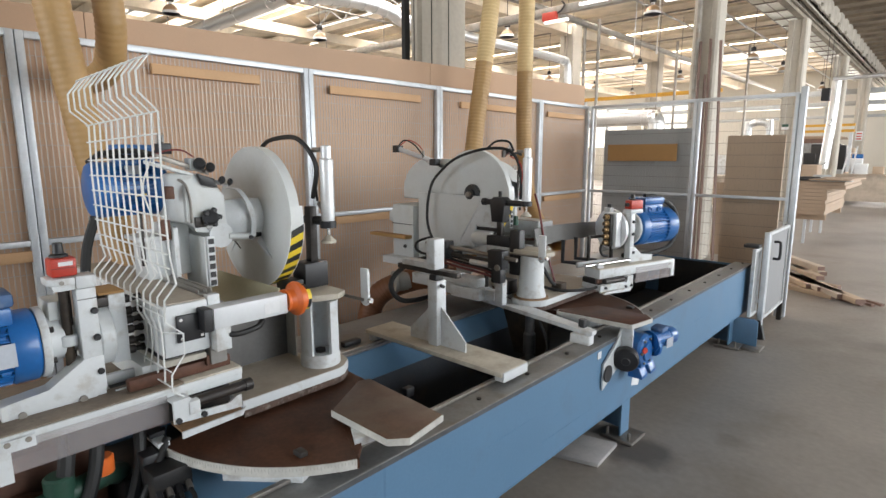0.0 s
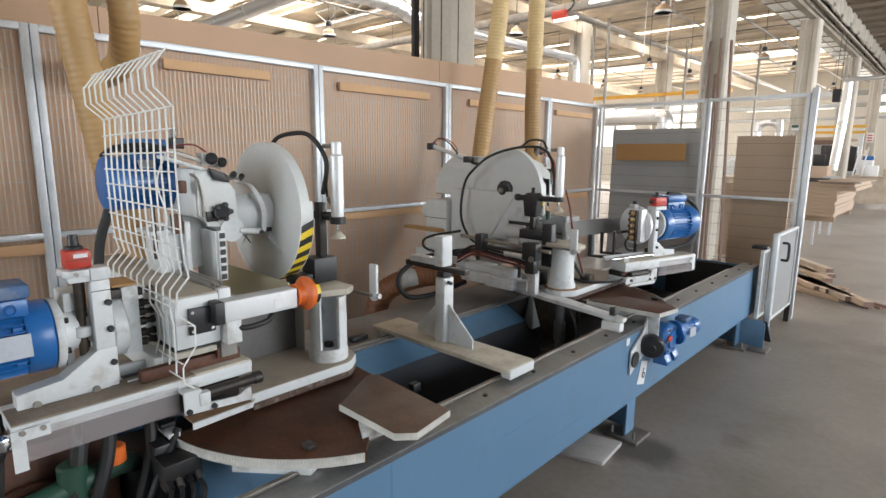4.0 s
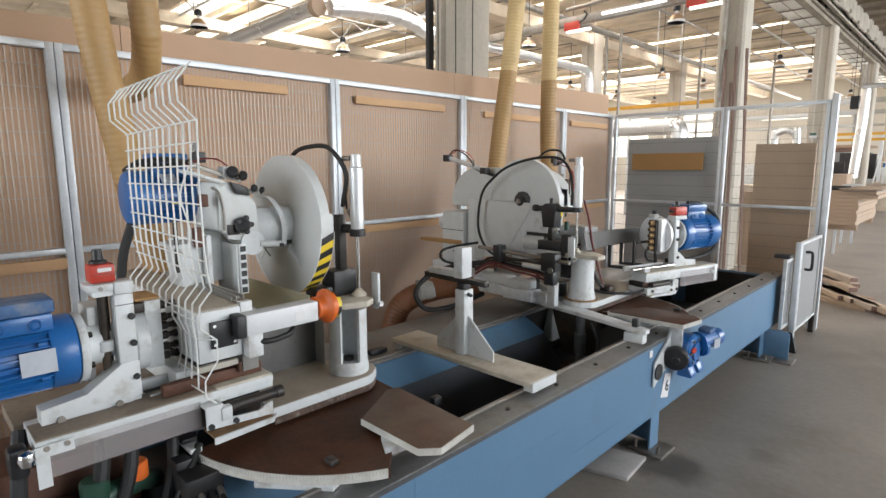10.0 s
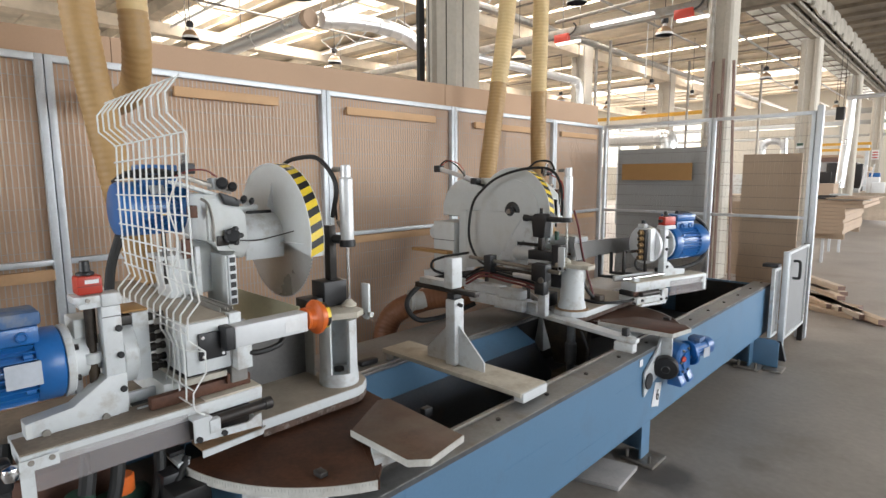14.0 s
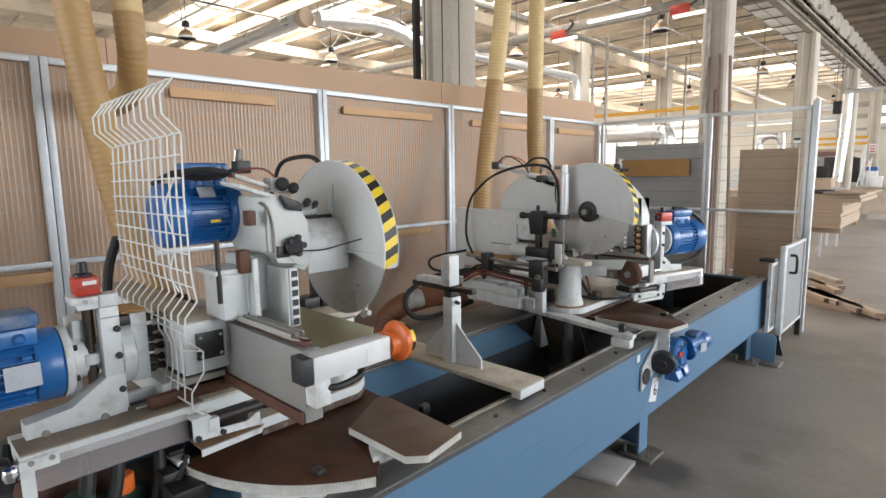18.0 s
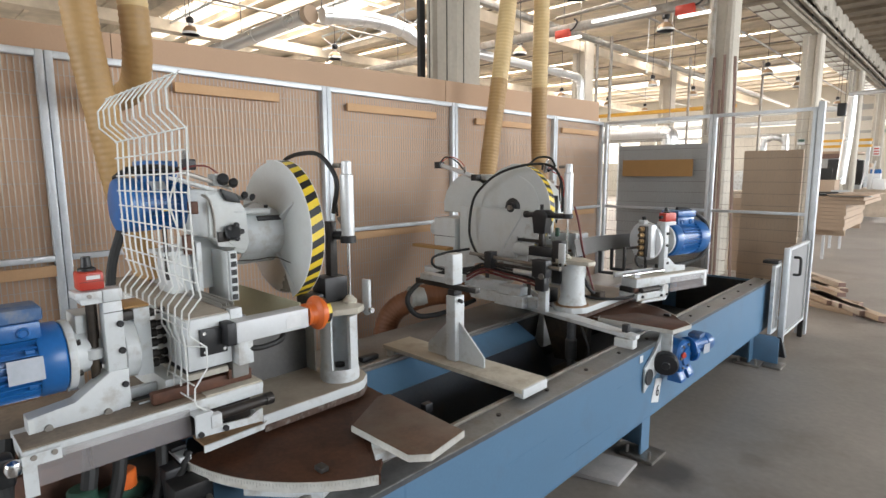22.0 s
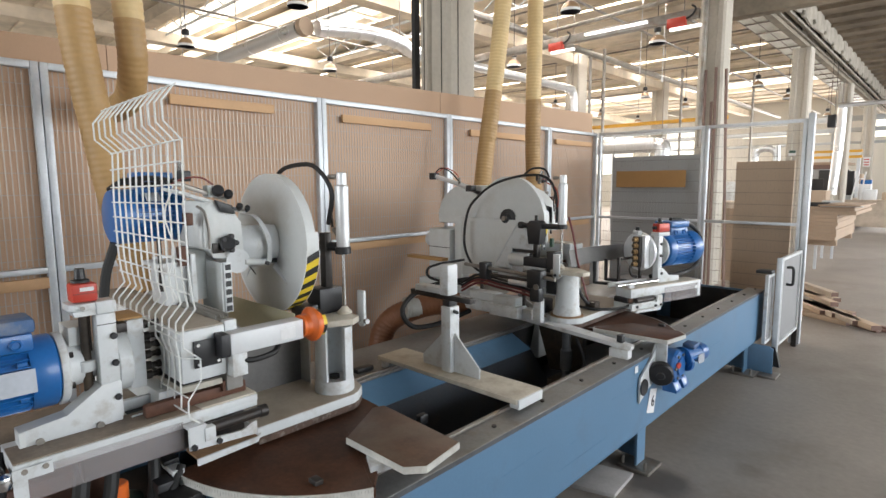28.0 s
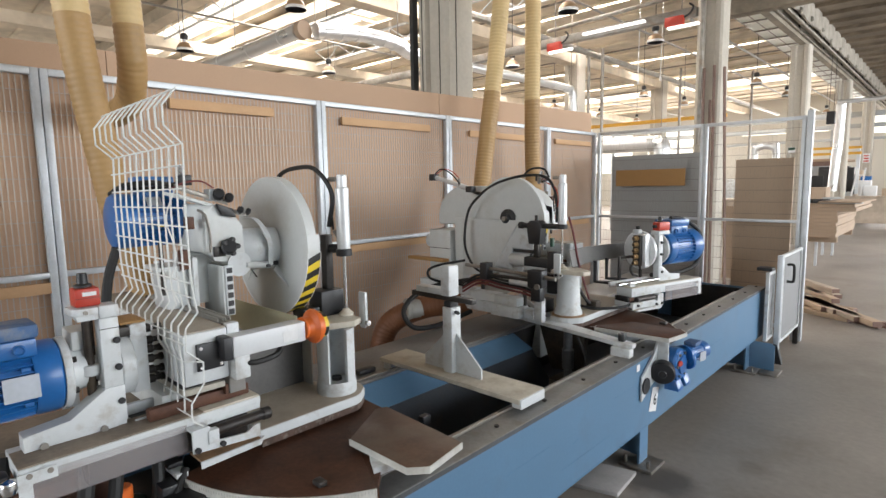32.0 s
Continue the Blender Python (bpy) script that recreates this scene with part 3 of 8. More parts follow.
part("guide_rail", box(B(), -1.905, -1.887, Y0, Y1 - 0.4, BT, BT + 0.012, 0.002), STEEL, bed, "worn steel guide rail")
part("slide_plate", box(B(), -1.872, -2.262, Y0, Y1 + 0.01, BT - 0.012, BT, 0.002), RAILGREY, bed, "wide grey steel slide plate")
part("rear_wall", prism(B(), [(-1.872, Y0, 0.617), (-1.872, 2.575, 0.617), (-1.766, 2.62, 0.532), (-1.766, Y0, 0.532)], (-0.006, 0, -0.010)), BLUE, bed)
# Lower wall and bottom plate carry the bed's shade in their colour.
part("lower_rear_wall", prism(B(), [(-1.767, Y0, 0.528), (-1.767, 2.622, 0.528), (-1.712, 2.76, 0.284), (-1.712, Y0, 0.284)], (-0.010, 0, -0.002)), BEDSHADE, bed)
part("rear_side", box(B(), BR, BR + 0.012, Y0, Y1, BB, 0.616), BLUE, bed)
part("bottom_plate", box(B(), -1.222, -1.965, Y0, Y1, 0.27, 0.282), BEDSHADE, bed, "bottom of the bed, coloured dark for shade")
# Black sheets along the rear and across the far end of the bed.
part("rubber_liner", prism(B(), [(-1.890, 2.56, 0.615), (-1.900, 2.56, 0.615), (-1.962, 2.56, 0.284), (-1.952, 2.56, 0.284)], (0, 2.36, 0)), OILY, bed, "black sheet inside the bed")
part("rubber_liner", box(B(), -1.24, -1.83, 4.93, 4.945, 0.284, 0.60), OILY, bed, "black sheet inside the bed")
part("end_plate", box(B(), BF - 0.002, BR + 0.02, Y1, Y1 + 0.012, BB, 0.612), BLUE, bed)
for y, z, L, a in ((2.42, 0.50, 0.24, 0.0), (2.05, 0.335, 0.42, 0.0), (1.95, 0.42, 0.05, 8.0), (2.93, 0.405, 0.30, 0.0), (3.30, 0.50, 0.14, -2.0), (3.75, 0.44, 0.22, 0.0), (1.60, 0.47, 0.30, 1.0)):
    q = L / 2 * math.tan(radians(a))
    part("scratch", prism(B(), [(BF + 0.0004, y - L / 2, z - q), (BF + 0.0004, y + L / 2, z + q), (BF + 0.0004, y + L / 2, z + q + 0.0022), (BF + 0.0004, y - L / 2, z - q + 0.003)], (0.0006, 0, 0)), BLUEDK, bed, "thin dark scratch")
part("bottom_seam", box(B(), BF + 0.0004, BF + 0.0012, Y0, Y1, BB + 0.006, BB + 0.009), BLUEDK, bed, "thin seam along the lower edge")
for k in range(15):
    y = 0.55 + 0.312 * k
    part("bolt", cyl(B(), (-1.155, y, BT), (-1.155, y, BT + 0.007), 0.009, seg=6), DARKST, bed)
for y in (0.75, 2.72, 4.66):
    bm = B()
    prism(bm, [(BF - 0.03, y - 0.05, 0.02), (BF - 0.03, y + 0.05, 0.02), (BF - 0.03, y + 0.05, BB), (BF - 0.03, y - 0.05, BB)], (-0.012, 0, 0))
    prism(bm, [(BF - 0.042, y + 0.038, 0.02), (-1.46, y + 0.038, 0.035), (-1.56, y + 0.038, 0.12), (-1.85, y + 0.038, 0.12), (-1.95, y + 0.038, 0.035), (-2.1, y + 0.038, 0.02), (-2.1, y + 0.038, BB), (BF - 0.042, y + 0.038, BB)], (0, 0.012, 0))
    leg = part("leg", bm, BLUE, bed)
    part("foot_plate", box(B(), BF - 0.13, BF + 0.05, y - 0.085, y + 0.085, 0.0, 0.018, 0.003), STEEL, leg)
    for dx in (0.02, -0.10):
        part("levelling_bolt", cyl(B(), (BF + dx, y - 0.06, 0.018), (BF + dx, y - 0.06, 0.06), 0.008, seg=8), STEEL, leg)
    if y > 4:
        part("outrigger", prism(B(), [(-0.957, y + 0.0505, 0.019), (-0.957, y + 0.0505, 0.215), (-0.985, y + 0.0505, 0.234), (-1.45, y + 0.0505, 0.234), (-1.45, y + 0.0505, 0.03)], (0, 0.012, 0), 0.002), BLUE, leg)
        part("foot_plate", box(B(), -1.04, -0.915, y - 0.03, y + 0.13, 0.0, 0.018, 0.003), STEEL, leg)
    part("foot_plate", box(B(), -2.15, -1.99, y - 0.085, y + 0.085, 0.0, 0.018, 0.003), STEEL, leg)

# support bracket across the bed, with its own post
br = thing("support_bracket", (-1.56, 1.71, BT), "white steel T-shaped support standing across the bed", "support")
part("cross_bar", box(B(), -1.965, -1.158, 1.625, 1.80, BT + 0.036, BT + 0.056, 0.003), CREAM, br)
part("end_block", box(B(), -1.20, -1.158, 1.64, 1.785, BT + 0.0125, BT + 0.0355, 0.002), GREY, br)
part("end_block", box(B(), -1.955, -1.90, 1.64, 1.785, BT + 0.0, BT + 0.0355, 0.002), WHITE, br)
part("end_cap", box(B(), -1.157, -1.15, 1.632, 1.793, BT + 0.016, BT + 0.054, 0.002), WHITE, br)
part("upright", box(B(), -1.595, -1.54, 1.675, 1.735, BT + 0.056, 0.975, 0.005), WHITE, br)
part("gusset", prism(B(), [(-1.539, 1.70, BT + 0.057), (-1.40, 1.70, BT + 0.057), (-1.40, 1.70, BT + 0.10), (-1.539, 1.70, 0.86)], (0, 0.008, 0)), WHITE, br)
part("gusset", prism(B(), [(-1.596, 1.70, BT + 0.057), (-1.73, 1.70, BT + 0.057), (-1.73, 1.70, BT + 0.10), (-1.596, 1.70, 0.86)], (0, 0.008, 0)), WHITE, br)
part("clamp_screw", cyl(B(), (-1.54, 1.70, 0.955), (-1.515, 1.69, 0.955), 0.008, seg=10), BLACK, br)
part("inner_post", box(B(), -1.59, -1.55, 1.68, 1.73, 0.975, 1.0, 0.002), BLACK, br)
part("stop_arm", box(B(), -1.80, -1.44, 1.69, 1.72, 1.0, 1.022, 0.002), DARKST, br, "dark flat steel arm")
part("stop_block", box(B(), -1.60, -1.55, 1.672, 1.735, 1.023, 1.155, 0.004), WHITE, br)
part("side_arm", box(B(), -1.76, -1.60, 1.68, 1.73, 1.024, 1.05, 0.002), WHITE, br)


# ---- motors ----
def motor(t, x, z, ya, yb, r, label="blue finned electric motor", fins=30, plate=True, lid=MOTOR, box_front=None, turn=Matrix()):
    """An electric motor along y from its flange at ya to the fan end at yb, as parts of t."""
    def part(name, bm, mat, parent, label=""):
        bm.transform(turn)
        return place_part(name, bm, mat, parent, label)
    d = 1 if yb > ya else -1
    L = abs(yb - ya)
    body = part("motor", lathe(B(), (x, ya, z), (0, d, 0), [(0.3 * r, 0), (r * 0.92, 0.0), (r * 0.99, 0.006), (r, 0.012), (r, 0.18 * L), (r * 0.97, 0.20 * L), (r * 0.82, 0.205 * L), (r * 0.82, L * 0.72)], 40), MOTOR, t, label)
    part("fan_cover", lathe(B(), (x, ya, z), (0, d, 0), [(r * 0.80, L * 0.70), (r * 0.98, L * 0.705), (r, L * 0.72), (r, L * 0.93), (r * 0.93, L * 0.98), (r * 0.80, L), (0.0, L)], 40), MOTOR, body)
    for k in range(fins):
        bm = B()
        a = 2 * math.pi * k / fins
        n = Vector((math.cos(a), 0, math.sin(a)))
        w = 0.0024 * r / 0.09
        s = Vector((-n.z, 0, n.x)) * w
        c = Vector((x, 0, z))
        p = [c + n * r * 0.80 - s, c + n * r * 0.80 + s, c + n * r * 0.985 + s * 0.6, c + n * r * 0.985 - s * 0.6]
        prism(bm, [(q.x, ya + d * 0.203 * L, q.z) for q in p], (0, d * L * 0.50, 0))
        part("cooling_fin", bm, MOTOR, body)
    for k in range(6):
        a = radians(30 + 60 * k)
        n = Vector((math.cos(a), 0, math.sin(a)))
        c = Vector((x, ya + d * 0.225 * L, z)) + n * r * 0.90
        part("lug", cyl(B(), c, c + Vector((0, d * 0.06 * L, 0)), r * 0.085, seg=8), MOTOR, body)
    yc = ya + d * L * 0.40
    bx1 = x + 0.55 * r if box_front is None else box_front
    part("terminal_box", box(B(), bx1 - 1.05 * r, bx1, yc - 0.24 * L, yc + 0.24 * L, z + r * 0.76, z + r * 1.24, 0.006), MOTOR, body)
    part("box_lid", box(B(), bx1 - 1.10 * r, bx1 + 0.05 * r, yc - 0.26 * L, yc + 0.26 * L, z + r * 1.245, z + r * 1.62, 0.008), lid, body)
    if plate:
        part("rating_plate", prism(B(), [(x + r * 0.95, yc - 0.02 * L, z + 0.36 * r), (x + r * 0.95, yc + 0.22 * L, z + 0.36 * r), (x + r * 1.02, yc + 0.22 * L, z - 0.25 * r), (x + r * 1.02, yc - 0.02 * L, z - 0.25 * r)], (0.003, 0, 0)), PLATE, body, "silver rating plate")
    for k in (-1, 1):
        part("cable_gland", lathe(B(), (bx1 - 0.002, yc + k * 0.12 * L, z + r * 0.98), (1, 0, 0), [(0.0, 0), (0.15 * r, 0.0), (0.15 * r, 0.007), (0.11 * r, 0.010), (0.08 * r, 0.006), (0.0, 0.006)], 14), MOTOR, body)
    return body


# ---- one mitre head, mirrored for the other end ----
def mitre_head(cx, cy, s, left):
    """Round table, loose leaf, swinging arm and drum under it."""
    def Y(v):
        return cy + s * v
    t = thing("mitre_table", (cx, cy, BT), "white edged brown round mitre table on a blue drum" if left else "white edged brown round mitre table with a drive on the bed", "machine table", "mitre tables")
    R, zt = (0.59 if left else 0.575), 0.70
    a0, a1 = -26.0, -84.0 if left else -165.0

    def arc(r, z, n=40, u0=a0, u1=a1):
        return [(cx + r * math.cos(radians(u0 + (u1 - u0) * i / n)), Y(r * math.sin(radians(u0 + (u1 - u0) * i / n))), z) for i in range(n + 1)]
    back = [(-0.02, 0.11), (0.12, 0.10), (0.26, 0.03)] if left else [(0.0, 0.02)]
    part("table_board", prism(B(), [*arc(R - 0.004, zt - 0.022), *((cx + x, Y(v), zt - 0.022) for x, v in back)], (0, 0, 0.022)), PHEN, t)
    bm = B()
    o, i = arc(R, zt - 0.026), arc(R - 0.004, zt - 0.026)
    prism(bm, o + i[::-1], (0, 0, 0.027))
    e = Vector(o[0])
    rim = part("table_rim", bm, PLYEDGE, t, "pale rim with degree marks")
    bm = B()
    for k in range(66):
        a = radians(a0 + (a1 - a0) * (k + 0.5) / 66)
        n, q = Vector((math.cos(a), s * math.sin(a), 0)), Vector((-math.sin(a), s * math.cos(a), 0))
        h = 0.014 if k % 5 == 0 else 0.008
        c = Vector((cx, cy, zt - 0.002)) + n * R
        prism(bm, [c - q * 0.0006, c + q * 0.0006, c + q * 0.0006 - Vector((0, 0, h)), c - q * 0.0006 - Vector((0, 0, h))], n * 0.0008)
    tagged(part("degree_marks", bm, GREYDUSTY, rim), kind="stuff")
    d = Vector((math.cos(radians(a0)), s * math.sin(radians(a0)), 0))
    n = Vector((-d.y, d.x, 0)) * s
    p0, p1 = Vector((cx, cy, zt - 0.026)) + d * 0.12, Vector((cx, cy, zt - 0.026)) + d * R
    part("straight_edge", prism(B(), [p0, p1, p1 + n * 0.006, p0 + n * 0.006], (0, 0, 0.027)), PHEN if left else PLYEDGE, t)
    part("support_bar", prism(B(), [(cx + 0.25, Y(-0.50), 0.632), (cx + 0.42, Y(-0.36), 0.632), (cx + 0.30, Y(-0.10), 0.632), (cx + 0.10, Y(-0.10), 0.632)], (0, 0, 0.04)), WHITE, t)
    if left:
        part("drum", lathe(B(), (cx, cy, 0.40), (0, 0, 1), [(0.30, 0), (0.52, 0.02), (0.52, 0.23)], 48, 190 if s > 0 else 10, 345 if s > 0 else 165, (1, 0, 0)), BLUE, t)
    part("hinge_block", box(B(), cx + 0.38, cx + 0.415, Y(-0.36), Y(-0.335), zt, zt + 0.014, 0.002), DARKST, t)
    # leaf that bridges to the bed
    leaf = [(0.302, -0.173), (0.556, -0.175), (0.598, -0.128), (0.571, 0.035), (0.201, 0.062), (0.187, 0.023)]
    lf = part("table_leaf", prism(B(), [(cx + x, Y(v), 0.716) for x, v in leaf], (0, 0, 0.020), 0.0015), PHENDUST if left else PHEN, t)
    o = [Vector((cx + x, Y(v), 0.7155)) for x, v in (leaf[:4] if left else leaf[1:])]
    c = Vector((cx + 0.4, Y(-0.05), 0.7155))
    q = [p + (p - c).normalized() * (0.003 if left else 0.006) for p in o]
    part("leaf_edge", prism(B(), [*o, *q[::-1]], (0, 0, 0.020)), PLYEDGE, lf)
    part("leaf_bracket", prism(B(), [(cx + 0.39, Y(-0.17), 0.69), (cx + 0.465, Y(-0.215), 0.69), (cx + 0.48, Y(-0.13), 0.69), (cx + 0.39, Y(-0.10), 0.69)], (0, 0, 0.0255), 0.002), WHITE, t)
    # arm that carries the units
    arm = [(0.10, -0.355 if left else -0.60), (0.10, 0.01), (0.088, 0.04), (0.05, 0.085), (0.0, 0.10), (-0.06, 0.085), (-0.13, 0.0), (-0.30, -0.10), (-0.55, -0.30), (-0.55, -0.60), *([(-0.04, -0.60), (-0.04, -0.355)] if left else [])]
    part("swing_arm", prism(B(), [(cx + x, Y(v), 0.731) for x, v in arm], (0, 0, 0.031), 0.002), WHITE, t, "white steel arm plate")
    part("arm_dust", prism(B(), [(cx + 0.96 * x, Y(0.985 * v), 0.7622) for x, v in arm], (0, 0, 0.001)), ARMDUST, t, "brown dusty top of the arm")
    part("arm_edge", prism(B(), [(cx + 0.981 * x, Y(0.985 * v), 0.708) for x, v in arm], (0, 0, 0.0225)), STAINEDGE, t, "dark stained lower edge of the arm")
    part("rear_column", box(B(), cx - 0.62, cx - 0.30, Y(-0.60), Y(-0.18), 0.40, 0.736, 0.01), GREY, t)
    return t


def clamp(cx, cy, s, left):
    """Slotted post with an air cylinder; its rod is keyed."""
    def Y(v):
        return cy + s * v
    t = thing("work_clamp", (cx, cy, 0.762), "white slotted clamp post with an upright air cylinder" if left else "white round clamp post with an upright air cylinder", "clamp", "work clamps")
    if left:
        bm = lathe(B(), (cx, cy, 0.762), (0, 0, 1), [(0.067, 0), (0.067, 0.235), (0.052, 0.235), (0.052, 0.0)], 40, 1, 301, (1, 0, 0))
        part("post", bm, WHITE, t)
        part("post_base", lathe(B(), (cx, cy, 0.763), (0, 0, 1), [(0.0, 0.0), (0.0705, 0.0), (0.0705, 0.03), (0.0665, 0.045), (0.03, 0.04), (0.0, 0.04)], 32), WHITE, t)
        part("bolt", cyl(B(), (cx, cy, 0.80), (cx, cy, 0.815), 0.02, seg=6), DARKST, t)
    else:
        part("post", lathe(B(), (cx, cy, 0.762), (0, 0, 1), [(0.078, 0), (0.078, 0.012), (0.067, 0.05), (0.062, 0.22), (0.062, 0.235)], 32), WHITE, t)
        part("rust_ring", lathe(B(), (cx, cy, 0.7625), (0, 0, 1), [(0.079, 0), (0.092, 0.0), (0.089, 0.006), (0.079, 0.008)], 32), RUSTPALE, t, "rusty ring at the post's base")
    part("top_plate", prism(B(), [(cx - 0.13, Y(-0.05), 0.999), (cx + 0.02, Y(-0.05), 0.999), (cx + 0.058, Y(0.045), 0.999), (cx + 0.03, Y(0.095), 0.999), (cx - 0.13, Y(0.095), 0.999)] if left else [(-1.62, 2.58, 0.999), (-1.43, 2.60, 0.999), (-1.42, 2.66, 0.999), (-1.52, 2.73, 0.999), (-1.62, 2.73, 0.999)], (0, 0, 0.022), 0.002), CREAM, t)
    if left:
        part("fence_block", box(B(), cx - 0.16, cx - 0.075, Y(0.0), Y(0.10), 1.022, 1.115, 0.003), BLACK, t, "black plastic fence block")
        part("side_block", box(B(), cx - 0.16, cx - 0.08, Y(-0.07), Y(-0.005), 1.022, 1.06, 0.003), BLACK, t)
        part("column", box(B(), cx - 0.135, cx - 0.10, Y(0.045), Y(0.075), 1.115, 1.32, 0.002), DARKST, t)
        part("arm", tube(B(), [(cx - 0.15, Y(0.06), 1.27), (cx - 0.06, Y(0.08), 1.268), (cx - 0.035, Y(0.08), 1.262)], 0.017, 12), BLACK, t)
        x, y = cx - 0.036, Y(0.08)
    else:
        x, y = -1.586, 2.64
        part("arm", cyl(B(), (-1.872, 2.64, 1.254), (-1.60, 2.64, 1.256), 0.0155, seg=16, bevel=0.003), BLACK, t)
        part("arm_end", lathe(B(), (-1.845, 2.64, 1.2545), (-1, 0, 0), [(0.016, 0), (0.020, 0.004), (0.020, 0.026), (0.0, 0.03)], 16), BLACK, t)
        part("arm_head", prism(B(), [(-1.80, 2.61, 1.235), (-1.79, 2.61, 1.150), (-1.712, 2.61, 1.150), (-1.712, 2.61, 1.240), (-1.70, 2.61, 1.262), (-1.72, 2.61, 1.285), (-1.78, 2.61, 1.285), (-1.80, 2.61, 1.268)], (0, 0.06, 0), 0.004), BLACK, t, "black clamp head")
        part("head_knob", cyl(B(), (-1.755, 2.64, 1.285), (-1.755, 2.64, 1.315), 0.010, seg=12), BLACK, t)
        part("column", box(B(), -1.765, -1.735, 2.625, 2.655, 1.076, 1.149, 0.002), DARKST, t)
        part("fence_block", box(B(), -1.815, -1.66, 2.60, 2.66, 1.022, 1.075, 0.003), BLACK, t, "black plastic fence block")
        part("fence_foot", box(B(), -1.815, -1.67, 2.605, 2.655, 0.990, 1.021, 0.002), WHITE, t)
        part("side_block", box(B(), -1.659, -1.597, 2.60, 2.65, 0.880, 1.118, 0.004), BLACK, t, "black upright block")
    c = part("cylinder", lathe(B(), (x, y, 1.262), (0, 0, 1), [(0.0, 0), (0.021, 0), (0.0235, 0.008), (0.0235, 0.034), (0.0245, 0.035), (0.0245, 0.228), (0.022, 0.230), (0.0185, 0.234), (0.0185, 0.275), (0.014, 0.279), (0.0, 0.279)], 28), ALU, t, "bright aluminium air cylinder")
    part("lower_collar", lathe(B(), (x, y, 1.245), (0, 0, 1), [(0.012, 0), (0.029, 0), (0.029, 0.024), (0.0245, 0.026)], 22), BLACK, c)
    part("air_fitting", cyl(B(), (x - 0.02, y - 0.01, 1.525), (x - 0.05, y - 0.02, 1.525), 0.009, seg=10), STEEL, c)
    part("air_fitting", cyl(B(), (x - 0.02, y - 0.005, 1.31), (x - 0.04, y - 0.01, 1.335), 0.009, seg=10), STEEL, c)
    part("air_hose", tube(B(), [(x - 0.045, y - 0.012, 1.34), (x - 0.048, y - 0.015, 1.40), (x - 0.042, y - 0.012, 1.46)], 0.004), RUBBER, c)
    if left:
        part("supply_hose", tube(B(), smooth_line([(cx - 0.50, Y(0.02), 1.30), (cx - 0.44, Y(0.03), 1.45), (cx - 0.37, Y(0.03), 1.547), (cx - 0.228, Y(0.03), 1.572), (cx - 0.117, Y(0.03), 1.557), (cx - 0.016 - 0.04, Y(0.05), 1.471), (x - 0.045, y - 0.03, 1.352)]), 0.0085), RUBBER, t, "black supply hose in a high arc")
    rod = part("piston_rod", cyl(B(), (x, y, 1.05), (x, y, 1.30), 0.0062, seg=14), CHROME, t, "polished piston rod", origin=(x, y, 1.03))
    part("foot_pad", lathe(B(), (x, y, 1.022), (0, 0, 1), [(0.0, 0), (0.027, 0), (0.027, 0.008), (0.017, 0.016), (0.012, 0.024), (0.006, 0.026)], 24), CREAM, rod)
    return t, rod


def stop_lever(cx, cy, s, up=0.0):
    """Small white stop plate on a pneumatic rod; keyed."""
    y = cy + s * 0.14
    t = thing("stop_plate", (cx - 0.02, y, 0.96), "small white steel stop plate on a thin rod", "stop plate", "stop plates")
    part("plate", prism(B(), [(cx - 0.04, y, 0.972), (cx - 0.028, y, 0.962), (cx - 0.012, y, 0.962), (cx, y, 0.972), (cx, y, 1.10), (cx - 0.04, y, 1.10)], (0, s * 0.012, 0), 0.002), WHITE, t)
    part("rod", cyl(B(), (cx - 0.24, y - s * 0.012, 0.985), (cx - 0.02, y - s * 0.006, 0.985), 0.006, seg=10), STEEL, t)
    part("pivot_bolt", cyl(B(), (cx - 0.02, y + s * 0.012, 0.985), (cx - 0.02, y + s * 0.022, 0.985), 0.009, seg=12), CHROME, t)
    part("pivot_bolt", cyl(B(), (cx + 0.0, y + s * 0.006, 0.985), (cx + 0.014, y + s * 0.006, 0.985), 0.010, seg=12), CHROME, t)
    for ob in t.children:
        ob.location.z += up
    return t


def sector(bm, cx, y0, y1, cz, r0, r1, a0, a1, n=40):
    """A flat ring sector in the x-z plane, from y0 to y1; angles from +x towards +z."""
    pts = []
    for i in range(n + 1):
        a = radians(a0 + (a1 - a0) * i / n)
        pts.append((cx + r1 * math.cos(a), y0, cz + r1 * math.sin(a)))
    if r0 > 0:
        for i in range(n, -1, -1):
            a = radians(a0 + (a1 - a0) * i / n)
            pts.append((cx + r0 * math.cos(a), y0, cz + r0 * math.sin(a)))
    else:
        pts.append((cx, y0, cz))
    return prism(bm, pts, (0, y1 - y0, 0))


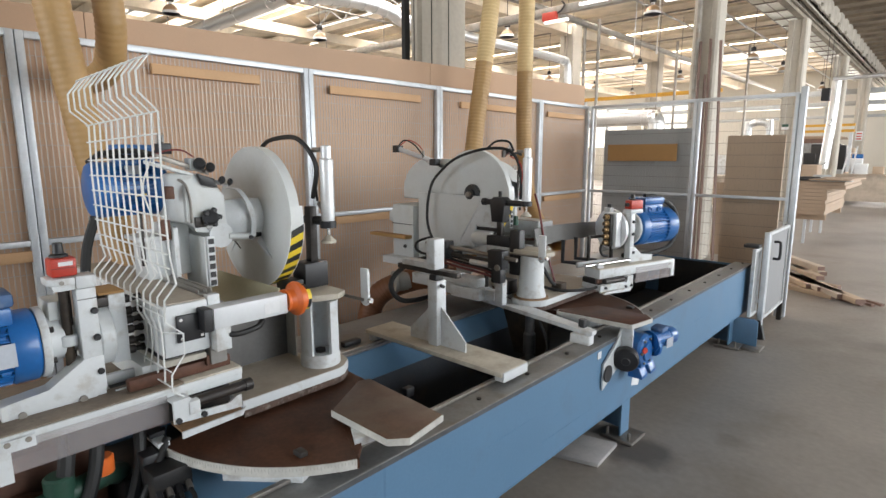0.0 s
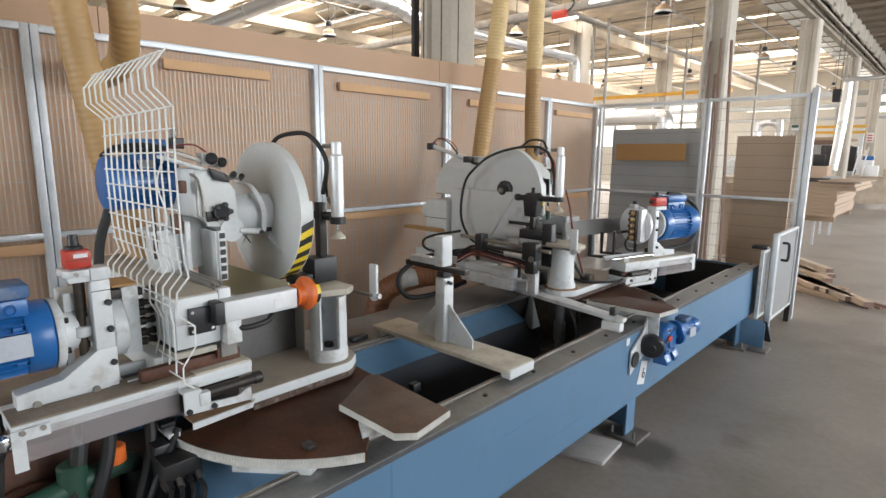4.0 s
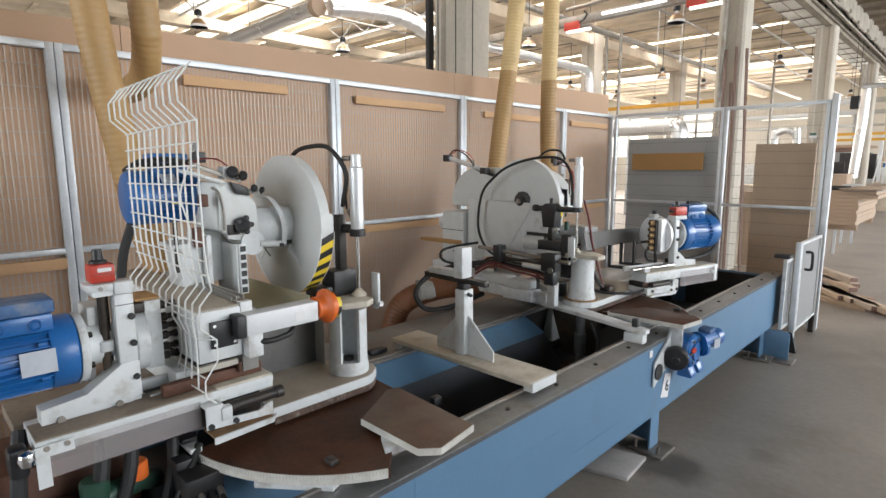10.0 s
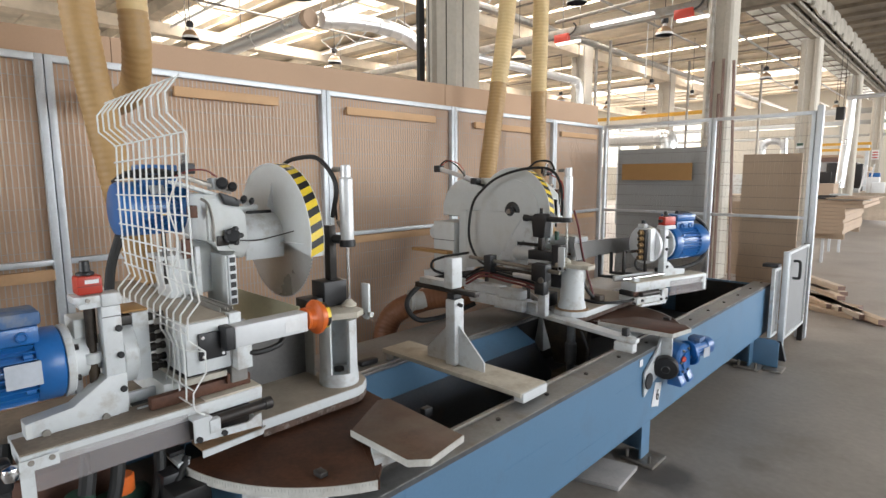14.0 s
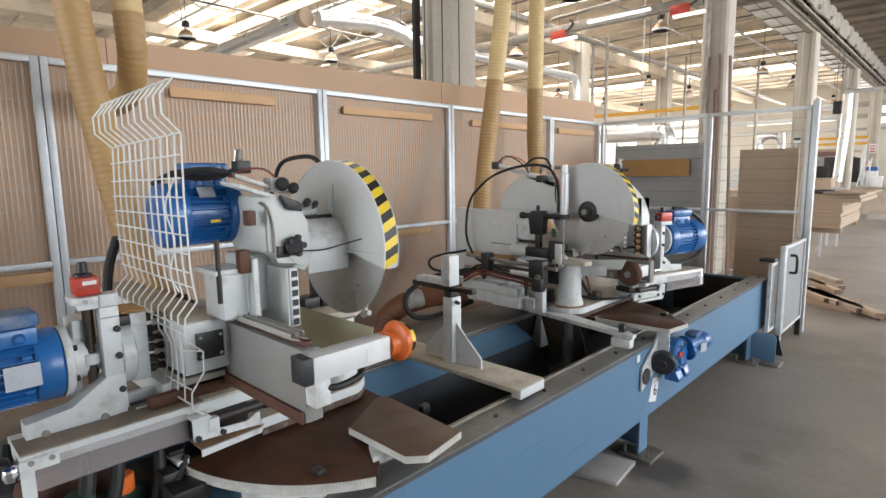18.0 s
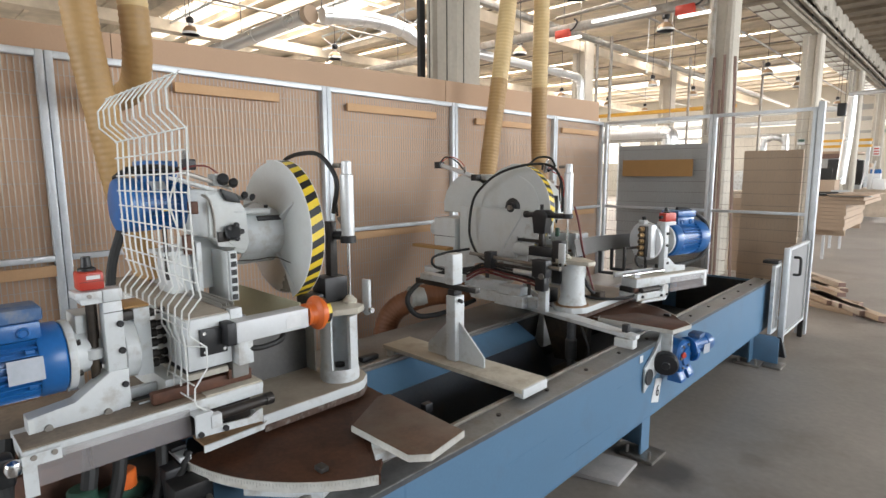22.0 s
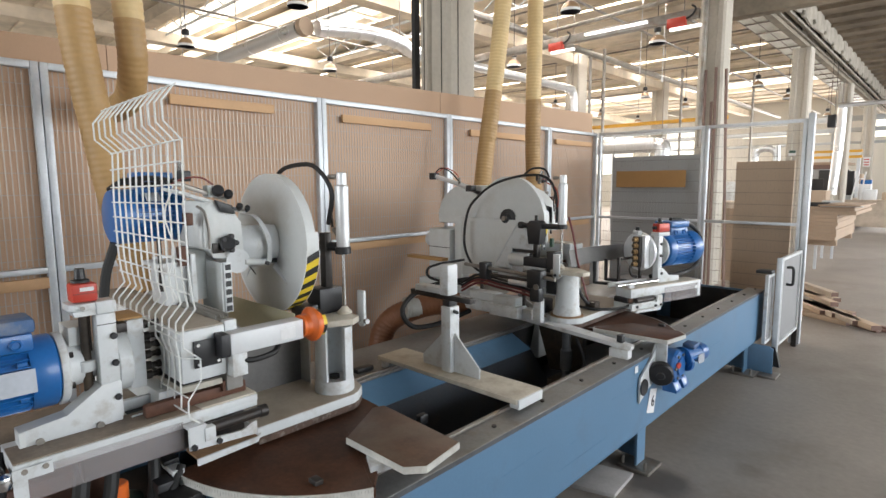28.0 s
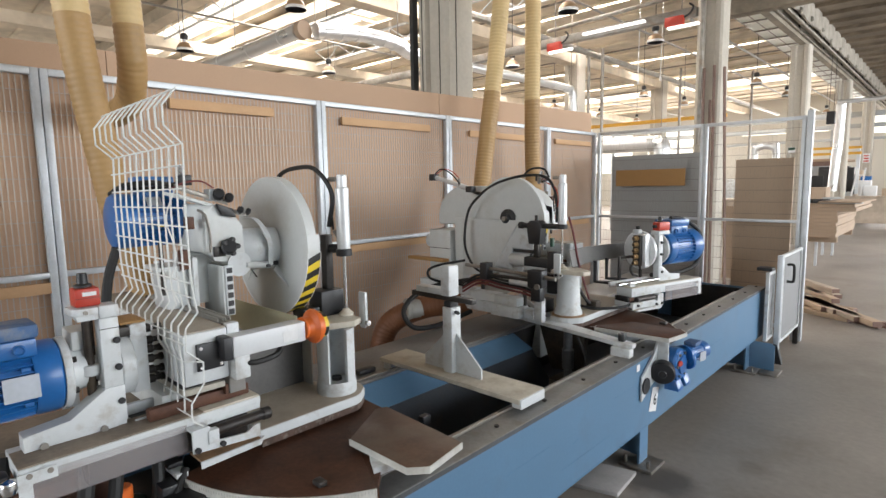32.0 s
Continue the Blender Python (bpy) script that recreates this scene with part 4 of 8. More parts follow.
def radial_saw(cx, cy, s, left, bx, bv, bz=1.285):
    """Saw on a slide; guard and blade turn on the blade's axis."""
    def Y(v):
        return cy + s * v
    t = thing("radial_saw", (cx, cy, 0.88), "pale grey radial arm saw with a blue motor and striped guard", "saw", "radial saws")
    yb = Y(bv)
    R = 0.262
    ax = (bx, yb, bz)
    blade = part("saw_blade", lathe(B(), (bx, yb - 0.0015, bz), (0, 1, 0), [(0.0, 0), (0.235, 0), (0.235, 0.003), (0.0, 0.003)], 72), BLADE, t, "shiny steel circular saw blade", origin=ax)
    bm = B()
    for k in range(96):
        a = 2 * math.pi * k / 96
        c, d = Vector((bx + 0.236 * math.cos(a), yb, bz + 0.236 * math.sin(a))), Vector((-math.sin(a), 0, math.cos(a)))
        n = Vector((math.cos(a), 0, math.sin(a)))
        prism(bm, [c - d * 0.005 - n * 0.003 - Vector((0, 0.002, 0)), c + d * 0.004 - n * 0.003 - Vector((0, 0.002, 0)), c + d * 0.004 + n * 0.004 - Vector((0, 0.002, 0))], (0, 0.004, 0))
    tagged(part("saw_teeth", bm, TOOTH, blade), kind="stuff")
    # flange and nut on the free side
    bm = lathe(B(), (bx, yb + s * 0.002, bz), (0, s, 0), [(0.0, 0), (0.057, 0), (0.057, 0.026), (0.052, 0.030), (0.030, 0.032), (0.03, 0.05), (0.0, 0.05)], 32)
    part("arbor_flange", bm, BLACK, blade, "black arbor flange")
    part("arbor_nut", cyl(B(), (bx, yb + s * 0.052, bz), (bx, yb + s * 0.07, bz), 0.016, seg=6), STEEL, blade)
    # fixed guard over the upper half
    g = B()
    for w0, w1 in ((-0.020, -0.017), (0.014, 0.017)):
        sector(g, bx, yb + s * w0, yb + s * w1, bz, 0.05, R - 0.009, -4, 184)
    sector(g, bx, yb - 0.017 * s, yb + 0.014 * s, bz, R - 0.012, R - 0.009, -4, 184, 60)
    part("fixed_guard", g, GREY, t, "pale grey fixed blade guard")
    part("guard_rib", box(B(), bx - 0.24, bx + 0.22, yb - s * 0.023, yb - s * 0.0205, bz - 0.012, bz - 0.006), GREY, t)
    # turning outer guard: two faces and a rim
    g = B()
    for w0, w1 in ((-0.026, -0.023), (0.020, 0.023)):
        sector(g, bx, yb + s * w0, yb + s * w1, bz, 0.055, R, -13, 146)
    sector(g, bx, yb - 0.023 * s, yb + 0.020 * s, bz, R - 0.003, R, -13, 146, 60)
    guard = part("blade_guard", g, GREY, t, "pale grey turning blade guard", origin=ax)
    for k in range(24):
        a = 130 - 141 * k / 24
        da = 141 / 24
        w0, w1 = yb - s * 0.0262, yb + s * 0.0232
        sk = 2.4
        bm = B()
        q = []
        for w, sh in ((w0, -sk), (w1, sk)):
            q.append([(bx + (R + 0.0012) * math.cos(radians(u)), w, bz + (R + 0.0012) * math.sin(radians(u))) for u in (a + sh, a - da / 2 + sh, a - da + sh)])
        v0, v1 = [bm.verts.new(p) for p in q[0]], [bm.verts.new(p) for p in q[1]]
        for i in range(2):
            bm.faces.new((v0[i], v0[i + 1], v1[i + 1], v1[i]))
        part("warning_stripe", bm, YELLOW if k % 2 else TAPEBK, guard, "yellow tape" if k % 2 else "black tape")
    for w0, w1 in ((-0.0285, -0.0263), (0.0233, 0.0255)):
        e = B()
        sector(e, bx, yb + s * w0, yb + s * w1, bz, R - 0.002, R + 0.0022, -12, 132, 48)
        part("tape_border", e, LABEL, guard, "thin white border of the tape")
    # raised cover on the free side
    g = B()
    sector(g, bx, yb + s * 0.0235, yb + s * 0.030, bz, 0.057, 0.19, -10, 125)
    part("guard_cover", g, GREY, guard)
    # half shroud round the arbor on the motor side
    bm = lathe(B(), (bx, yb - s * 0.175, bz), (0, s, 0), [(0.080, 0), (0.084, 0.006), (0.084, 0.150), (0.080, 0.150), (0.078, 0.006)], 30, *((-190, 14) if s > 0 else (-14, 190)), (1, 0, 0))
    part("arbor_shroud", bm, WHITE, guard)
    part("shroud_rib", prism(B(), [(bx + 0.01, yb - s * 0.024, bz + 0.20), (bx + 0.01, yb - s * 0.050, bz + 0.11), (bx + 0.01, yb - s * 0.024, bz + 0.085)], (0.006, 0, 0)), WHITE, guard)
    part("shroud_rib", prism(B(), [(bx + 0.085, yb - s * 0.040, bz - 0.022), (bx + 0.235, yb - s * 0.027, bz - 0.022), (bx + 0.235, yb - s * 0.024, bz - 0.022), (bx + 0.085, yb - s * 0.024, bz - 0.022)], (0.0, 0, 0.005)), WHITE, guard)
    part("shroud_flap", box(B(), bx + 0.080, bx + 0.0835, yb - s * 0.172, yb - s * 0.027, bz - 0.072, bz + 0.004, 0.001), WHITE, guard, "flat white flap of the shroud")
    turned = Matrix.Rotation(radians(-135), 3, "Y")

    def shut(x, v, z):
        """A place on the shut guard, carried to the open one in which it is built."""
        p = turned @ Vector((x, 0, z))
        return (bx + p.x, yb + s * v, bz + p.z)
    path = [Vector(q) for q in smooth_line([shut(0.0, -0.12, 0.105), shut(0.06, -0.105, 0.10), shut(0.098, -0.09, 0.055), shut(0.104, -0.078, 0.0), shut(0.092, -0.075, -0.06)])]
    bm = B()
    for p, q in zip(path, path[1:]):
        if (q - p).length > 1e-5:
            c = Vector((bx, 0, bz))
            n0, n1 = (Vector((p.x, 0, p.z)) - c).normalized() * 0.004, (Vector((q.x, 0, q.z)) - c).normalized() * 0.004
            w = Vector((0, 0.009, 0))
            prism(bm, [p - w, p + w, q + w, q - w], (n0 + n1) / 2)
    part("strap", bm, WHITE, guard, "curved white strap")
    part("flap_rod", cyl(B(), shut(0.088, -0.165, -0.05), shut(0.086, -0.075, -0.062), 0.012, seg=14), GREY, guard)
    part("strap_screw", cyl(B(), shut(0.098, -0.088, -0.062), shut(0.108, -0.088, -0.062), 0.007, seg=10), BLACK, guard)
    part("hub_slot", cyl(B(), shut(0.06, -0.12, -0.058), shut(0.06, -0.03, -0.060), 0.010, seg=10), BLACK, guard)
    # casting between motor and blade
    z = bz
    zt = 0.0 if left else -0.07
    out = [(-0.308, 0.168), (-0.265, 0.158), (-0.185, 0.125), (-0.165, 0.095), (-0.16, -0.04), (-0.175, -0.07), (-0.215, -0.055), (-0.26, -0.005), (-0.308, 0.0)]
    part("gear_case", prism(B(), [(bx - 0.13, Y(bv + v), z + dz + zt * (dz > 0.05)) for v, dz in out], (0.215, 0, 0), 0.022), GREY, t, "smooth pale grey casting")
    part("case_cover", prism(B(), [(bx + 0.0855, Y(bv + v * 0.9 - 0.022), z + 0.05 + (dz - 0.05) * 0.82 + zt * (dz > 0.05)) for v, dz in out], (0.003, 0, 0), 0.001), GREY, t)
    if left:
        mx = bx - 0.14
        mt = motor(t, mx, z + 0.111, Y(bv - 0.285), Y(bv - 0.507), 0.09, plate=False)
        part("top_plate", prism(B(), [(mx + 0.058, Y(bv - 0.415), z + 0.186), (mx + 0.058, Y(bv - 0.37), z + 0.186), (mx + 0.078, Y(bv - 0.37), z + 0.16), (mx + 0.078, Y(bv - 0.415), z + 0.16)], (0.003, 0, 0.003)), PLATE, mt, "silver plate")
        part("yellow_sticker", box(B(), mx + 0.091, mx + 0.093, Y(bv - 0.395), Y(bv - 0.365), z + 0.09, z + 0.098), YELLOW, mt, "yellow sticker")
        part("motor_cable", tube(B(), smooth_line([(mx - 0.07, Y(bv - 0.48), z + 0.20), (mx + 0.03, Y(bv - 0.47), z + 0.222), (mx + 0.065, Y(bv - 0.40), z + 0.215), (mx + 0.07, Y(bv - 0.33), z + 0.225), (mx + 0.10, Y(bv - 0.29), z + 0.25)]), 0.009), RUBBER, t, "black motor cable")
    else:
        motor(t, bx - 0.10, z - 0.02, Y(bv - 0.315), Y(bv - 0.555), 0.088)
    part("arbor_housing", cyl(B(), (bx + 0.0, Y(bv - 0.165), z), (bx + 0.0, Y(bv - 0.02), z), 0.068, seg=30, bevel=0.004), WHITE, t)
    part("top_link", prism(B(), [(bx + 0.0, Y(bv - 0.385), z + 0.195 + zt), (bx + 0.075, Y(bv - 0.365), z + 0.185 + zt), (bx + 0.085, Y(bv - 0.15), z + 0.115 + zt), (bx + 0.01, Y(bv - 0.15), z + 0.12 + zt)], (0, 0, 0.012), 0.003), WHITE, t)
    part("link_bar", prism(B(), [(bx + 0.02, Y(bv - 0.36), z + 0.215 + zt), (bx + 0.045, Y(bv - 0.36), z + 0.21 + zt), (bx + 0.055, Y(bv - 0.20), z + 0.155 + zt), (bx + 0.03, Y(bv - 0.20), z + 0.16 + zt)], (0, 0, 0.016), 0.002), STEEL, t)
    part("link_block", box(B(), bx + 0.01, bx + 0.06, Y(bv - 0.262), Y(bv - 0.215), z + 0.172 + zt, z + 0.212 + zt, 0.004), WHITE, t)
    part("flange_block", box(B(), bx + 0.06, bx + 0.09, Y(bv - 0.355), Y(bv - 0.33), z + 0.085, z + 0.125, 0.003), RUST, t, "brown square block")
    part("clamp_lever", prism(B(), [(bx + 0.088, Y(bv - 0.262), z + 0.165 + zt), (bx + 0.088, Y(bv - 0.205), z + 0.145 + zt), (bx + 0.088, Y(bv - 0.195), z + 0.115 + zt), (bx + 0.088, Y(bv - 0.245), z + 0.125 + zt)], (0.018, 0, 0), 0.004), BLACK, t, "black clamping lever")
    for dx, v, dz, r in ((0.065, -0.235, 0.19, 0.019), (0.065, -0.20, 0.178, 0.015), (0.10, -0.18, 0.137, 0.011), (0.095, -0.15, 0.13, 0.009), (0.095, -0.225, 0.015, 0.026)):
        part("clamp_knob", lathe(B(), (bx + dx, Y(bv + v), z + dz + zt * (dz > 0.05)), (0.8, -s * 0.3, 0.3), [(0.0, -0.02), (r * 0.55, -0.02), (r * 0.5, 0.0), (r, 0.004), (r, 0.02), (r * 0.8, 0.026), (0, 0.027)], 14), BLACK, t, "black clamping knob")
    for a in range(5):
        q = radians(72 * a)
        part("knob_lobe", cyl(B(), (bx + 0.10, Y(bv - 0.225 + 0.024 * math.cos(q)), z + 0.02 + 0.024 * math.sin(q)), (bx + 0.118, Y(bv - 0.225 + 0.024 * math.cos(q)), z + 0.02 + 0.024 * math.sin(q)), 0.009, seg=10, bevel=0.003), BLACK, t)
    part("knob_bracket", box(B(), bx + 0.088, bx + 0.094, Y(bv - 0.275), Y(bv - 0.235), z - 0.012, z + 0.022, 0.002), DARKST, t)
    part("case_strap", tube(B(), smooth_line([(bx + 0.07, Y(bv - 0.31), z + 0.145 + zt), (bx + 0.092, Y(bv - 0.295), z + 0.125 + zt), (bx + 0.093, Y(bv - 0.285), z + 0.07), (bx + 0.093, Y(bv - 0.285), z + 0.005)]), 0.0045, 8), STEEL, t)
    part("shroud_wire", tube(B(), smooth_line([(bx + 0.112, Y(bv - 0.215), z + 0.005), (bx + 0.115, Y(bv - 0.14), z + 0.0), (bx + 0.12, Y(bv - 0.07), z + 0.01), (bx + 0.16, Y(bv - 0.03), z + 0.025)]), 0.0022, 6), DARKST, guard)
    fl = [Vector((0.09, 0.042 * math.cos(radians(q)), -0.045 + 0.042 * math.sin(radians(q)))) for q in range(100, 440, 20)]
    fl = [Matrix.Rotation(radians(-135), 3, "Y") @ p for p in fl]
    part("flap", prism(B(), [(bx + p.x, Y(bv - 0.19 + p.y), z + p.z) for p in fl], (-0.003, 0, 0.003)), WHITE, guard, "round flap under the hub")
    part("hub_screw", cyl(B(), (bx - 0.054, Y(bv - 0.12), z + 0.054), (bx - 0.058, Y(bv - 0.12), z + 0.058), 0.007, seg=10), BLACK, guard)
    part("valve", box(B(), bx - 0.02, bx + 0.02, Y(bv - 0.34), Y(bv - 0.30), z + 0.225, z + 0.26, 0.004), BLACK, t)
    part("valve_fitting", cyl(B(), (bx + 0.0, Y(bv - 0.33), z + 0.26), (bx + 0.01, Y(bv - 0.33), z + 0.29), 0.012, seg=10), CHROME, t)
    part("red_hose", tube(B(), smooth_line([(bx + 0.02, Y(bv - 0.37), z + 0.215), (bx + 0.04, Y(bv - 0.33), z + 0.235), (bx + 0.045, Y(bv - 0.28), z + 0.237), (bx + 0.04, Y(bv - 0.24), z + 0.215)]), 0.0028), DARKRED, t)
    part("black_hose", tube(B(), smooth_line([(bx - 0.03, Y(bv - 0.50), z + 0.225), (bx + 0.0, Y(bv - 0.42), z + 0.235), (bx + 0.01, Y(bv - 0.34), z + 0.22)]), 0.009), RUBBER, t)
    # upright behind, on the slide
    part("upright", box(B(), bx - 0.12, bx - 0.035, Y(bv - 0.33), Y(bv - 0.17), 1.10, bz - 0.005, 0.006), GREY, t)
    part("foot_block", box(B(), bx - 0.10, bx + 0.02, Y(bv - 0.405), Y(bv - 0.335), 1.105, 1.235, 0.004), WHITE, t)
    part("foot_cap", box(B(), bx - 0.10, bx + 0.035, Y(bv - 0.43), Y(bv - 0.335), 1.236, 1.25, 0.002), WHITE, t)
    part("foot_flange", box(B(), bx + 0.021, bx + 0.06, Y(bv - 0.333), Y(bv - 0.318), 1.105, 1.275, 0.002), WHITE, t)
    part("inner_panel", box(B(), bx - 0.03, bx - 0.02, Y(bv - 0.317), Y(bv - 0.25), 1.105, 1.275), GREY, t)
    part("brown_spacer", box(B(), bx + 0.022, bx + 0.05, Y(bv - 0.365), Y(bv - 0.335), 1.236, 1.30, 0.003), RUST, t)
    part("adjusting_screw", cyl(B(), (bx + 0.03, Y(bv - 0.418), 1.16), (bx + 0.03, Y(bv - 0.418), bz + 0.05), 0.007, seg=10), DARKST, t)
    ch = part("cable_chain", box(B(), bx + 0.08, bx + 0.10, Y(bv - 0.245), Y(bv - 0.217), 1.07, 1.24, 0.002), WHITE, t, "pale cable chain with dark openings")
    for k in range(6):
        part("chain_link", box(B(), bx + 0.1, bx + 0.103, Y(bv - 0.24), Y(bv - 0.222), 1.075 + 0.028 * k, 1.093 + 0.028 * k), BLACK, ch)
    part("chip_plate", box(B(), bx - 0.06, bx + 0.095, Y(bv - 0.252), Y(bv - 0.247), 1.07, 1.24), GREY, t)
    if left:
        part("chip_trough", lathe(B(), (bx - 0.16, Y(-0.25), 1.085), (1, 0, 0), [(0.095, 0), (0.095, 0.44), (0.091, 0.44), (0.091, 0.0)], 16, 215, 350, (0, 1, 0)), TROUGH, t, "yellowish chip trough")
    # slide
    fx = cx + (0.10 if left else -0.22)
    ds = 0.0 if left else -0.095
    part("slide_box", box(B(), fx - 0.72, fx - 0.015, Y(-0.435), Y(-0.385), 0.90 + 0.4 * ds, 1.085 + ds, 0.004), SLIDEGREY, t)
    part("slide_rail", box(B(), fx - 0.72, fx - 0.03, Y(-0.42), Y(-0.395), 1.087 + ds, 1.10 + ds, 0.002), RUST, t)
    for v in (-0.432, -0.41):
        cov = part("rail_cover", prism(B(), [(fx - 0.65, Y(v), 1.10 + ds), (fx - 0.075, Y(v), 1.10 + ds), (fx - 0.045, Y(v + 0.009), 1.10 + ds), (fx - 0.075, Y(v + 0.018), 1.10 + ds), (fx - 0.65, Y(v + 0.018), 1.10 + ds)], (0, 0, 0.004)), GREYDUSTY, t, "long dusty rail cover")
        for w in (v, v + 0.0155):
            part("cover_lip", box(B(), fx - 0.65, fx - 0.075, Y(w), Y(w + 0.0025), 1.1045 + ds, 1.115 + ds), GREYDUSTY, cov)
    part("rust_ledge", box(B(), fx - 0.6, fx - 0.02, Y(-0.445), Y(-0.437), 0.90, 0.93), RUST, t)
    hf, hz = (fx, 0.021) if left else (fx - 0.072, -0.094)
    h = part("handle_bar", box(B(), hf - 0.01, hf + 0.045, Y(-0.445), Y(-0.211 if left else -0.229), 1.001 + hz, 1.062 + hz, 0.003), PALEALU, t, "square aluminium handle tube")
    part("end_cap", box(B(), hf - 0.012, hf + 0.047, Y(-0.472), Y(-0.446), 0.999 + hz, 1.064 + hz, 0.003), BLACK, h)
    part("sticker", box(B(), hf + 0.0455, hf + 0.0462, Y(-0.29), Y(-0.24), 1.012 + hz, 1.045 + hz), LABEL, h)
    part("handle_foot", box(B(), hf - 0.014, hf + 0.03, Y(-0.435), Y(-0.39), 0.93 + hz, 1.002 + hz, 0.003), WHITE, t)
    k = part("handle_knob", lathe(B(), (hf + 0.018, Y(-0.208), 1.034 + hz), (0, s, 0), [(0.0, 0), (0.036, 0.0), (0.036, 0.006), (0.033, 0.010), (0.036, 0.026), (0.043, 0.032), (0.054, 0.036), (0.056, 0.042), (0.054, 0.049), (0.044, 0.051), (0.042, 0.066), (0.0, 0.068)], 36), ORANGE, t, "round orange handle knob") if left else part("handle_knob", lathe(B(), (hf + 0.018, Y(-0.225), 1.034 + hz), (0, s, 0), [(0.0, 0), (0.045, 0.0), (0.068, 0.012), (0.068, 0.03), (0.056, 0.045), (0.02, 0.05), (0.0, 0.05)], 28), RUST, t, "worn brown handle knob")
    for i in range(8 if left else 0):
        bm = lathe(B(), (hf + 0.018, Y(-0.208 + 0.068), 1.034 + hz), (0, s, 0), [(0.0425, -0.015), (0.0425, 0.006), (0.036, 0.012)], 4, i * 45, i * 45 + 44)
        part("knob_stripe", bm, YELLOW if i % 2 else TAPEBK, k)
    part("cable_loop", tube(B(), smooth_line([(hf + 0.0, Y(-0.42), 0.985 + hz), (hf + 0.03, Y(-0.38), 0.97 + hz), (hf + 0.03, Y(-0.31), 0.975 + hz), (hf + 0.01, Y(-0.28), 0.985 + hz)]), 0.009), RUBBER, t)
    if not left:
        part("under_plate", prism(B(), [(bx + 0.0, yb - 0.02, 0.965), (bx + 0.20, yb - 0.02, 0.985), (bx + 0.225, yb - 0.02, 1.04), (bx + 0.0, yb - 0.02, 1.02)], (0, 0.006, 0), 0.001), GREY, t, "pale sheet under the blade")
        part("under_shelf", prism(B(), [(bx - 0.05, yb - 0.05, 0.93), (bx + 0.13, yb - 0.05, 0.945), (bx + 0.13, yb - 0.05, 1.0), (bx - 0.05, yb - 0.05, 0.985)], (0, 0.006, 0), 0.001), WHITE, t)
        part("knob_rim", lathe(B(), (hf + 0.018, Y(-0.225 + 0.051), 1.034 + hz), (0, s, 0), [(0.0, 0), (0.018, 0.0), (0.018, 0.006), (0.0, 0.006)], 18), STEEL, k)
    return t, guard


def slide_housing(cx, cy, s, hx=0.10):
    """Fixed box on the arm in which the saw's slide runs."""
    def Y(v):
        return cy + s * v
    t = thing("slide_housing", (cx - 0.3, Y(-0.52), 0.762), "white steel slide housing with a black cover plate", "machine housing", "slide housings")
    part("housing_box", box(B(), cx - 0.72, cx + hx - 0.002, Y(-0.563), Y(-0.440), 0.958, 1.103, 0.003), WHITE, t)
    part("housing_top", box(B(), cx - 0.72, cx + hx - 0.006, Y(-0.560), Y(-0.442), 1.1035, 1.108, 0.001), ARMDUST, t)
    # Solid dark strip stands for the shade in the gap below the box.
    part("housing_skirt", box(B(), cx - 0.72, cx + hx - 0.030, Y(-0.562), Y(-0.445), 0.944, 0.957, 0.002), OILY, t, "dark strip for the shaded gap under the housing")
    part("skirt_strip", box(B(), cx - 0.72, cx + hx - 0.020, Y(-0.562), Y(-0.445), 0.926, 0.943, 0.002), EDGEWORN, t)
    part("rear_trough", prism(B(), [(cx - 0.80, Y(-0.38), 0.84), (cx + hx - 0.36, Y(-0.38), 0.84), (cx + hx - 0.36, Y(-0.20), 0.775), (cx - 0.80, Y(-0.20), 0.775)], (0, 0, -0.008)), GREYDUSTY, t, "sloping dusty chip sheet")
    part("housing_foot", box(B(), cx - 0.70, cx + hx - (0.08 if s > 0 else 0.03), Y(-0.60), Y(-0.40), 0.763, 0.925, 0.003), GREY, t)
    c = part("cover_plate", box(B(), cx + hx - 0.0015, cx + hx + 0.008, Y(-0.531), Y(-0.456), 0.996, 1.072, 0.002), BLACK, t, "black cover plate with four screws")
    for v in (-0.521, -0.466):
        for z in (1.007, 1.061):
            part("screw", cyl(B(), (cx + hx + 0.008, Y(v), z), (cx + hx + 0.011, Y(v), z), 0.005, seg=10), CHROME, c)
    part("flange_plate", box(B(), cx + hx - 0.03, cx + hx - 0.004, Y(-0.438), Y(-0.402), 0.960, 1.112, 0.002), WHITE, t)
    if s > 0:
        # The side sheet lies in shadow, so it takes a darker steel than chip_plate.
        part("chip_wall", box(B(), -1.775, -1.770, 0.70, 1.088, 0.7635, 0.935), DARKSHEET, t, "grey sheet beside the arm, coloured dark for shade")
        part("chip_plate", box(B(), -1.93, -1.712, 1.089, 1.094, 0.7635, 0.975), GREYDUSTY, t, "grey cross sheet behind the post")
    return t


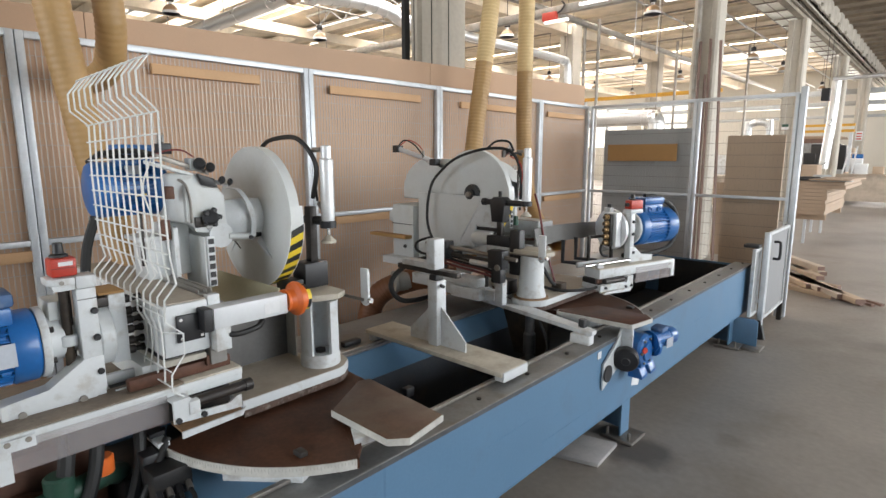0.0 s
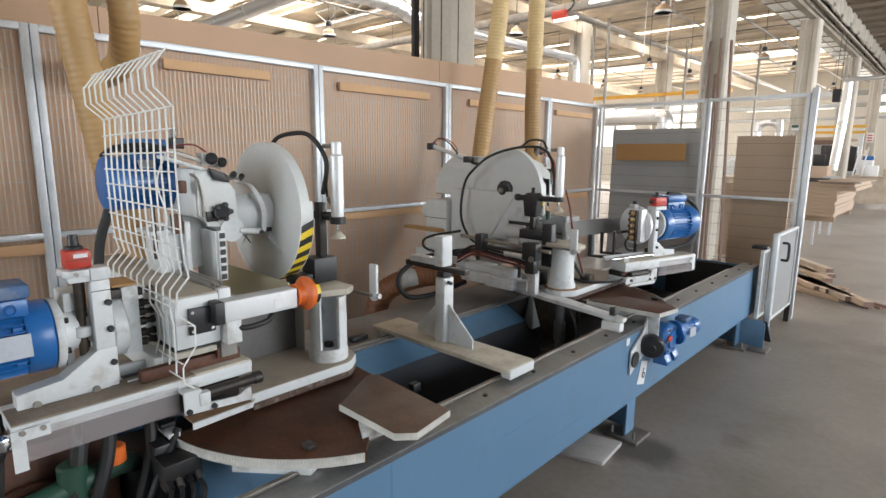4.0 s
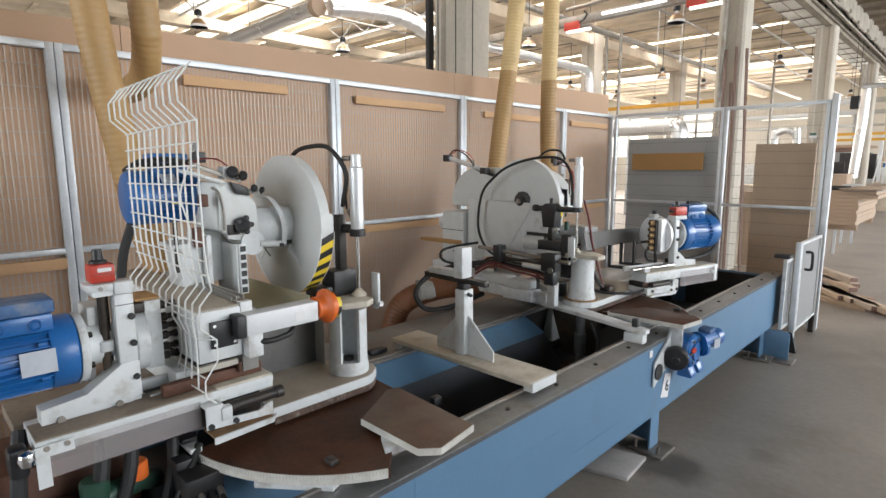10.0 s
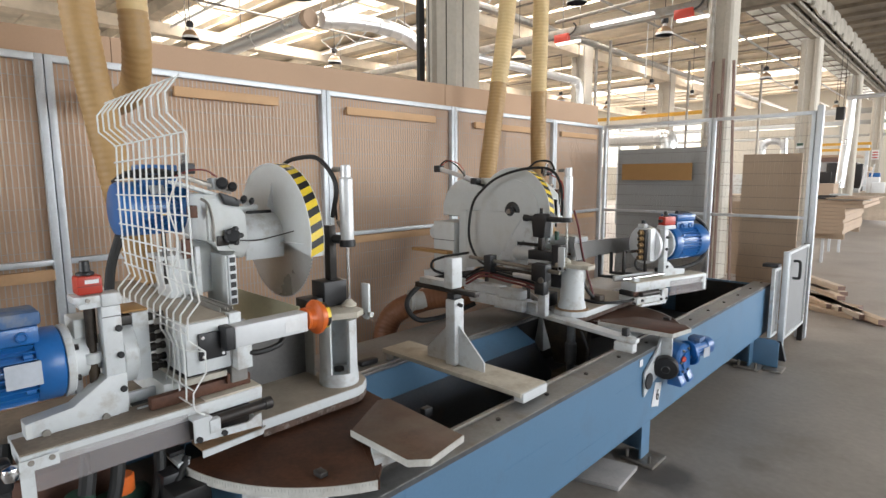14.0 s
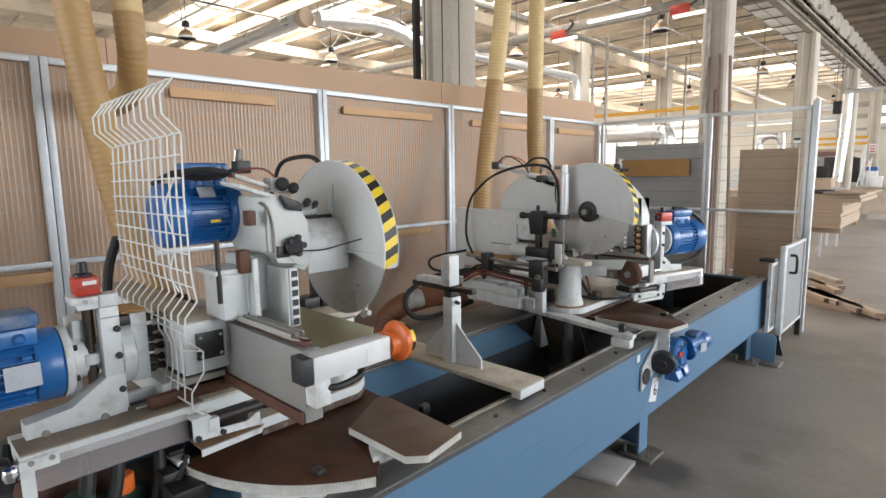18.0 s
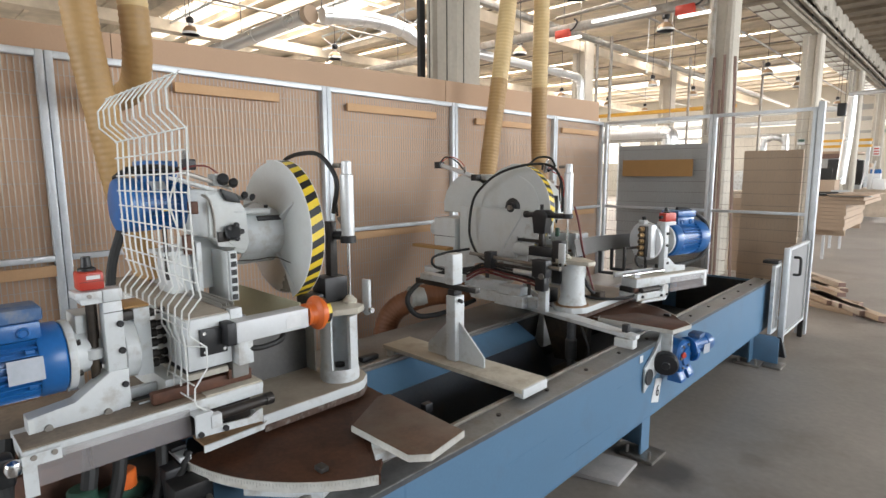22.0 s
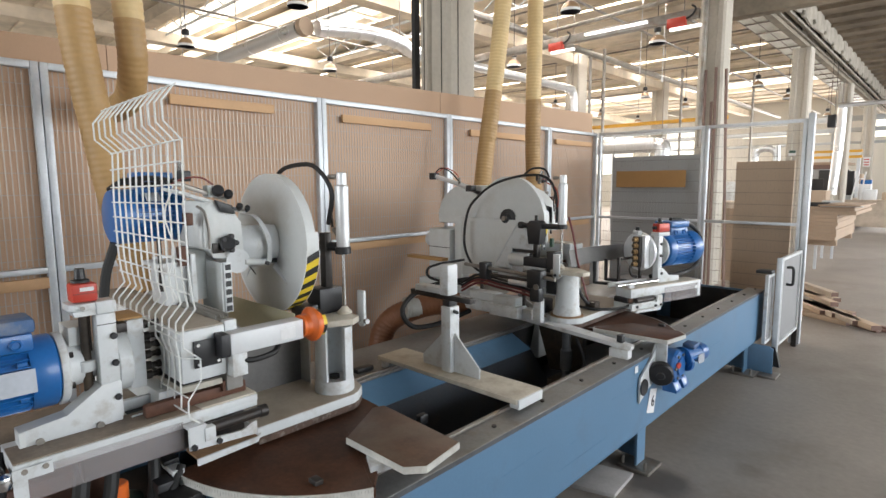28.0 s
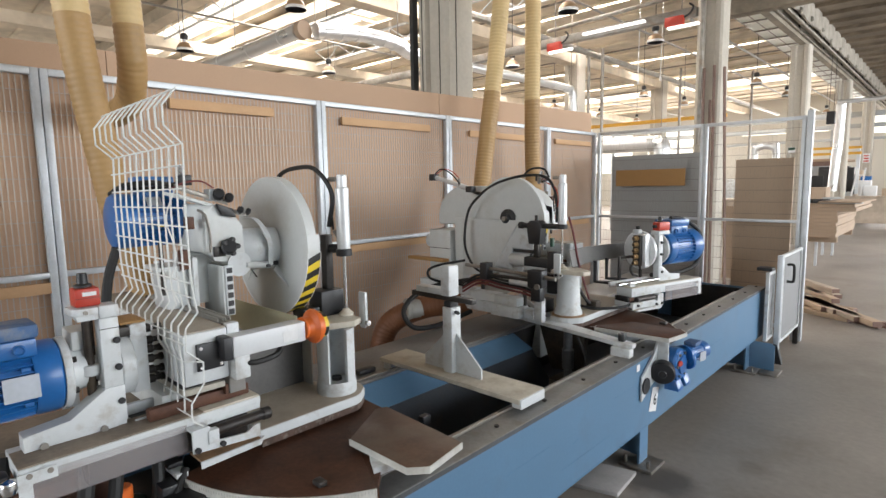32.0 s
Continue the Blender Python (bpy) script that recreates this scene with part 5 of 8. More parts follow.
def right_boring_unit():
    """Boring unit of the second head, turned out by the mitre; drawn along x as the rail runs and then turned."""
    a = radians(15.8)
    m = Matrix(((math.sin(a), math.cos(a), 0, -1.36), (math.cos(a), -math.sin(a), 0, 3.044), (0, 0, 1, 0), (0, 0, 0, 1)))
    t = thing("boring_unit", m @ Vector((0.3, -0.08, 0.762)), "white boring unit with a blue motor and brass chucks", "machine unit", "boring units")

    def bit(name, bm, mat, parent, label=""):
        bm.transform(m)
        return part(name, bm, mat, parent, label)
    r = bit("rail_body", box(B(), 0.0, 0.66, -0.115, 0.0, 0.821, 0.872, 0.003), WHITE, t)
    bit("rail_top", box(B(), 0.002, 0.65, -0.112, -0.003, 0.8722, 0.876), CREAM, r, "dusty rail top")
    bit("guide_shaft", cyl(B(), (-0.06, -0.055, 0.893), (0.30, -0.055, 0.893), 0.012, seg=16), CHROME, t, "bright guide shaft")
    bit("top_slide", prism(B(), [(0.02, -0.03, 0.8765), (0.05, -0.018, 0.8765), (0.05, -0.018, 0.896), (0.02, -0.03, 0.900)], (0.0, -0.012, 0)), PALEALU, t)
    bit("rear_edge", box(B(), -0.05, 0.29, -0.135, -0.120, 0.8722, 0.900, 0.001), WHITE, t)
    bit("rail_block", box(B(), -0.02, 0.20, -0.11, -0.01, 0.792, 0.8205, 0.003), OILY, t, "dark oily block under the rail")
    bit("brown_block", box(B(), -0.012, 0.025, -0.08, -0.004, 0.794, 0.8205, 0.003), RUST, t)
    bit("stop_shaft", cyl(B(), (0.03, 0.012, 0.806), (0.18, 0.012, 0.806), 0.015, seg=18), DARKST, t, "dark oily stop shaft")
    bk = bit("bracket", prism(B(), [(-0.02, 0.02, 0.750), (0.249, 0.02, 0.752), (0.249, 0.02, 0.823), (0.205, 0.02, 0.823), (0.195, 0.02, 0.783), (0.10, 0.02, 0.783), (-0.02, 0.02, 0.791)], (0, 0.008, 0)), WHITE, t)
    bit("bracket_top", box(B(), 0.205, 0.249, -0.002, 0.0195, 0.813, 0.823, 0.001), WHITE, bk)
    for u, z in ((0.02, 0.775), (0.185, 0.765), (0.235, 0.765)):
        bit("bolt", cyl(B(), (u, 0.028, z), (u, 0.036, z), 0.008, seg=12), BLACK, bk)
    bit("lip", prism(B(), [(-0.024, 0.05, 0.748), (0.19, 0.05, 0.744), (0.20, 0.05, 0.757), (0.19, 0.05, 0.764), (-0.01, 0.05, 0.760)], (0, 0.008, 0)), WHITE, t)
    bit("lip_plate", box(B(), -0.02, 0.185, 0.0285, 0.0495, 0.750, 0.756), CREAM, t)
    bit("foot_block", box(B(), -0.02, 0.24, -0.11, 0.0195, 0.7632, 0.7905, 0.002), WHITE, t)
    bit("clear_guard", box(B(), 0.296, 0.655, 0.004, 0.007, 0.768, 0.858), PLEXI, t, "clear plastic guard box")
    bit("guard_bottom", box(B(), 0.296, 0.655, -0.06, 0.0035, 0.768, 0.771), PLEXI, t, "clear plastic guard box")
    bit("guard_end", box(B(), 0.652, 0.655, -0.06, 0.0035, 0.771, 0.858), PLEXI, t, "clear plastic guard box")
    gp = bit("guard_post", box(B(), 0.612, 0.640, 0.0075, 0.010, 0.775, 0.862, 0.001), WHITE, t)
    bit("guard_tab", box(B(), 0.590, 0.6115, 0.0075, 0.010, 0.822, 0.842, 0.001), WHITE, gp)
    # stand
    st = bit("stand", box(B(), 0.31, 0.345, -0.10, -0.06, 0.8765, 1.166, 0.003), WHITE, t)
    bit("stand_foot", prism(B(), [(0.305, -0.062, 0.8765), (0.51, -0.062, 0.8765), (0.51, -0.062, 0.908), (0.41, -0.062, 0.917), (0.352, -0.062, 0.965), (0.305, -0.062, 0.965)], (0, 0.008, 0), 0.001), WHITE, st)
    for u, z in ((0.330, 1.118), (0.330, 1.045), (0.335, 0.935)):
        bit("bolt", cyl(B(), (u, -0.062, z), (u, -0.048, z), 0.009, seg=12), BLACK, st)
    bit("stand_cap", box(B(), 0.300, 0.405, -0.115, -0.055, 1.167, 1.190, 0.003), WHITE, st)
    sw = bit("switch_box", box(B(), 0.318, 0.420, -0.12, -0.068, 1.1905, 1.243, 0.006), RED, t, "red switch box")
    bit("switch_knob", lathe(B(), (0.355, -0.095, 1.2435), (0, 0, 1), [(0.020, 0), (0.020, 0.006), (0.012, 0.010), (0.011, 0.032), (0.0, 0.033)], 16), BLACK, sw)
    bit("switch_lug", lathe(B(), (0.318, -0.095, 1.217), (-1, 0, 0), [(0.012, 0), (0.010, 0.02), (0.0, 0.022)], 12), BLACK, sw)
    # motor; face plate and chucks
    mw, mz = -0.165, 1.066
    swap = Matrix(((0, 1, 0, 0), (1, 0, 0, 0), (0, 0, 1, 0), (0, 0, 0, 1)))
    motor(t, mw, mz, 0.425, 0.775, 0.113, plate=False, turn=m @ swap)
    bit("flange", lathe(B(), (0.424, mw, mz), (-1, 0, 0), [(0.03, 0.0), (0.100, 0), (0.102, 0.004), (0.102, 0.018), (0.096, 0.022), (0.065, 0.024), (0.060, 0.075), (0.0, 0.075)], 40), WHITE, t, "round white motor flange")
    bit("cable_bow", tube(B(), smooth_line([(0.55, mw, mz + 0.19), (0.66, mw + 0.02, mz + 0.175), (0.80, mw + 0.03, mz + 0.10), (0.85, mw + 0.03, mz - 0.02), (0.80, mw + 0.02, mz - 0.135), (0.68, mw, mz - 0.175), (0.50, mw - 0.01, mz - 0.18), (0.40, mw - 0.02, mz - 0.175)]), 0.014, 10), RUBBER, t, "black motor cable in a wide bow")
    bit("bearing_housing", cyl(B(), (0.285, mw - 0.005, mz), (0.312, mw - 0.005, mz), 0.085, seg=32), WHITE, t)
    bit("face_disc", cyl(B(), (0.262, mw - 0.007, mz), (0.284, mw - 0.007, mz), 0.121, seg=48, bevel=0.003), ALU, t, "bright round face plate")
    hd = bit("spindle_plate", box(B(), 0.218, 0.2615, -0.160, -0.088, 0.972, 1.172, 0.002), ALU, t, "bright flat spindle plate")
    bit("chuck_bar", box(B(), 0.196, 0.2175, -0.166, -0.110, 0.975, 1.165, 0.003), DARKST, t, "dark chuck bar")
    for k in range(5):
        z = 0.995 + 0.038 * k
        bit("spindle", lathe(B(), (0.1955, -0.136, z), (-1, 0, 0), [(0.0165, 0), (0.0165, 0.010), (0.012, 0.012), (0.012, 0.030), (0.0, 0.030)], 16), BRASS, hd, "worn brass drill chuck")
        bit("chuck_hole", cyl(B(), (0.1654, -0.136, z), (0.1640, -0.136, z), 0.008, seg=12), BLACK, hd)
    bit("rear_bracket", box(B(), 0.225, 0.262, -0.195, -0.150, 1.173, 1.198, 0.003), WHITE, t)
    bit("rear_knob", cyl(B(), (0.245, -0.17, 1.199), (0.245, -0.17, 1.220), 0.013, seg=12), BLACK, t)
    for u, w in ((0.10, -0.20), (0.26, -0.17)):
        bit("slide_leg", box(B(), u, u + 0.016, w, w + 0.016, 0.8765, 1.035, 0.002), DARKST, t)
    bit("slide_link", box(B(), 0.1165, 0.2595, -0.19, -0.176, 1.020, 1.036, 0.002), DARKST, t)
    bit("air_hose", tube(B(), smooth_line([(0.17, -0.15, 0.985), (0.155, -0.145, 0.955), (0.165, -0.135, 0.925), (0.20, -0.13, 0.915)]), 0.008, 8), RUBBER, t)
    return t


def left_boring_unit():
    """Boring unit of the first head: rail, stand, blue motor, spindle plate and stop."""
    fx = -1.50
    t = thing("boring_unit", (-1.56, 0.48, 0.762), "white boring unit with a big blue motor on a dusty rail", "machine unit", "boring units")
    r = part("rail_body", box(B(), fx - 0.16, fx, 0.18, 0.768, 0.836, 0.872, 0.002), WHITE, t)
    part("rail_top", box(B(), fx - 0.115, fx - 0.004, 0.181, 0.60, 0.872, 0.8762, 0.001), DUSTRAIL, r, "brown dusty rail top")
    part("rail_top", box(B(), fx - 0.070, fx - 0.002, 0.601, 0.767, 0.872, 0.878, 0.001), CREAM, r, "chipped white rail top")
    part("front_strip", box(B(), fx, fx + 0.003, 0.252, 0.768, 0.854, 0.873, 0.001), WHITE, r)
    part("rail_bed", box(B(), -1.86, fx - 0.161, 0.16, 0.74, 0.834, 0.8665, 0.002), DUSTRAIL, t, "dusty rail bed under the motor")
    part("rail_foot", box(B(), fx - 0.12, fx - 0.03, 0.32, 0.74, 0.763, 0.835, 0.003), OILY, t)
    part("groove", box(B(), -1.645, -1.5885, 0.45, 0.765, 0.8722, 0.8745), OILY, t, "dark oily groove")
    part("white_edge", box(B(), -1.587, -1.581, 0.45, 0.668, 0.8722, 0.880, 0.001), WHITE, t)
    part("rear_edge", box(B(), -1.664, -1.648, 0.445, 0.79, 0.8722, 0.903, 0.001), WHITE, t)
    part("guide_rail", box(B(), -1.562, -1.534, 0.470, 0.752, 0.8785, 0.912, 0.004), RUST, t, "rusty brown guide rail")
    # clear guard before the rail, held by an angle plate
    part("clear_guard", box(B(), fx + 0.005, fx + 0.008, 0.195, 0.548, 0.783, 0.858), PLEXI, t, "clear plastic guard strip")
    an = part("guard_angle", prism(B(), [(fx + 0.009, 0.176, 0.765), (fx + 0.009, 0.203, 0.765), (fx + 0.009, 0.203, 0.838), (fx + 0.009, 0.252, 0.838), (fx + 0.009, 0.252, 0.8665), (fx + 0.009, 0.176, 0.8665)], (0.003, 0, 0)), WHITE, t)
    for y in (0.198, 0.238):
        part("screw", cyl(B(), (fx + 0.012, y, 0.858), (fx + 0.015, y, 0.858), 0.0065, seg=12), STEEL, an)
    # stop shaft and its bracket
    part("stop_shaft", cyl(B(), (-1.478, 0.56, 0.824), (-1.478, 0.772, 0.824), 0.0155, seg=20), OILY, t, "dark oily stop shaft")
    part("shaft_collar", cyl(B(), (-1.478, 0.760, 0.824), (-1.478, 0.785, 0.824), 0.0185, seg=20, bevel=0.002), DARKST, t)
    bk = part("bracket", prism(B(), [(-1.462, 0.547, 0.786), (-1.462, 0.741, 0.771), (-1.462, 0.741, 0.811), (-1.462, 0.725, 0.809), (-1.462, 0.70, 0.795), (-1.462, 0.593, 0.803), (-1.462, 0.593, 0.851), (-1.462, 0.547, 0.851)], (0.007, 0, 0)), WHITE, t)
    part("bracket_top", box(B(), fx + 0.004, -1.4635, 0.547, 0.593, 0.842, 0.851, 0.001), WHITE, bk)
    for y, z in ((0.558, 0.794), (0.627, 0.790)):
        part("bolt", cyl(B(), (-1.455, y, z), (-1.447, y, z), 0.008, seg=12), BLACK, bk)
    part("drip_plate", box(B(), -1.525, -1.4455, 0.563, 0.742, 0.757, 0.764, 0.001), RUSTPALE, t, "brown stained plate under the stop")
    part("drip_lip", prism(B(), [(-1.445, 0.560, 0.745), (-1.445, 0.735, 0.752), (-1.445, 0.744, 0.775), (-1.445, 0.734, 0.768), (-1.445, 0.560, 0.764)], (0.006, 0, 0)), WHITE, t)
    # stand
    st = part("stand", box(B(), -1.63, -1.585, 0.386, 0.431, 0.8765, 1.170, 0.003), WHITE, t)
    part("stand_joint", box(B(), -1.5853, -1.5843, 0.3865, 0.4305, 1.141, 1.143), DARKST, st)
    part("stand_foot", prism(B(), [(-1.633, 0.206, 0.8765), (-1.633, 0.408, 0.8765), (-1.633, 0.412, 0.890), (-1.633, 0.432, 0.890), (-1.633, 0.432, 0.985), (-1.633, 0.3855, 0.985), (-1.633, 0.306, 0.926), (-1.633, 0.206, 0.916)], (0.051, 0, 0), 0.0015), WHITE, st)
    part("foot_end", box(B(), -1.5815, -1.5795, 0.207, 0.219, 0.878, 0.914), GREY, st)
    for y, z in ((0.4215, 1.109), (0.4215, 1.037), (0.4215, 0.944)):
        part("bolt", lathe(B(), (-1.586, y, z), (1, 0, 0), [(0.0085, 0), (0.0085, 0.009), (0.006, 0.011), (0.0, 0.011)], 14), BLACK, st)
    for y in (0.246, 0.375):
        part("bolt", cyl(B(), (-1.5815, y, 0.882), (-1.574, y, 0.882), 0.009, seg=12), STEEL, st)
    part("stand_cap", box(B(), -1.637, -1.583, 0.388, 0.434, 1.1705, 1.204, 0.004), WHITE, st)
    part("cap_tongue", prism(B(), [(-1.66, 0.330, 1.184), (-1.60, 0.330, 1.184), (-1.585, 0.342, 1.184), (-1.585, 0.3875, 1.184), (-1.66, 0.3875, 1.184)], (0, 0, 0.018), 0.002), WHITE, st)
    part("tongue_rib", prism(B(), [(-1.59, 0.342, 1.170), (-1.59, 0.3875, 1.170), (-1.59, 0.3875, 1.183), (-1.59, 0.337, 1.183)], (-0.05, 0, 0)), WHITE, st)
    part("tongue_screw", cyl(B(), (-1.585, 0.358, 1.192), (-1.581, 0.358, 1.192), 0.0055, seg=10), STEEL, st)
    part("adjusting_screw", cyl(B(), (-1.63, 0.368, 0.965), (-1.63, 0.368, 1.170), 0.0115, seg=16), BROWNOIL, t, "dark threaded adjusting screw")
    part("screw_guide", box(B(), -1.66, -1.64, 0.379, 0.3855, 0.98, 1.168), DARKST, t)
    part("screw_collar", cyl(B(), (-1.63, 0.368, 1.018), (-1.63, 0.368, 1.047), 0.024, seg=24, bevel=0.003), WHITE, t)
    part("collar_arm", box(B(), -1.70, -1.635, 0.36, 0.379, 1.02, 1.045, 0.002), WHITE, t)
    sw = part("switch_box", box(B(), -1.655, -1.60, 0.342, 0.399, 1.2035, 1.2515, 0.006), RED, t, "red switch box")
    part("switch_knob", lathe(B(), (-1.63, 0.368, 1.252), (0, 0, 1), [(0.021, 0), (0.021, 0.006), (0.013, 0.010), (0.011, 0.036), (0.0, 0.037)], 16), BLACK, sw)
    part("switch_label", box(B(), -1.5998, -1.5990, 0.359, 0.390, 1.232, 1.242), LABEL, sw)
    part("lid_seam", box(B(), -1.5999, -1.5994, 0.343, 0.398, 1.2255, 1.2272), DARKRED, sw)
    # motor, flange and spindles
    mx, mz = -1.67, 1.032
    motor(t, mx, mz, 0.304, 0.007, 0.0925, lid=MOTORLID, box_front=-1.605)
    part("flange", lathe(B(), (mx, 0.3045, mz), (0, 1, 0), [(0.03, 0.0), (0.090, 0), (0.092, 0.004), (0.092, 0.016), (0.088, 0.019), (0.058, 0.020), (0.055, 0.055), (0.045, 0.060), (0.045, 0.10), (0.0, 0.10)], 40), WHITE, t, "round white motor flange")
    for a in (35, -35, 145, 215):
        q = Vector((mx + 0.07 * math.cos(radians(a)), 0.338, mz + 0.07 * math.sin(radians(a)))) - Vector((0, 0.013, 0))
        part("flange_bolt", cyl(B(), q, q + Vector((0, 0.010, 0)), 0.008, seg=6), DARKST, t)
    part("bearing_plate", box(B(), -1.74, -1.645, 0.335, 0.384, 1.085, 1.135, 0.003), GREY, t)
    part("bearing_housing", cyl(B(), (mx, 0.432, 1.018), (mx, 0.470, 1.018), 0.083, seg=36, bevel=0.004), WHITE, t)
    part("bearing_cap", box(B(), -1.72, -1.63, 0.433, 0.469, 1.1015, 1.127, 0.002), DARKST, t)
    hd = part("spindle_head", box(B(), -1.75, -1.64, 0.4705, 0.513, 0.934, 1.130, 0.003), WHITE, t)
    part("wooden_cap", box(B(), -1.75, -1.642, 0.450, 0.513, 1.1305, 1.138, 0.002), STRIPDK, hd)
    for z in (1.108, 1.072, 1.046, 1.018, 0.985, 0.958):
        part("spindle", lathe(B(), (-1.66, 0.513, z), (0, 1, 0), [(0.0125, 0), (0.0125, 0.018), (0.008, 0.020), (0.008, 0.034), (0.011, 0.035), (0.011, 0.044), (0.0, 0.044)], 14), DARKST, hd, "dark drill chuck")
    return t


def mesh_guard(x0, y0, x1, y1):
    """Bent white wire guard; the wires run down it, the near ones on to a bracket."""
    t = thing("wire_guard", (x0, y0, 0.845), "white coated wire mesh guard with bent profile", "guard")
    prof = [(1.757, -0.003), (1.748, -0.012), (1.71, -0.041), (1.66, -0.040), (1.615, 0.003), (1.45, -0.002), (1.27, 0.0), (1.21, 0.004), (1.168, 0.011), (1.129, -0.023), (1.085, -0.026)]
    low = [(1.085, -0.026), (1.068, -0.026), (1.028, 0.017), (0.97, 0.016), (0.92, -0.021), (0.885, -0.023)]
    n = 12

    def at(f, z, o):
        lift = f * max(-0.032, min(0.035, 0.035 - 0.13 * (z - 1.167)))
        y = y0 + (y1 - y0) * f + o
        if z < 1.1 and f > 0.05:
            y = min(y, 0.553)
        k = 1.0 - 0.05 * max(0.0, min(1.0, (z - 1.08) / 0.12))
        return Vector(((x0 + (x1 - x0) * f) * k, y * k, 1.5 + (z + lift - 1.5) * k))
    for k in range(n):
        part("wire", tube(B(), [at(k / (n - 1), z, o) for z, o in prof], 0.0025, 6), GUARDWIRE, t)
    for z, o in ((1.748, -0.012), (1.615, 0.003), (1.56, 0.0), (1.50, -0.002), (1.45, -0.002), (1.40, -0.001), (1.35, -0.001), (1.30, 0.0), (1.25, 0.001), (1.21, 0.004), (1.105, -0.024)):
        part("cross_wire", tube(B(), [at(f / 4, z, o - 0.005) for f in range(5)], 0.0021, 6), GUARDWIRE, t)
    for k in range(5):
        part("wire", tube(B(), [at(k / (n - 1), z, o) for z, o in low], 0.0025, 6), GUARDWIRE, t)
    for z, o in ((1.085, -0.024), (1.03, 0.017), (0.93, -0.018), (0.89, -0.023)):
        part("cross_wire", tube(B(), [at(f / (n - 1), z, o - 0.004) for f in range(5)], 0.0021, 6), GUARDWIRE, t)
    part("mount", tube(B(), [at(0, 0.885, -0.023), at(0, 0.872, -0.02), at(0, 0.845, 0.012), at(0, 0.833, 0.032)], 0.0025, 6), GUARDWIRE, t)
    part("mount_plate", box(B(), x0 - 0.015, x0 + 0.02, y0 + 0.01, y0 + 0.04, 0.80, 0.838, 0.002), WHITE, t)
    # a loose bent wire hooked into the mesh
    part("loose_wire", tube(B(), smooth_line([at(0.12, 1.50, 0.0), at(0.2, 1.42, -0.012), at(0.1, 1.33, -0.014), at(0.2, 1.24, -0.012), at(0.12, 1.19, -0.01)]), 0.0022, 6), GUARDWIRE, t)
    return t


LX, LY = -1.60, 1.12
RX, RY = -1.556, 2.66
mitre_head(LX, LY, 1, True)
rod_l = clamp(LX, LY, 1, True)[1]
stop_l = stop_lever(LX + 0.0, LY, 1)
saw_l, guard_l = radial_saw(LX, LY, 1, True, -1.87, -0.065)
slide_housing(LX, LY, 1)
left_boring_unit()
mesh_guard(-1.47, 0.578, -1.865, 0.528)
table_r = mitre_head(RX, RY, -1, False)
clamp_r, rod_r = clamp(RX, RY, -1, False)
saw_r, guard_r = radial_saw(RX, RY, -1, False, -2.01, -0.075)
house_r = slide_housing(RX, RY, -1, -0.22)
stop_r = stop_lever(RX + 0.0, RY + 0.06, -1, 0.012)
boring_r = right_boring_unit()


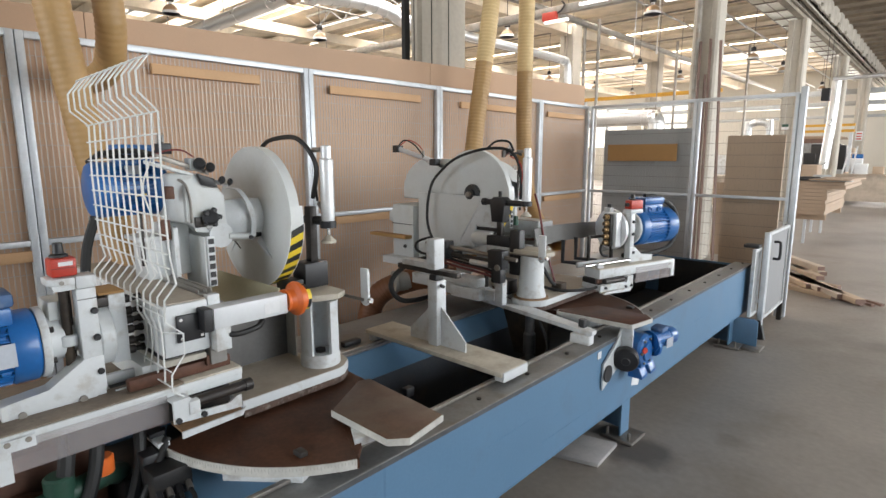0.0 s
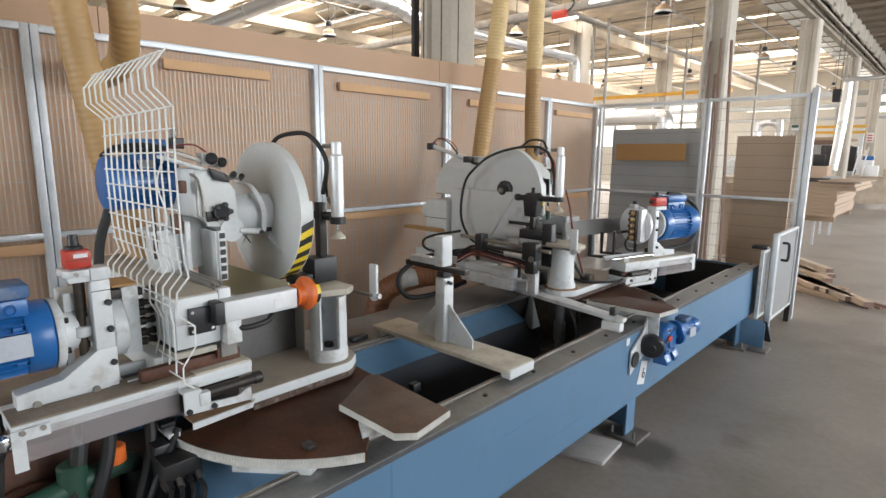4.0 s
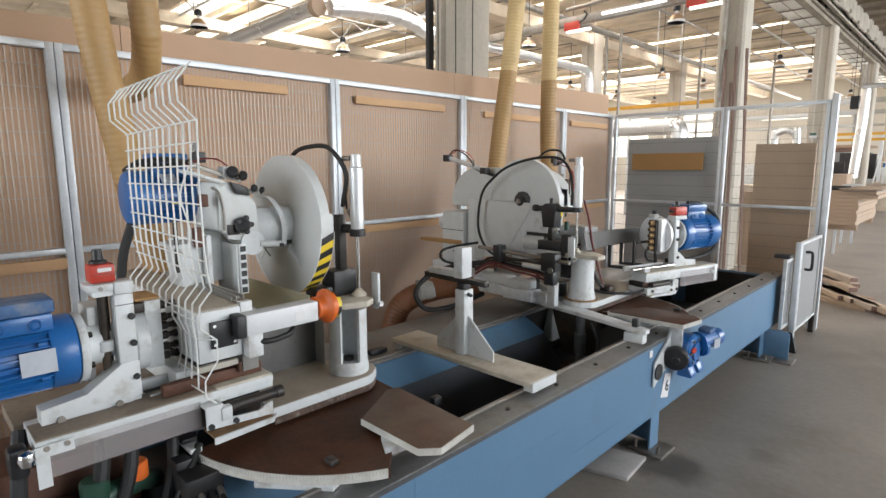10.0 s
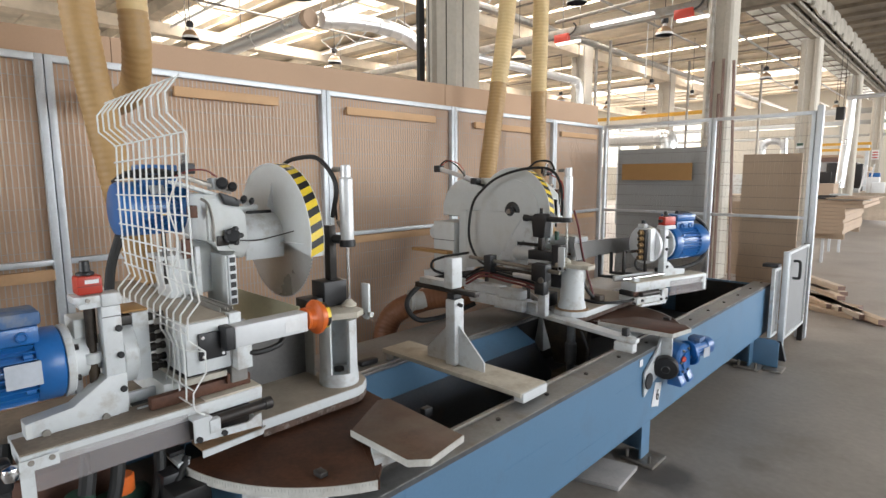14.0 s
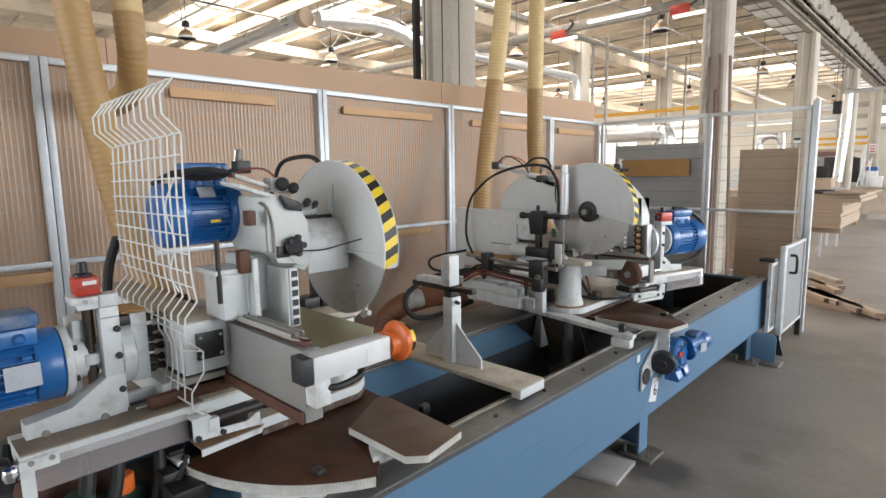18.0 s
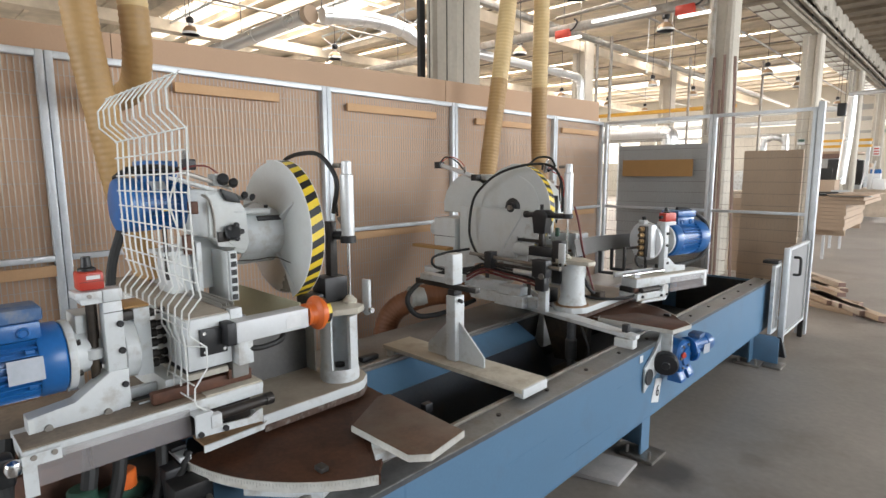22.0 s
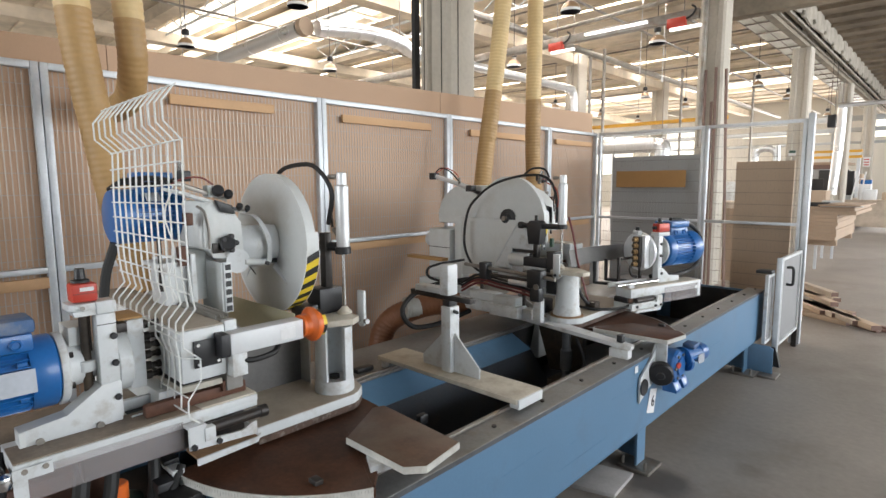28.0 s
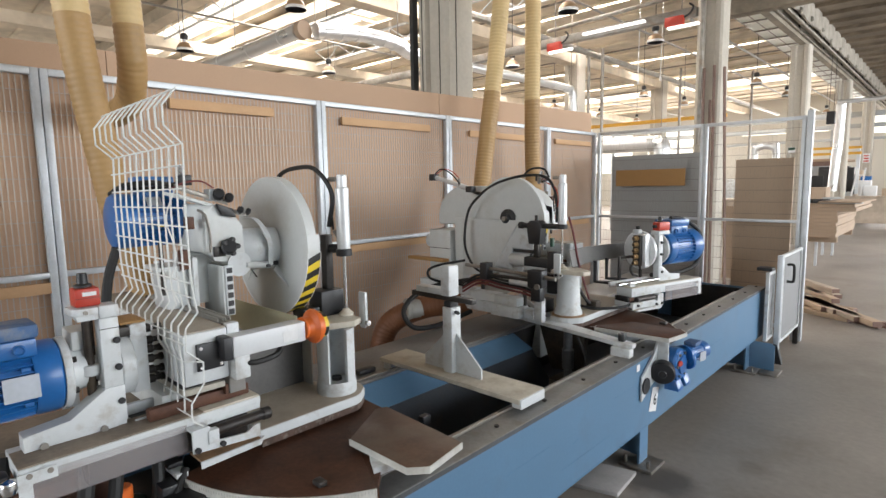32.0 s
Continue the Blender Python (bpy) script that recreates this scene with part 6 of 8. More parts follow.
# ---- what only the right head shows ----
def right_head_extras():
    """Fixed housing round the resting blade, frame bar, drive and hoses of the right head."""
    t = thing("blade_housing", (-2.2, 2.7, 0.72), "pale grey housing round the resting saw blade", "machine housing")
    part("front_plate", prism(B(), [(-2.36, 2.685, 0.90), (-1.99, 2.685, 0.96), (-1.985, 2.685, 1.0), (-1.84, 2.685, 1.245), (-1.74, 2.685, 1.265), (-1.74, 2.685, 1.277), (-2.36, 2.685, 1.277)], (0, 0.006, 0), 0.001), GREY, t)
    part("lower_plate", prism(B(), [(-1.97, 2.69, 0.98), (-1.84, 2.69, 0.98), (-1.84, 2.69, 1.10), (-1.86, 2.69, 1.19), (-1.965, 2.69, 1.02)], (0, 0.006, 0), 0.001), GREY, t)
    part("dark_mouth", box(B(), -1.955, -1.80, 2.684, 2.6895, 1.085, 1.105), OILY, t, "dark blade slot")
    # Added cylinder whose roundness gives the soft grey shading in the plate's opening.
    part("chip_pipe", cyl(B(), (-1.945, 2.655, 1.045), (-1.82, 2.655, 1.045), 0.036, seg=24, bevel=0.004), GREY, t, "pale cylinder added for grey shading in the opening")
    part("brace_plate", prism(B(), [(-2.085, 2.672, 0.985), (-1.95, 2.672, 0.985), (-1.95, 2.672, 1.115), (-1.80, 2.672, 1.115), (-1.80, 2.672, 1.262), (-1.905, 2.672, 1.262)], (0, 0.008, 0), 0.001), WHITE, t, "slanted brace plate")
    part("brace_edge", prism(B(), [(-2.091, 2.668, 0.985), (-2.083, 2.668, 0.985), (-1.903, 2.668, 1.262), (-1.911, 2.668, 1.262)], (0, 0.012, 0)), WHITE, t)
    part("side_column", box(B(), -2.425, -2.362, 2.684, 2.76, 0.80, 1.277, 0.003), GREY, t)
    part("rear_cover", prism(B(), [(-2.45 - 0.22 * math.cos(radians(q)), 2.79, 1.26 + 0.225 * math.sin(radians(q))) for q in range(0, 91, 10)] + [(-2.0 + 0.26 * math.sin(radians(q)), 2.79, 1.22 + 0.26 * math.cos(radians(q))) for q in range(0, 91, 10)] + [(-1.74, 2.79, 1.225), (-2.67, 2.79, 1.225)], (0, 0.10, 0), 0.006), GREY, saw_r, "rounded rear cover")
    part("rear_box", box(B(), -2.64, -2.45, 2.66, 2.88, 0.86, 1.195, 0.006), GREY, saw_r)
    part("box_seam", box(B(), -2.641, -2.449, 2.657, 2.660, 1.07, 1.074), DARKST, saw_r)
    part("side_motor", cyl(B(), (-2.72, 2.74, 1.11), (-2.64, 2.74, 1.11), 0.045, seg=24, bevel=0.008), GREY, saw_r)
    part("foot_plate", box(B(), -2.68, -2.46, 2.60, 2.72, 0.815, 0.858, 0.003), WHITE, saw_r)
    for z in (0.93, 0.99):
        part("bolt", cyl(B(), (-2.52, 2.659, z), (-2.52, 2.650, z), 0.012, seg=10), BLACK, saw_r)
    part("valve_bar", cyl(B(), (-2.62, 2.715, 1.545), (-2.31, 2.715, 1.468), 0.015, seg=16, bevel=0.002), ALU, saw_r, "slanting air cylinder")
    part("valve", box(B(), -2.665, -2.615, 2.69, 2.74, 1.525, 1.57, 0.004), BLACK, saw_r)
    part("valve", box(B(), -2.335, -2.285, 2.69, 2.74, 1.445, 1.485, 0.004), BLACK, saw_r)
    part("fitting", cyl(B(), (-2.40, 2.705, 1.49), (-2.40, 2.705, 1.535), 0.008, seg=10), STEEL, saw_r)
    part("red_tube", tube(B(), smooth_line([(-2.60, 2.70, 1.57), (-2.52, 2.695, 1.60), (-2.44, 2.695, 1.575), (-2.40, 2.70, 1.54)]), 0.003), RED, saw_r)
    part("valve_hose", tube(B(), smooth_line([(-2.62, 2.70, 1.565), (-2.55, 2.69, 1.60), (-2.46, 2.69, 1.57), (-2.38, 2.69, 1.50)]), 0.004), RUBBER, saw_r)
    hose = smooth_line([(-2.10, 2.60, 0.94), (-2.20, 2.60, 0.99), (-2.275, 2.61, 1.12), (-2.255, 2.62, 1.32), (-2.16, 2.62, 1.425), (-2.04, 2.62, 1.495), (-1.86, 2.62, 1.538), (-1.70, 2.62, 1.535), (-1.63, 2.62, 1.47), (-1.61, 2.62, 1.36), (-1.61, 2.62, 1.28)])
    part("air_hose", tube(B(), hose, 0.008), RUBBER, t, "black air hose looping round the housing")
    part("short_hose", tube(B(), smooth_line([(-1.86, 2.66, 1.545), (-1.80, 2.66, 1.58), (-1.72, 2.66, 1.575), (-1.68, 2.65, 1.53)]), 0.006), RUBBER, t)
    part("fitting", cyl(B(), (-1.74, 2.64, 1.50), (-1.72, 2.62, 1.54), 0.012, seg=10), CHROME, t)
    # feed cylinders before the housing
    for x0, x1, z, r, m in ((-2.145, -1.52, 0.996, 0.011, STEEL), (-1.95, -1.62, 0.972, 0.010, DARKST), (-1.815, -1.635, 0.950, 0.0165, ALU)):
        part("feed_rod", cyl(B(), (x0, 2.47, z + (0.02 if m is STEEL else 0)), (x1, 2.47, z - 0.005), r, seg=16), m, t)
    part("rod_block", box(B(), -2.015, -1.963, 2.44, 2.50, 0.944, 1.042, 0.004), BLACK, t)
    part("rod_block", box(B(), -1.682, -1.590, 2.44, 2.50, 0.935, 1.030, 0.006), BLACK, t)
    part("rod_wheel", cyl(B(), (-1.615, 2.439, 0.945), (-1.615, 2.430, 0.945), 0.016, seg=18), STEEL, t)
    part("rod_block", box(B(), -1.668, -1.605, 2.45, 2.50, 0.858, 0.934, 0.008), BLACK, t)
    for dz, m in ((0.0, DARKRED), (0.012, RUBBER), (-0.02, DARKRED), (0.03, RUBBER)):
        part("loose_hose", tube(B(), smooth_line([(-2.20, 2.50, 0.86 + dz), (-2.05, 2.48, 0.93 + dz), (-1.90, 2.50, 0.915 + dz), (-1.72, 2.50, 0.90 + dz), (-1.64, 2.52, 0.86 + dz)]), 0.007), m, t)
    part("stop_rail", prism(B(), [(-2.30, 2.74, 0.715), (-2.03, 2.74, 0.715), (-1.07, 2.455, 0.715), (-1.07, 2.415, 0.715), (-1.15, 2.415, 0.715), (-1.95, 2.58, 0.715), (-2.30, 2.62, 0.715)], (0, 0, 0.02), 0.002), WHITE, t)
    part("rail_end", box(B(), -1.17, -1.075, 2.395, 2.44, 0.672, 0.714, 0.003), WHITE, t)
    part("rust_stain_block", box(B(), -2.03, -1.93, 2.53, 2.60, 0.72, 0.7345, 0.002), RUSTPALE, t, "rust stained plate")
    for x, y, z0, z1 in ((-1.78, 2.56, 0.80, 0.90), (-2.12, 2.60, 0.85, 0.90)):
        part("upright_bolt", cyl(B(), (x, y, z0), (x, y, z1), 0.012, seg=10), DARKST, t)
    part("cross_block", box(B(), -1.80, -1.70, 2.52, 2.58, 0.736, 0.79, 0.003), WHITE, t)
    part("dark_cover", box(B(), -1.74, -1.66, 2.60, 2.68, 0.765, 0.84, 0.004), BLACK, t)
    part("green_block", box(B(), -1.66, -1.64, 2.63, 2.65, 1.14, 1.19, 0.003), DARKGREEN, t, "green plastic block")
    part("red_wire", tube(B(), smooth_line([(-1.62, 2.62, 1.30), (-1.60, 2.62, 1.40), (-1.62, 2.62, 1.47), (-1.68, 2.62, 1.50)]), 0.003), RED, t)
    part("supply_hose", tube(B(), smooth_line([(-1.64, 2.80, 1.30), (-1.62, 2.82, 1.20), (-1.60, 2.84, 1.05), (-1.565, 2.86, 0.90), (-1.53, 2.86, 0.80)]), 0.006), DARKRED, t, "dark red air hose")
    part("hose_socket", box(B(), -1.55, -1.485, 2.85, 2.91, 0.7632, 0.81, 0.006), BROWNOIL, t, "brown hose socket")
    part("black_hose", tube(B(), smooth_line([(-1.60, 2.78, 0.98), (-1.575, 2.80, 0.90), (-1.54, 2.82, 0.83), (-1.52, 2.84, 0.80)]), 0.010), RUBBER, t)
    part("rail_clamp", box(B(), -1.15, -1.12, 2.43, 2.46, 0.736, 0.775, 0.003), BLACK, t)
    for x, y, w in ((-2.25, 2.60, 0.10), (-2.05, 2.55, 0.12), (-1.86, 2.52, 0.10)):
        part("slide_block", box(B(), x - w, x + w, y - 0.05, y + 0.05, 0.7365, 0.80, 0.004), WHITE, t, "dusty slide block")
        part("slide_cap", box(B(), x - w * 0.8, x + w * 0.8, y - 0.04, y + 0.04, 0.802, 0.85, 0.004), WHITE, t)
    part("block_post", box(B(), -1.67, -1.62, 2.49, 2.53, 0.735, 0.868, 0.003), WHITE, t)
    # under the frame, inside the bed
    part("sub_frame", prism(B(), [(-1.80, 2.72, 0.70), (-1.48, 2.72, 0.70), (-1.50, 2.72, 0.42), (-1.70, 2.72, 0.40)], (0, 0.05, 0), 0.004), BROWNOIL, t, "dark brown oily frame under the head")
    part("pivot_shaft", lathe(B(), (-1.52, 2.60, 0.42), (0, 0, 1), [(0.0, 0), (0.022, 0.0), (0.022, 0.05), (0.032, 0.055), (0.032, 0.16), (0.024, 0.17), (0.024, 0.28), (0.0, 0.28)], 20), EDGESTEEL, t)
    part("pivot_box", box(B(), -1.60, -1.44, 2.53, 2.67, 0.284, 0.42, 0.006), BROWNOIL, t)
    part("under_hose", tube(B(), smooth_line([(-1.46, 2.60, 0.66), (-1.40, 2.58, 0.56), (-1.40, 2.57, 0.46), (-1.44, 2.57, 0.38)]), 0.008), RUBBER, t)
    # curved dark sheet that guides the chips
    bm = B()
    rows = []
    for i in range(13):
        f = i / 12
        x, y = -1.60 - 0.05 * math.sin(math.pi * f), 2.74 + 0.84 * f
        rows.append([(x, y, 1.115 - 0.03 * f), (x + 0.02, y, 1.02 - 0.03 * f), (x + 0.017, y, 1.02 - 0.03 * f), (x - 0.003, y, 1.115 - 0.03 * f)])
    vs = [[bm.verts.new(p) for p in r] for r in rows]
    for p, q in zip(vs, vs[1:]):
        for k in range(4):
            bm.faces.new((p[k], p[(k + 1) % 4], q[(k + 1) % 4], q[k]))
    bm.faces.new(vs[0]), bm.faces.new(vs[-1])
    part("chip_sheet", bm, DARKSHEET, t, "dark curved steel chip sheet")
    for y in (3.05, 3.20):
        part("sheet_leg", tube(B(), [(-1.60, y, 1.02), (-1.60, y, 0.89), (-1.52, y + 0.12, 0.87)], 0.012, 6), BLACK, t)
    part("cable", tube(B(), smooth_line([(-1.66, 2.80, 0.80), (-1.50, 2.84, 0.775), (-1.38, 2.98, 0.775), (-1.36, 3.10, 0.80)]), 0.008), RUBBER, t)
    # drive on the bed's front
    g = thing("gear_motor", (-1.05, 2.940, 0.40), "small bright blue gear motor with a black hand wheel", "gear motor")
    part("mount_bracket", prism(B(), [(-1.096, 2.575, 0.40), (-1.096, 2.68, 0.455), (-1.096, 2.86, 0.50), (-1.096, 2.86, 0.69), (-1.096, 2.77, 0.68), (-1.096, 2.70, 0.60), (-1.096, 2.575, 0.53)], (0.010, 0, 0), 0.002), WHITE, g)
    part("bracket_arm", box(B(), -1.085, -1.03, 2.755, 2.765, 0.52, 0.69, 0.002), WHITE, g)
    part("cover_disc", cyl(B(), (-1.0855, 2.615, 0.475), (-1.078, 2.615, 0.475), 0.042, seg=24, bevel=0.002), BLACK, g, "black round cover disc")
    part("red_button", cyl(B(), (-0.993, 2.815, 0.560), (-0.985, 2.812, 0.560), 0.016, seg=14, bevel=0.002), RED, g)
    part("white_label", box(B(), -1.0965, -1.0955, 2.53, 2.565, 0.565, 0.60), LABEL, g)
    c = part("gear_case", lathe(B(), (-1.075, 2.855, 0.545), (1, 0, 0), [(0.0, 0), (0.078, 0.0), (0.084, 0.008), (0.084, 0.062), (0.074, 0.074), (0.050, 0.078), (0.046, 0.088), (0.0, 0.088)], 32), MOTOR, g)
    part("case_block", box(B(), -1.07, -0.998, 2.80, 2.945, 0.462, 0.615, 0.014), MOTOR, c)
    for a in range(6):
        q = Vector((-0.998, 2.855 + 0.064 * math.cos(a * 1.047), 0.545 + 0.064 * math.sin(a * 1.047)))
        part("case_bolt", cyl(B(), q, q + Vector((0.009, 0, 0)), 0.007, seg=6), STEEL, c)
    part("output_ring", lathe(B(), (-1.0, 2.938, 0.548), (0.45, 1, 0), [(0.050, 0), (0.050, 0.014), (0.034, 0.018), (0.030, 0.008), (0.0, 0.008)], 28), MOTOR, c)
    part("shaft_seal", lathe(B(), (-0.996, 2.946, 0.548), (0.45, 1, 0), [(0.034, 0.006), (0.034, 0.013), (0.0, 0.013)], 24), RUSTPALE, c, "pale round shaft seal")
    for y in (2.79, 2.895):
        part("case_foot", prism(B(), [(-1.06, y, 0.415), (-0.985, y, 0.415), (-0.985, y, 0.432), (-1.005, y, 0.47), (-1.06, y, 0.47)], (0, 0.07, 0), 0.004), MOTOR, g)
    m = part("motor", lathe(B(), (-1.015, 2.925, 0.572), (0.22, 1, 0.02), [(0.0, 0), (0.056, 0), (0.056, 0.012), (0.043, 0.018), (0.043, 0.13), (0.047, 0.135), (0.046, 0.185), (0.038, 0.198), (0.0, 0.20)], 26), MOTOR, g)
    for k in range(14):
        q = radians(k * 360 / 14)
        d = Vector((0.22, 1, 0.02)).normalized()
        n = Vector((1, -0.22, 0)).normalized() * math.cos(q) + Vector((0, 0, 1)) * math.sin(q)
        p0 = Vector((-1.015, 2.925, 0.572)) + d * 0.024 + n * 0.045
        part("fin", cyl(B(), p0, p0 + d * 0.10, 0.003, seg=5), MOTOR, m)
    part("terminal_box", box(B(), -1.03, -0.965, 2.965, 3.045, 0.614, 0.640, 0.007), MOTORLID, m)
    part("rating_plate", prism(B(), [(-0.951, 2.99, 0.535), (-0.940, 3.045, 0.535), (-0.940, 3.045, 0.585), (-0.951, 2.99, 0.585)], (0.002, 0, 0)), PLATE, m)
    part("hand_wheel", lathe(B(), (-1.075, 2.795, 0.545), (0.42, -1, -0.22), [(0.018, 0), (0.018, 0.05), (0.046, 0.052), (0.059, 0.058), (0.062, 0.066), (0.062, 0.096), (0.056, 0.104), (0.022, 0.108), (0.018, 0.112), (0.0, 0.112)], 32), BLACK, g, "black hand wheel")
    return t, g


house_b, gear_r = right_head_extras()
# number tag on the bed's front
tag = thing("number_tag", (-1.098, 2.72, 0.30), "white paper tag with a printed number 6", "tag")
part("paper", prism(B(), [(-1.0985, 2.695, 0.31), (-1.0985, 2.785, 0.285), (-1.0975, 2.815, 0.41), (-1.0975, 2.735, 0.43)], (0.001, 0, 0)), LABEL, tag)
fc = bpy.data.curves.new("numeral", "FONT")
fc.body, fc.size, fc.extrude = "6", 0.085, 0.0005
num = new("numeral", fc)
num.parent = tag
num.location = (0.0035, 0.022, 0.028)
num.rotation_euler = (radians(90), 0, radians(90))
fc.materials.append(BLACK)

# ---- dust ducts ----
def duct(pts, r, label, mat=DUCT, pitch=0.026, name="dust_hose"):
    """A ribbed flexible hose through pts."""
    line = smooth_line(pts, 24)
    dist, out = 0.0, [line[0]]
    step = pitch / 4
    for a, b in zip(line, line[1:]):
        L = (b - a).length
        while dist + step <= L:
            dist += step
            out.append(a.lerp(b, dist / L))
        dist -= L
    t = thing(name, out[-1], label, "hose", "dust hoses")
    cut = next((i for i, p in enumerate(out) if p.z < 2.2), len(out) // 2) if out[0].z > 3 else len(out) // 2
    side = None
    rings = []
    bm = B()
    for i, p in enumerate(out):
        d = (out[min(i + 1, len(out) - 1)] - out[max(i - 1, 0)]).normalized()
        if side is None:
            side = frame_of(d)[1]
        side = (side - d * side.dot(d)).normalized()
        up = d.cross(side)
        rr = r * (1.0 if i % 4 in (0, 1) else 0.968)
        rings.append([p + (side * math.cos(2 * math.pi * k / 22) + up * math.sin(2 * math.pi * k / 22)) * rr for k in range(22)])
    bm.free()
    # Yellow hoses switch to the shade-darkened copy below the fence top.
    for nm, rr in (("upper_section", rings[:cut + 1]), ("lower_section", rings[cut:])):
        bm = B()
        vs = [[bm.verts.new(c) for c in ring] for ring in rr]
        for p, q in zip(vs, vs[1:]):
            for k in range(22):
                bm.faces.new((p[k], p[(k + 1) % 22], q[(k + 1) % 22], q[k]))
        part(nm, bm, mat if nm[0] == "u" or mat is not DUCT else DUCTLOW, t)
    return t


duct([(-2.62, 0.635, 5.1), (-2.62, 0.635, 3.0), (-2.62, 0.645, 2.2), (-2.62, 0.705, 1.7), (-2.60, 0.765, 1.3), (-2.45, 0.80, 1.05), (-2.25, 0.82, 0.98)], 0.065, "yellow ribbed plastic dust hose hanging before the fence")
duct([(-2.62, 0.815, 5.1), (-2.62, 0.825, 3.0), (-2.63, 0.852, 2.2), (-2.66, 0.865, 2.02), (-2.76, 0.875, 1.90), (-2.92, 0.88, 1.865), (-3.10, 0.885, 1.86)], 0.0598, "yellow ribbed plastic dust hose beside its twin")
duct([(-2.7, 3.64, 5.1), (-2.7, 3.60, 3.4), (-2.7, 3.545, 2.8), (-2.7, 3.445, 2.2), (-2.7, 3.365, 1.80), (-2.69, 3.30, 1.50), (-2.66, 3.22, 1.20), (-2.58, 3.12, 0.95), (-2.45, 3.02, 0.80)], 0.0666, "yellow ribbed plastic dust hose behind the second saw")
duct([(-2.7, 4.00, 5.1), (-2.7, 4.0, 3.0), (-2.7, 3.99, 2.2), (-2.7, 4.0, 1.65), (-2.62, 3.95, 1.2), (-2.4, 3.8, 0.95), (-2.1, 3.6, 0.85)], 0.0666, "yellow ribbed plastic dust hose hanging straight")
duct([(-2.25, 2.62, 0.74), (-2.45, 2.45, 0.72), (-2.62, 2.30, 0.63), (-2.65, 2.22, 0.50), (-2.60, 2.20, 0.35), (-2.6, 2.3, 0.08)], 0.075, "short bent orange dust hose behind the bed", ORDUCT)

# ---- hoses at the right head's back ----
lp = thing("hose_loop", (-2.3, 2.28, 0.63), "thick black hydraulic hose in a loose loop", "hose")
part("hose", tube(B(), smooth_line([(-2.2, 2.62, 0.90), (-2.3, 2.42, 0.885), (-2.32, 2.25, 0.86), (-2.32, 2.13, 0.80), (-2.30, 2.10, 0.735), (-2.28, 2.16, 0.665), (-2.27, 2.30, 0.645), (-2.25, 2.45, 0.66), (-2.2, 2.58, 0.70)], 10), 0.015, 10), RUBBER, lp)
part("hose", tube(B(), smooth_line([(-2.25, 2.58, 1.02), (-2.33, 2.42, 1.0), (-2.36, 2.36, 0.97), (-2.32, 2.36, 0.92), (-2.2, 2.5, 0.88)], 8), 0.008, 8), RUBBER, lp)
solid("suction_hood", lathe(B(), (-2.42, 2.52, 0.71), (-0.5, -1, 0), [(0.05, 0), (0.062, 0.02), (0.062, 0.20), (0.070, 0.21), (0.070, 0.23), (0.0, 0.23)], 28), GREYDUSTY, "grey round suction pipe end behind the bed", "pipe")
part("wooden_shelf", box(B(), -2.80, -2.46, 2.60, 2.659, 0.985, 1.005, 0.002), STRIPDK, saw_r, "small orange-brown board")
solid("proximity_sensor", box(B(), -1.985, -1.945, 1.49, 1.585, BT, BT + 0.024, 0.006), BLACK, "black limit switch on the rear rail", "switch")
solid("bed_sensor", box(B(), -1.43, -1.40, 1.36, 1.40, 0.60, 0.635, 0.004), BLACK, "small black switch block inside the bed", "switch")

# ---- hoses under the left head ----
for k, (pts, r) in enumerate((
        ([(-1.50, 0.40, 0.82), (-1.47, 0.38, 0.70), (-1.46, 0.33, 0.55), (-1.52, 0.28, 0.30), (-1.62, 0.22, 0.02)], 0.018),
        ([(-1.52, 0.34, 0.82), (-1.48, 0.31, 0.68), (-1.48, 0.26, 0.50), (-1.56, 0.18, 0.25), (-1.7, 0.10, 0.02)], 0.020),
        ([(-1.50, 0.50, 0.78), (-1.46, 0.48, 0.66), (-1.44, 0.43, 0.52), (-1.50, 0.38, 0.30), (-1.55, 0.36, 0.02)], 0.016),
        ([(-1.55, 0.17, 0.86), (-1.50, 0.15, 0.74), (-1.50, 0.14, 0.60), (-1.55, 0.16, 0.4), (-1.6, 0.2, 0.02)], 0.018),
        ([(-1.44, 0.55, 0.72), (-1.40, 0.50, 0.66), (-1.38, 0.45, 0.58), (-1.42, 0.42, 0.40), (-1.46, 0.45, 0.02)], 0.011),
        ([(-1.90, 0.53, 1.32), (-1.92, 0.50, 1.2), (-1.93, 0.49, 1.0), (-1.92, 0.52, 0.80), (-1.9, 0.55, 0.60)], 0.0145))):
    pts = [(x - 0.09, y, z) for x, y, z in pts] if k < 5 else pts
    solid("cable_hose", tube(B(), smooth_line(pts, 8), r, 10), RUBBER, "black rubber hose hanging under the boring unit" if k < 5 else "black motor cable behind the wire guard", "hose", group="black hoses")
vb = thing("valve_block", (-1.46, 0.52, 0.60), "oily black valve block with fittings under the table", "valve")
part("block", box(B(), -1.50, -1.42, 0.47, 0.57, 0.60, 0.68, 0.006), OILY, vb)
for k in range(4):
    part("fitting", cyl(B(), (-1.42, 0.48 + 0.025 * k, 0.63), (-1.39, 0.475 + 0.025 * k, 0.625), 0.009, seg=8), STEEL if k % 2 else BLACK, vb)
for k in range(4):
    part("thin_hose", tube(B(), smooth_line([(-1.39, 0.475 + 0.025 * k, 0.625), (-1.34, 0.45 + 0.03 * k, 0.62), (-1.33, 0.42 + 0.03 * k, 0.56), (-1.37, 0.40 + 0.03 * k, 0.48)], 6), 0.006), RUBBER, vb)
part("bracket", box(B(), -1.60, -1.515, 0.520, 0.552, 0.702, 0.716, 0.002), WHITE, vb)
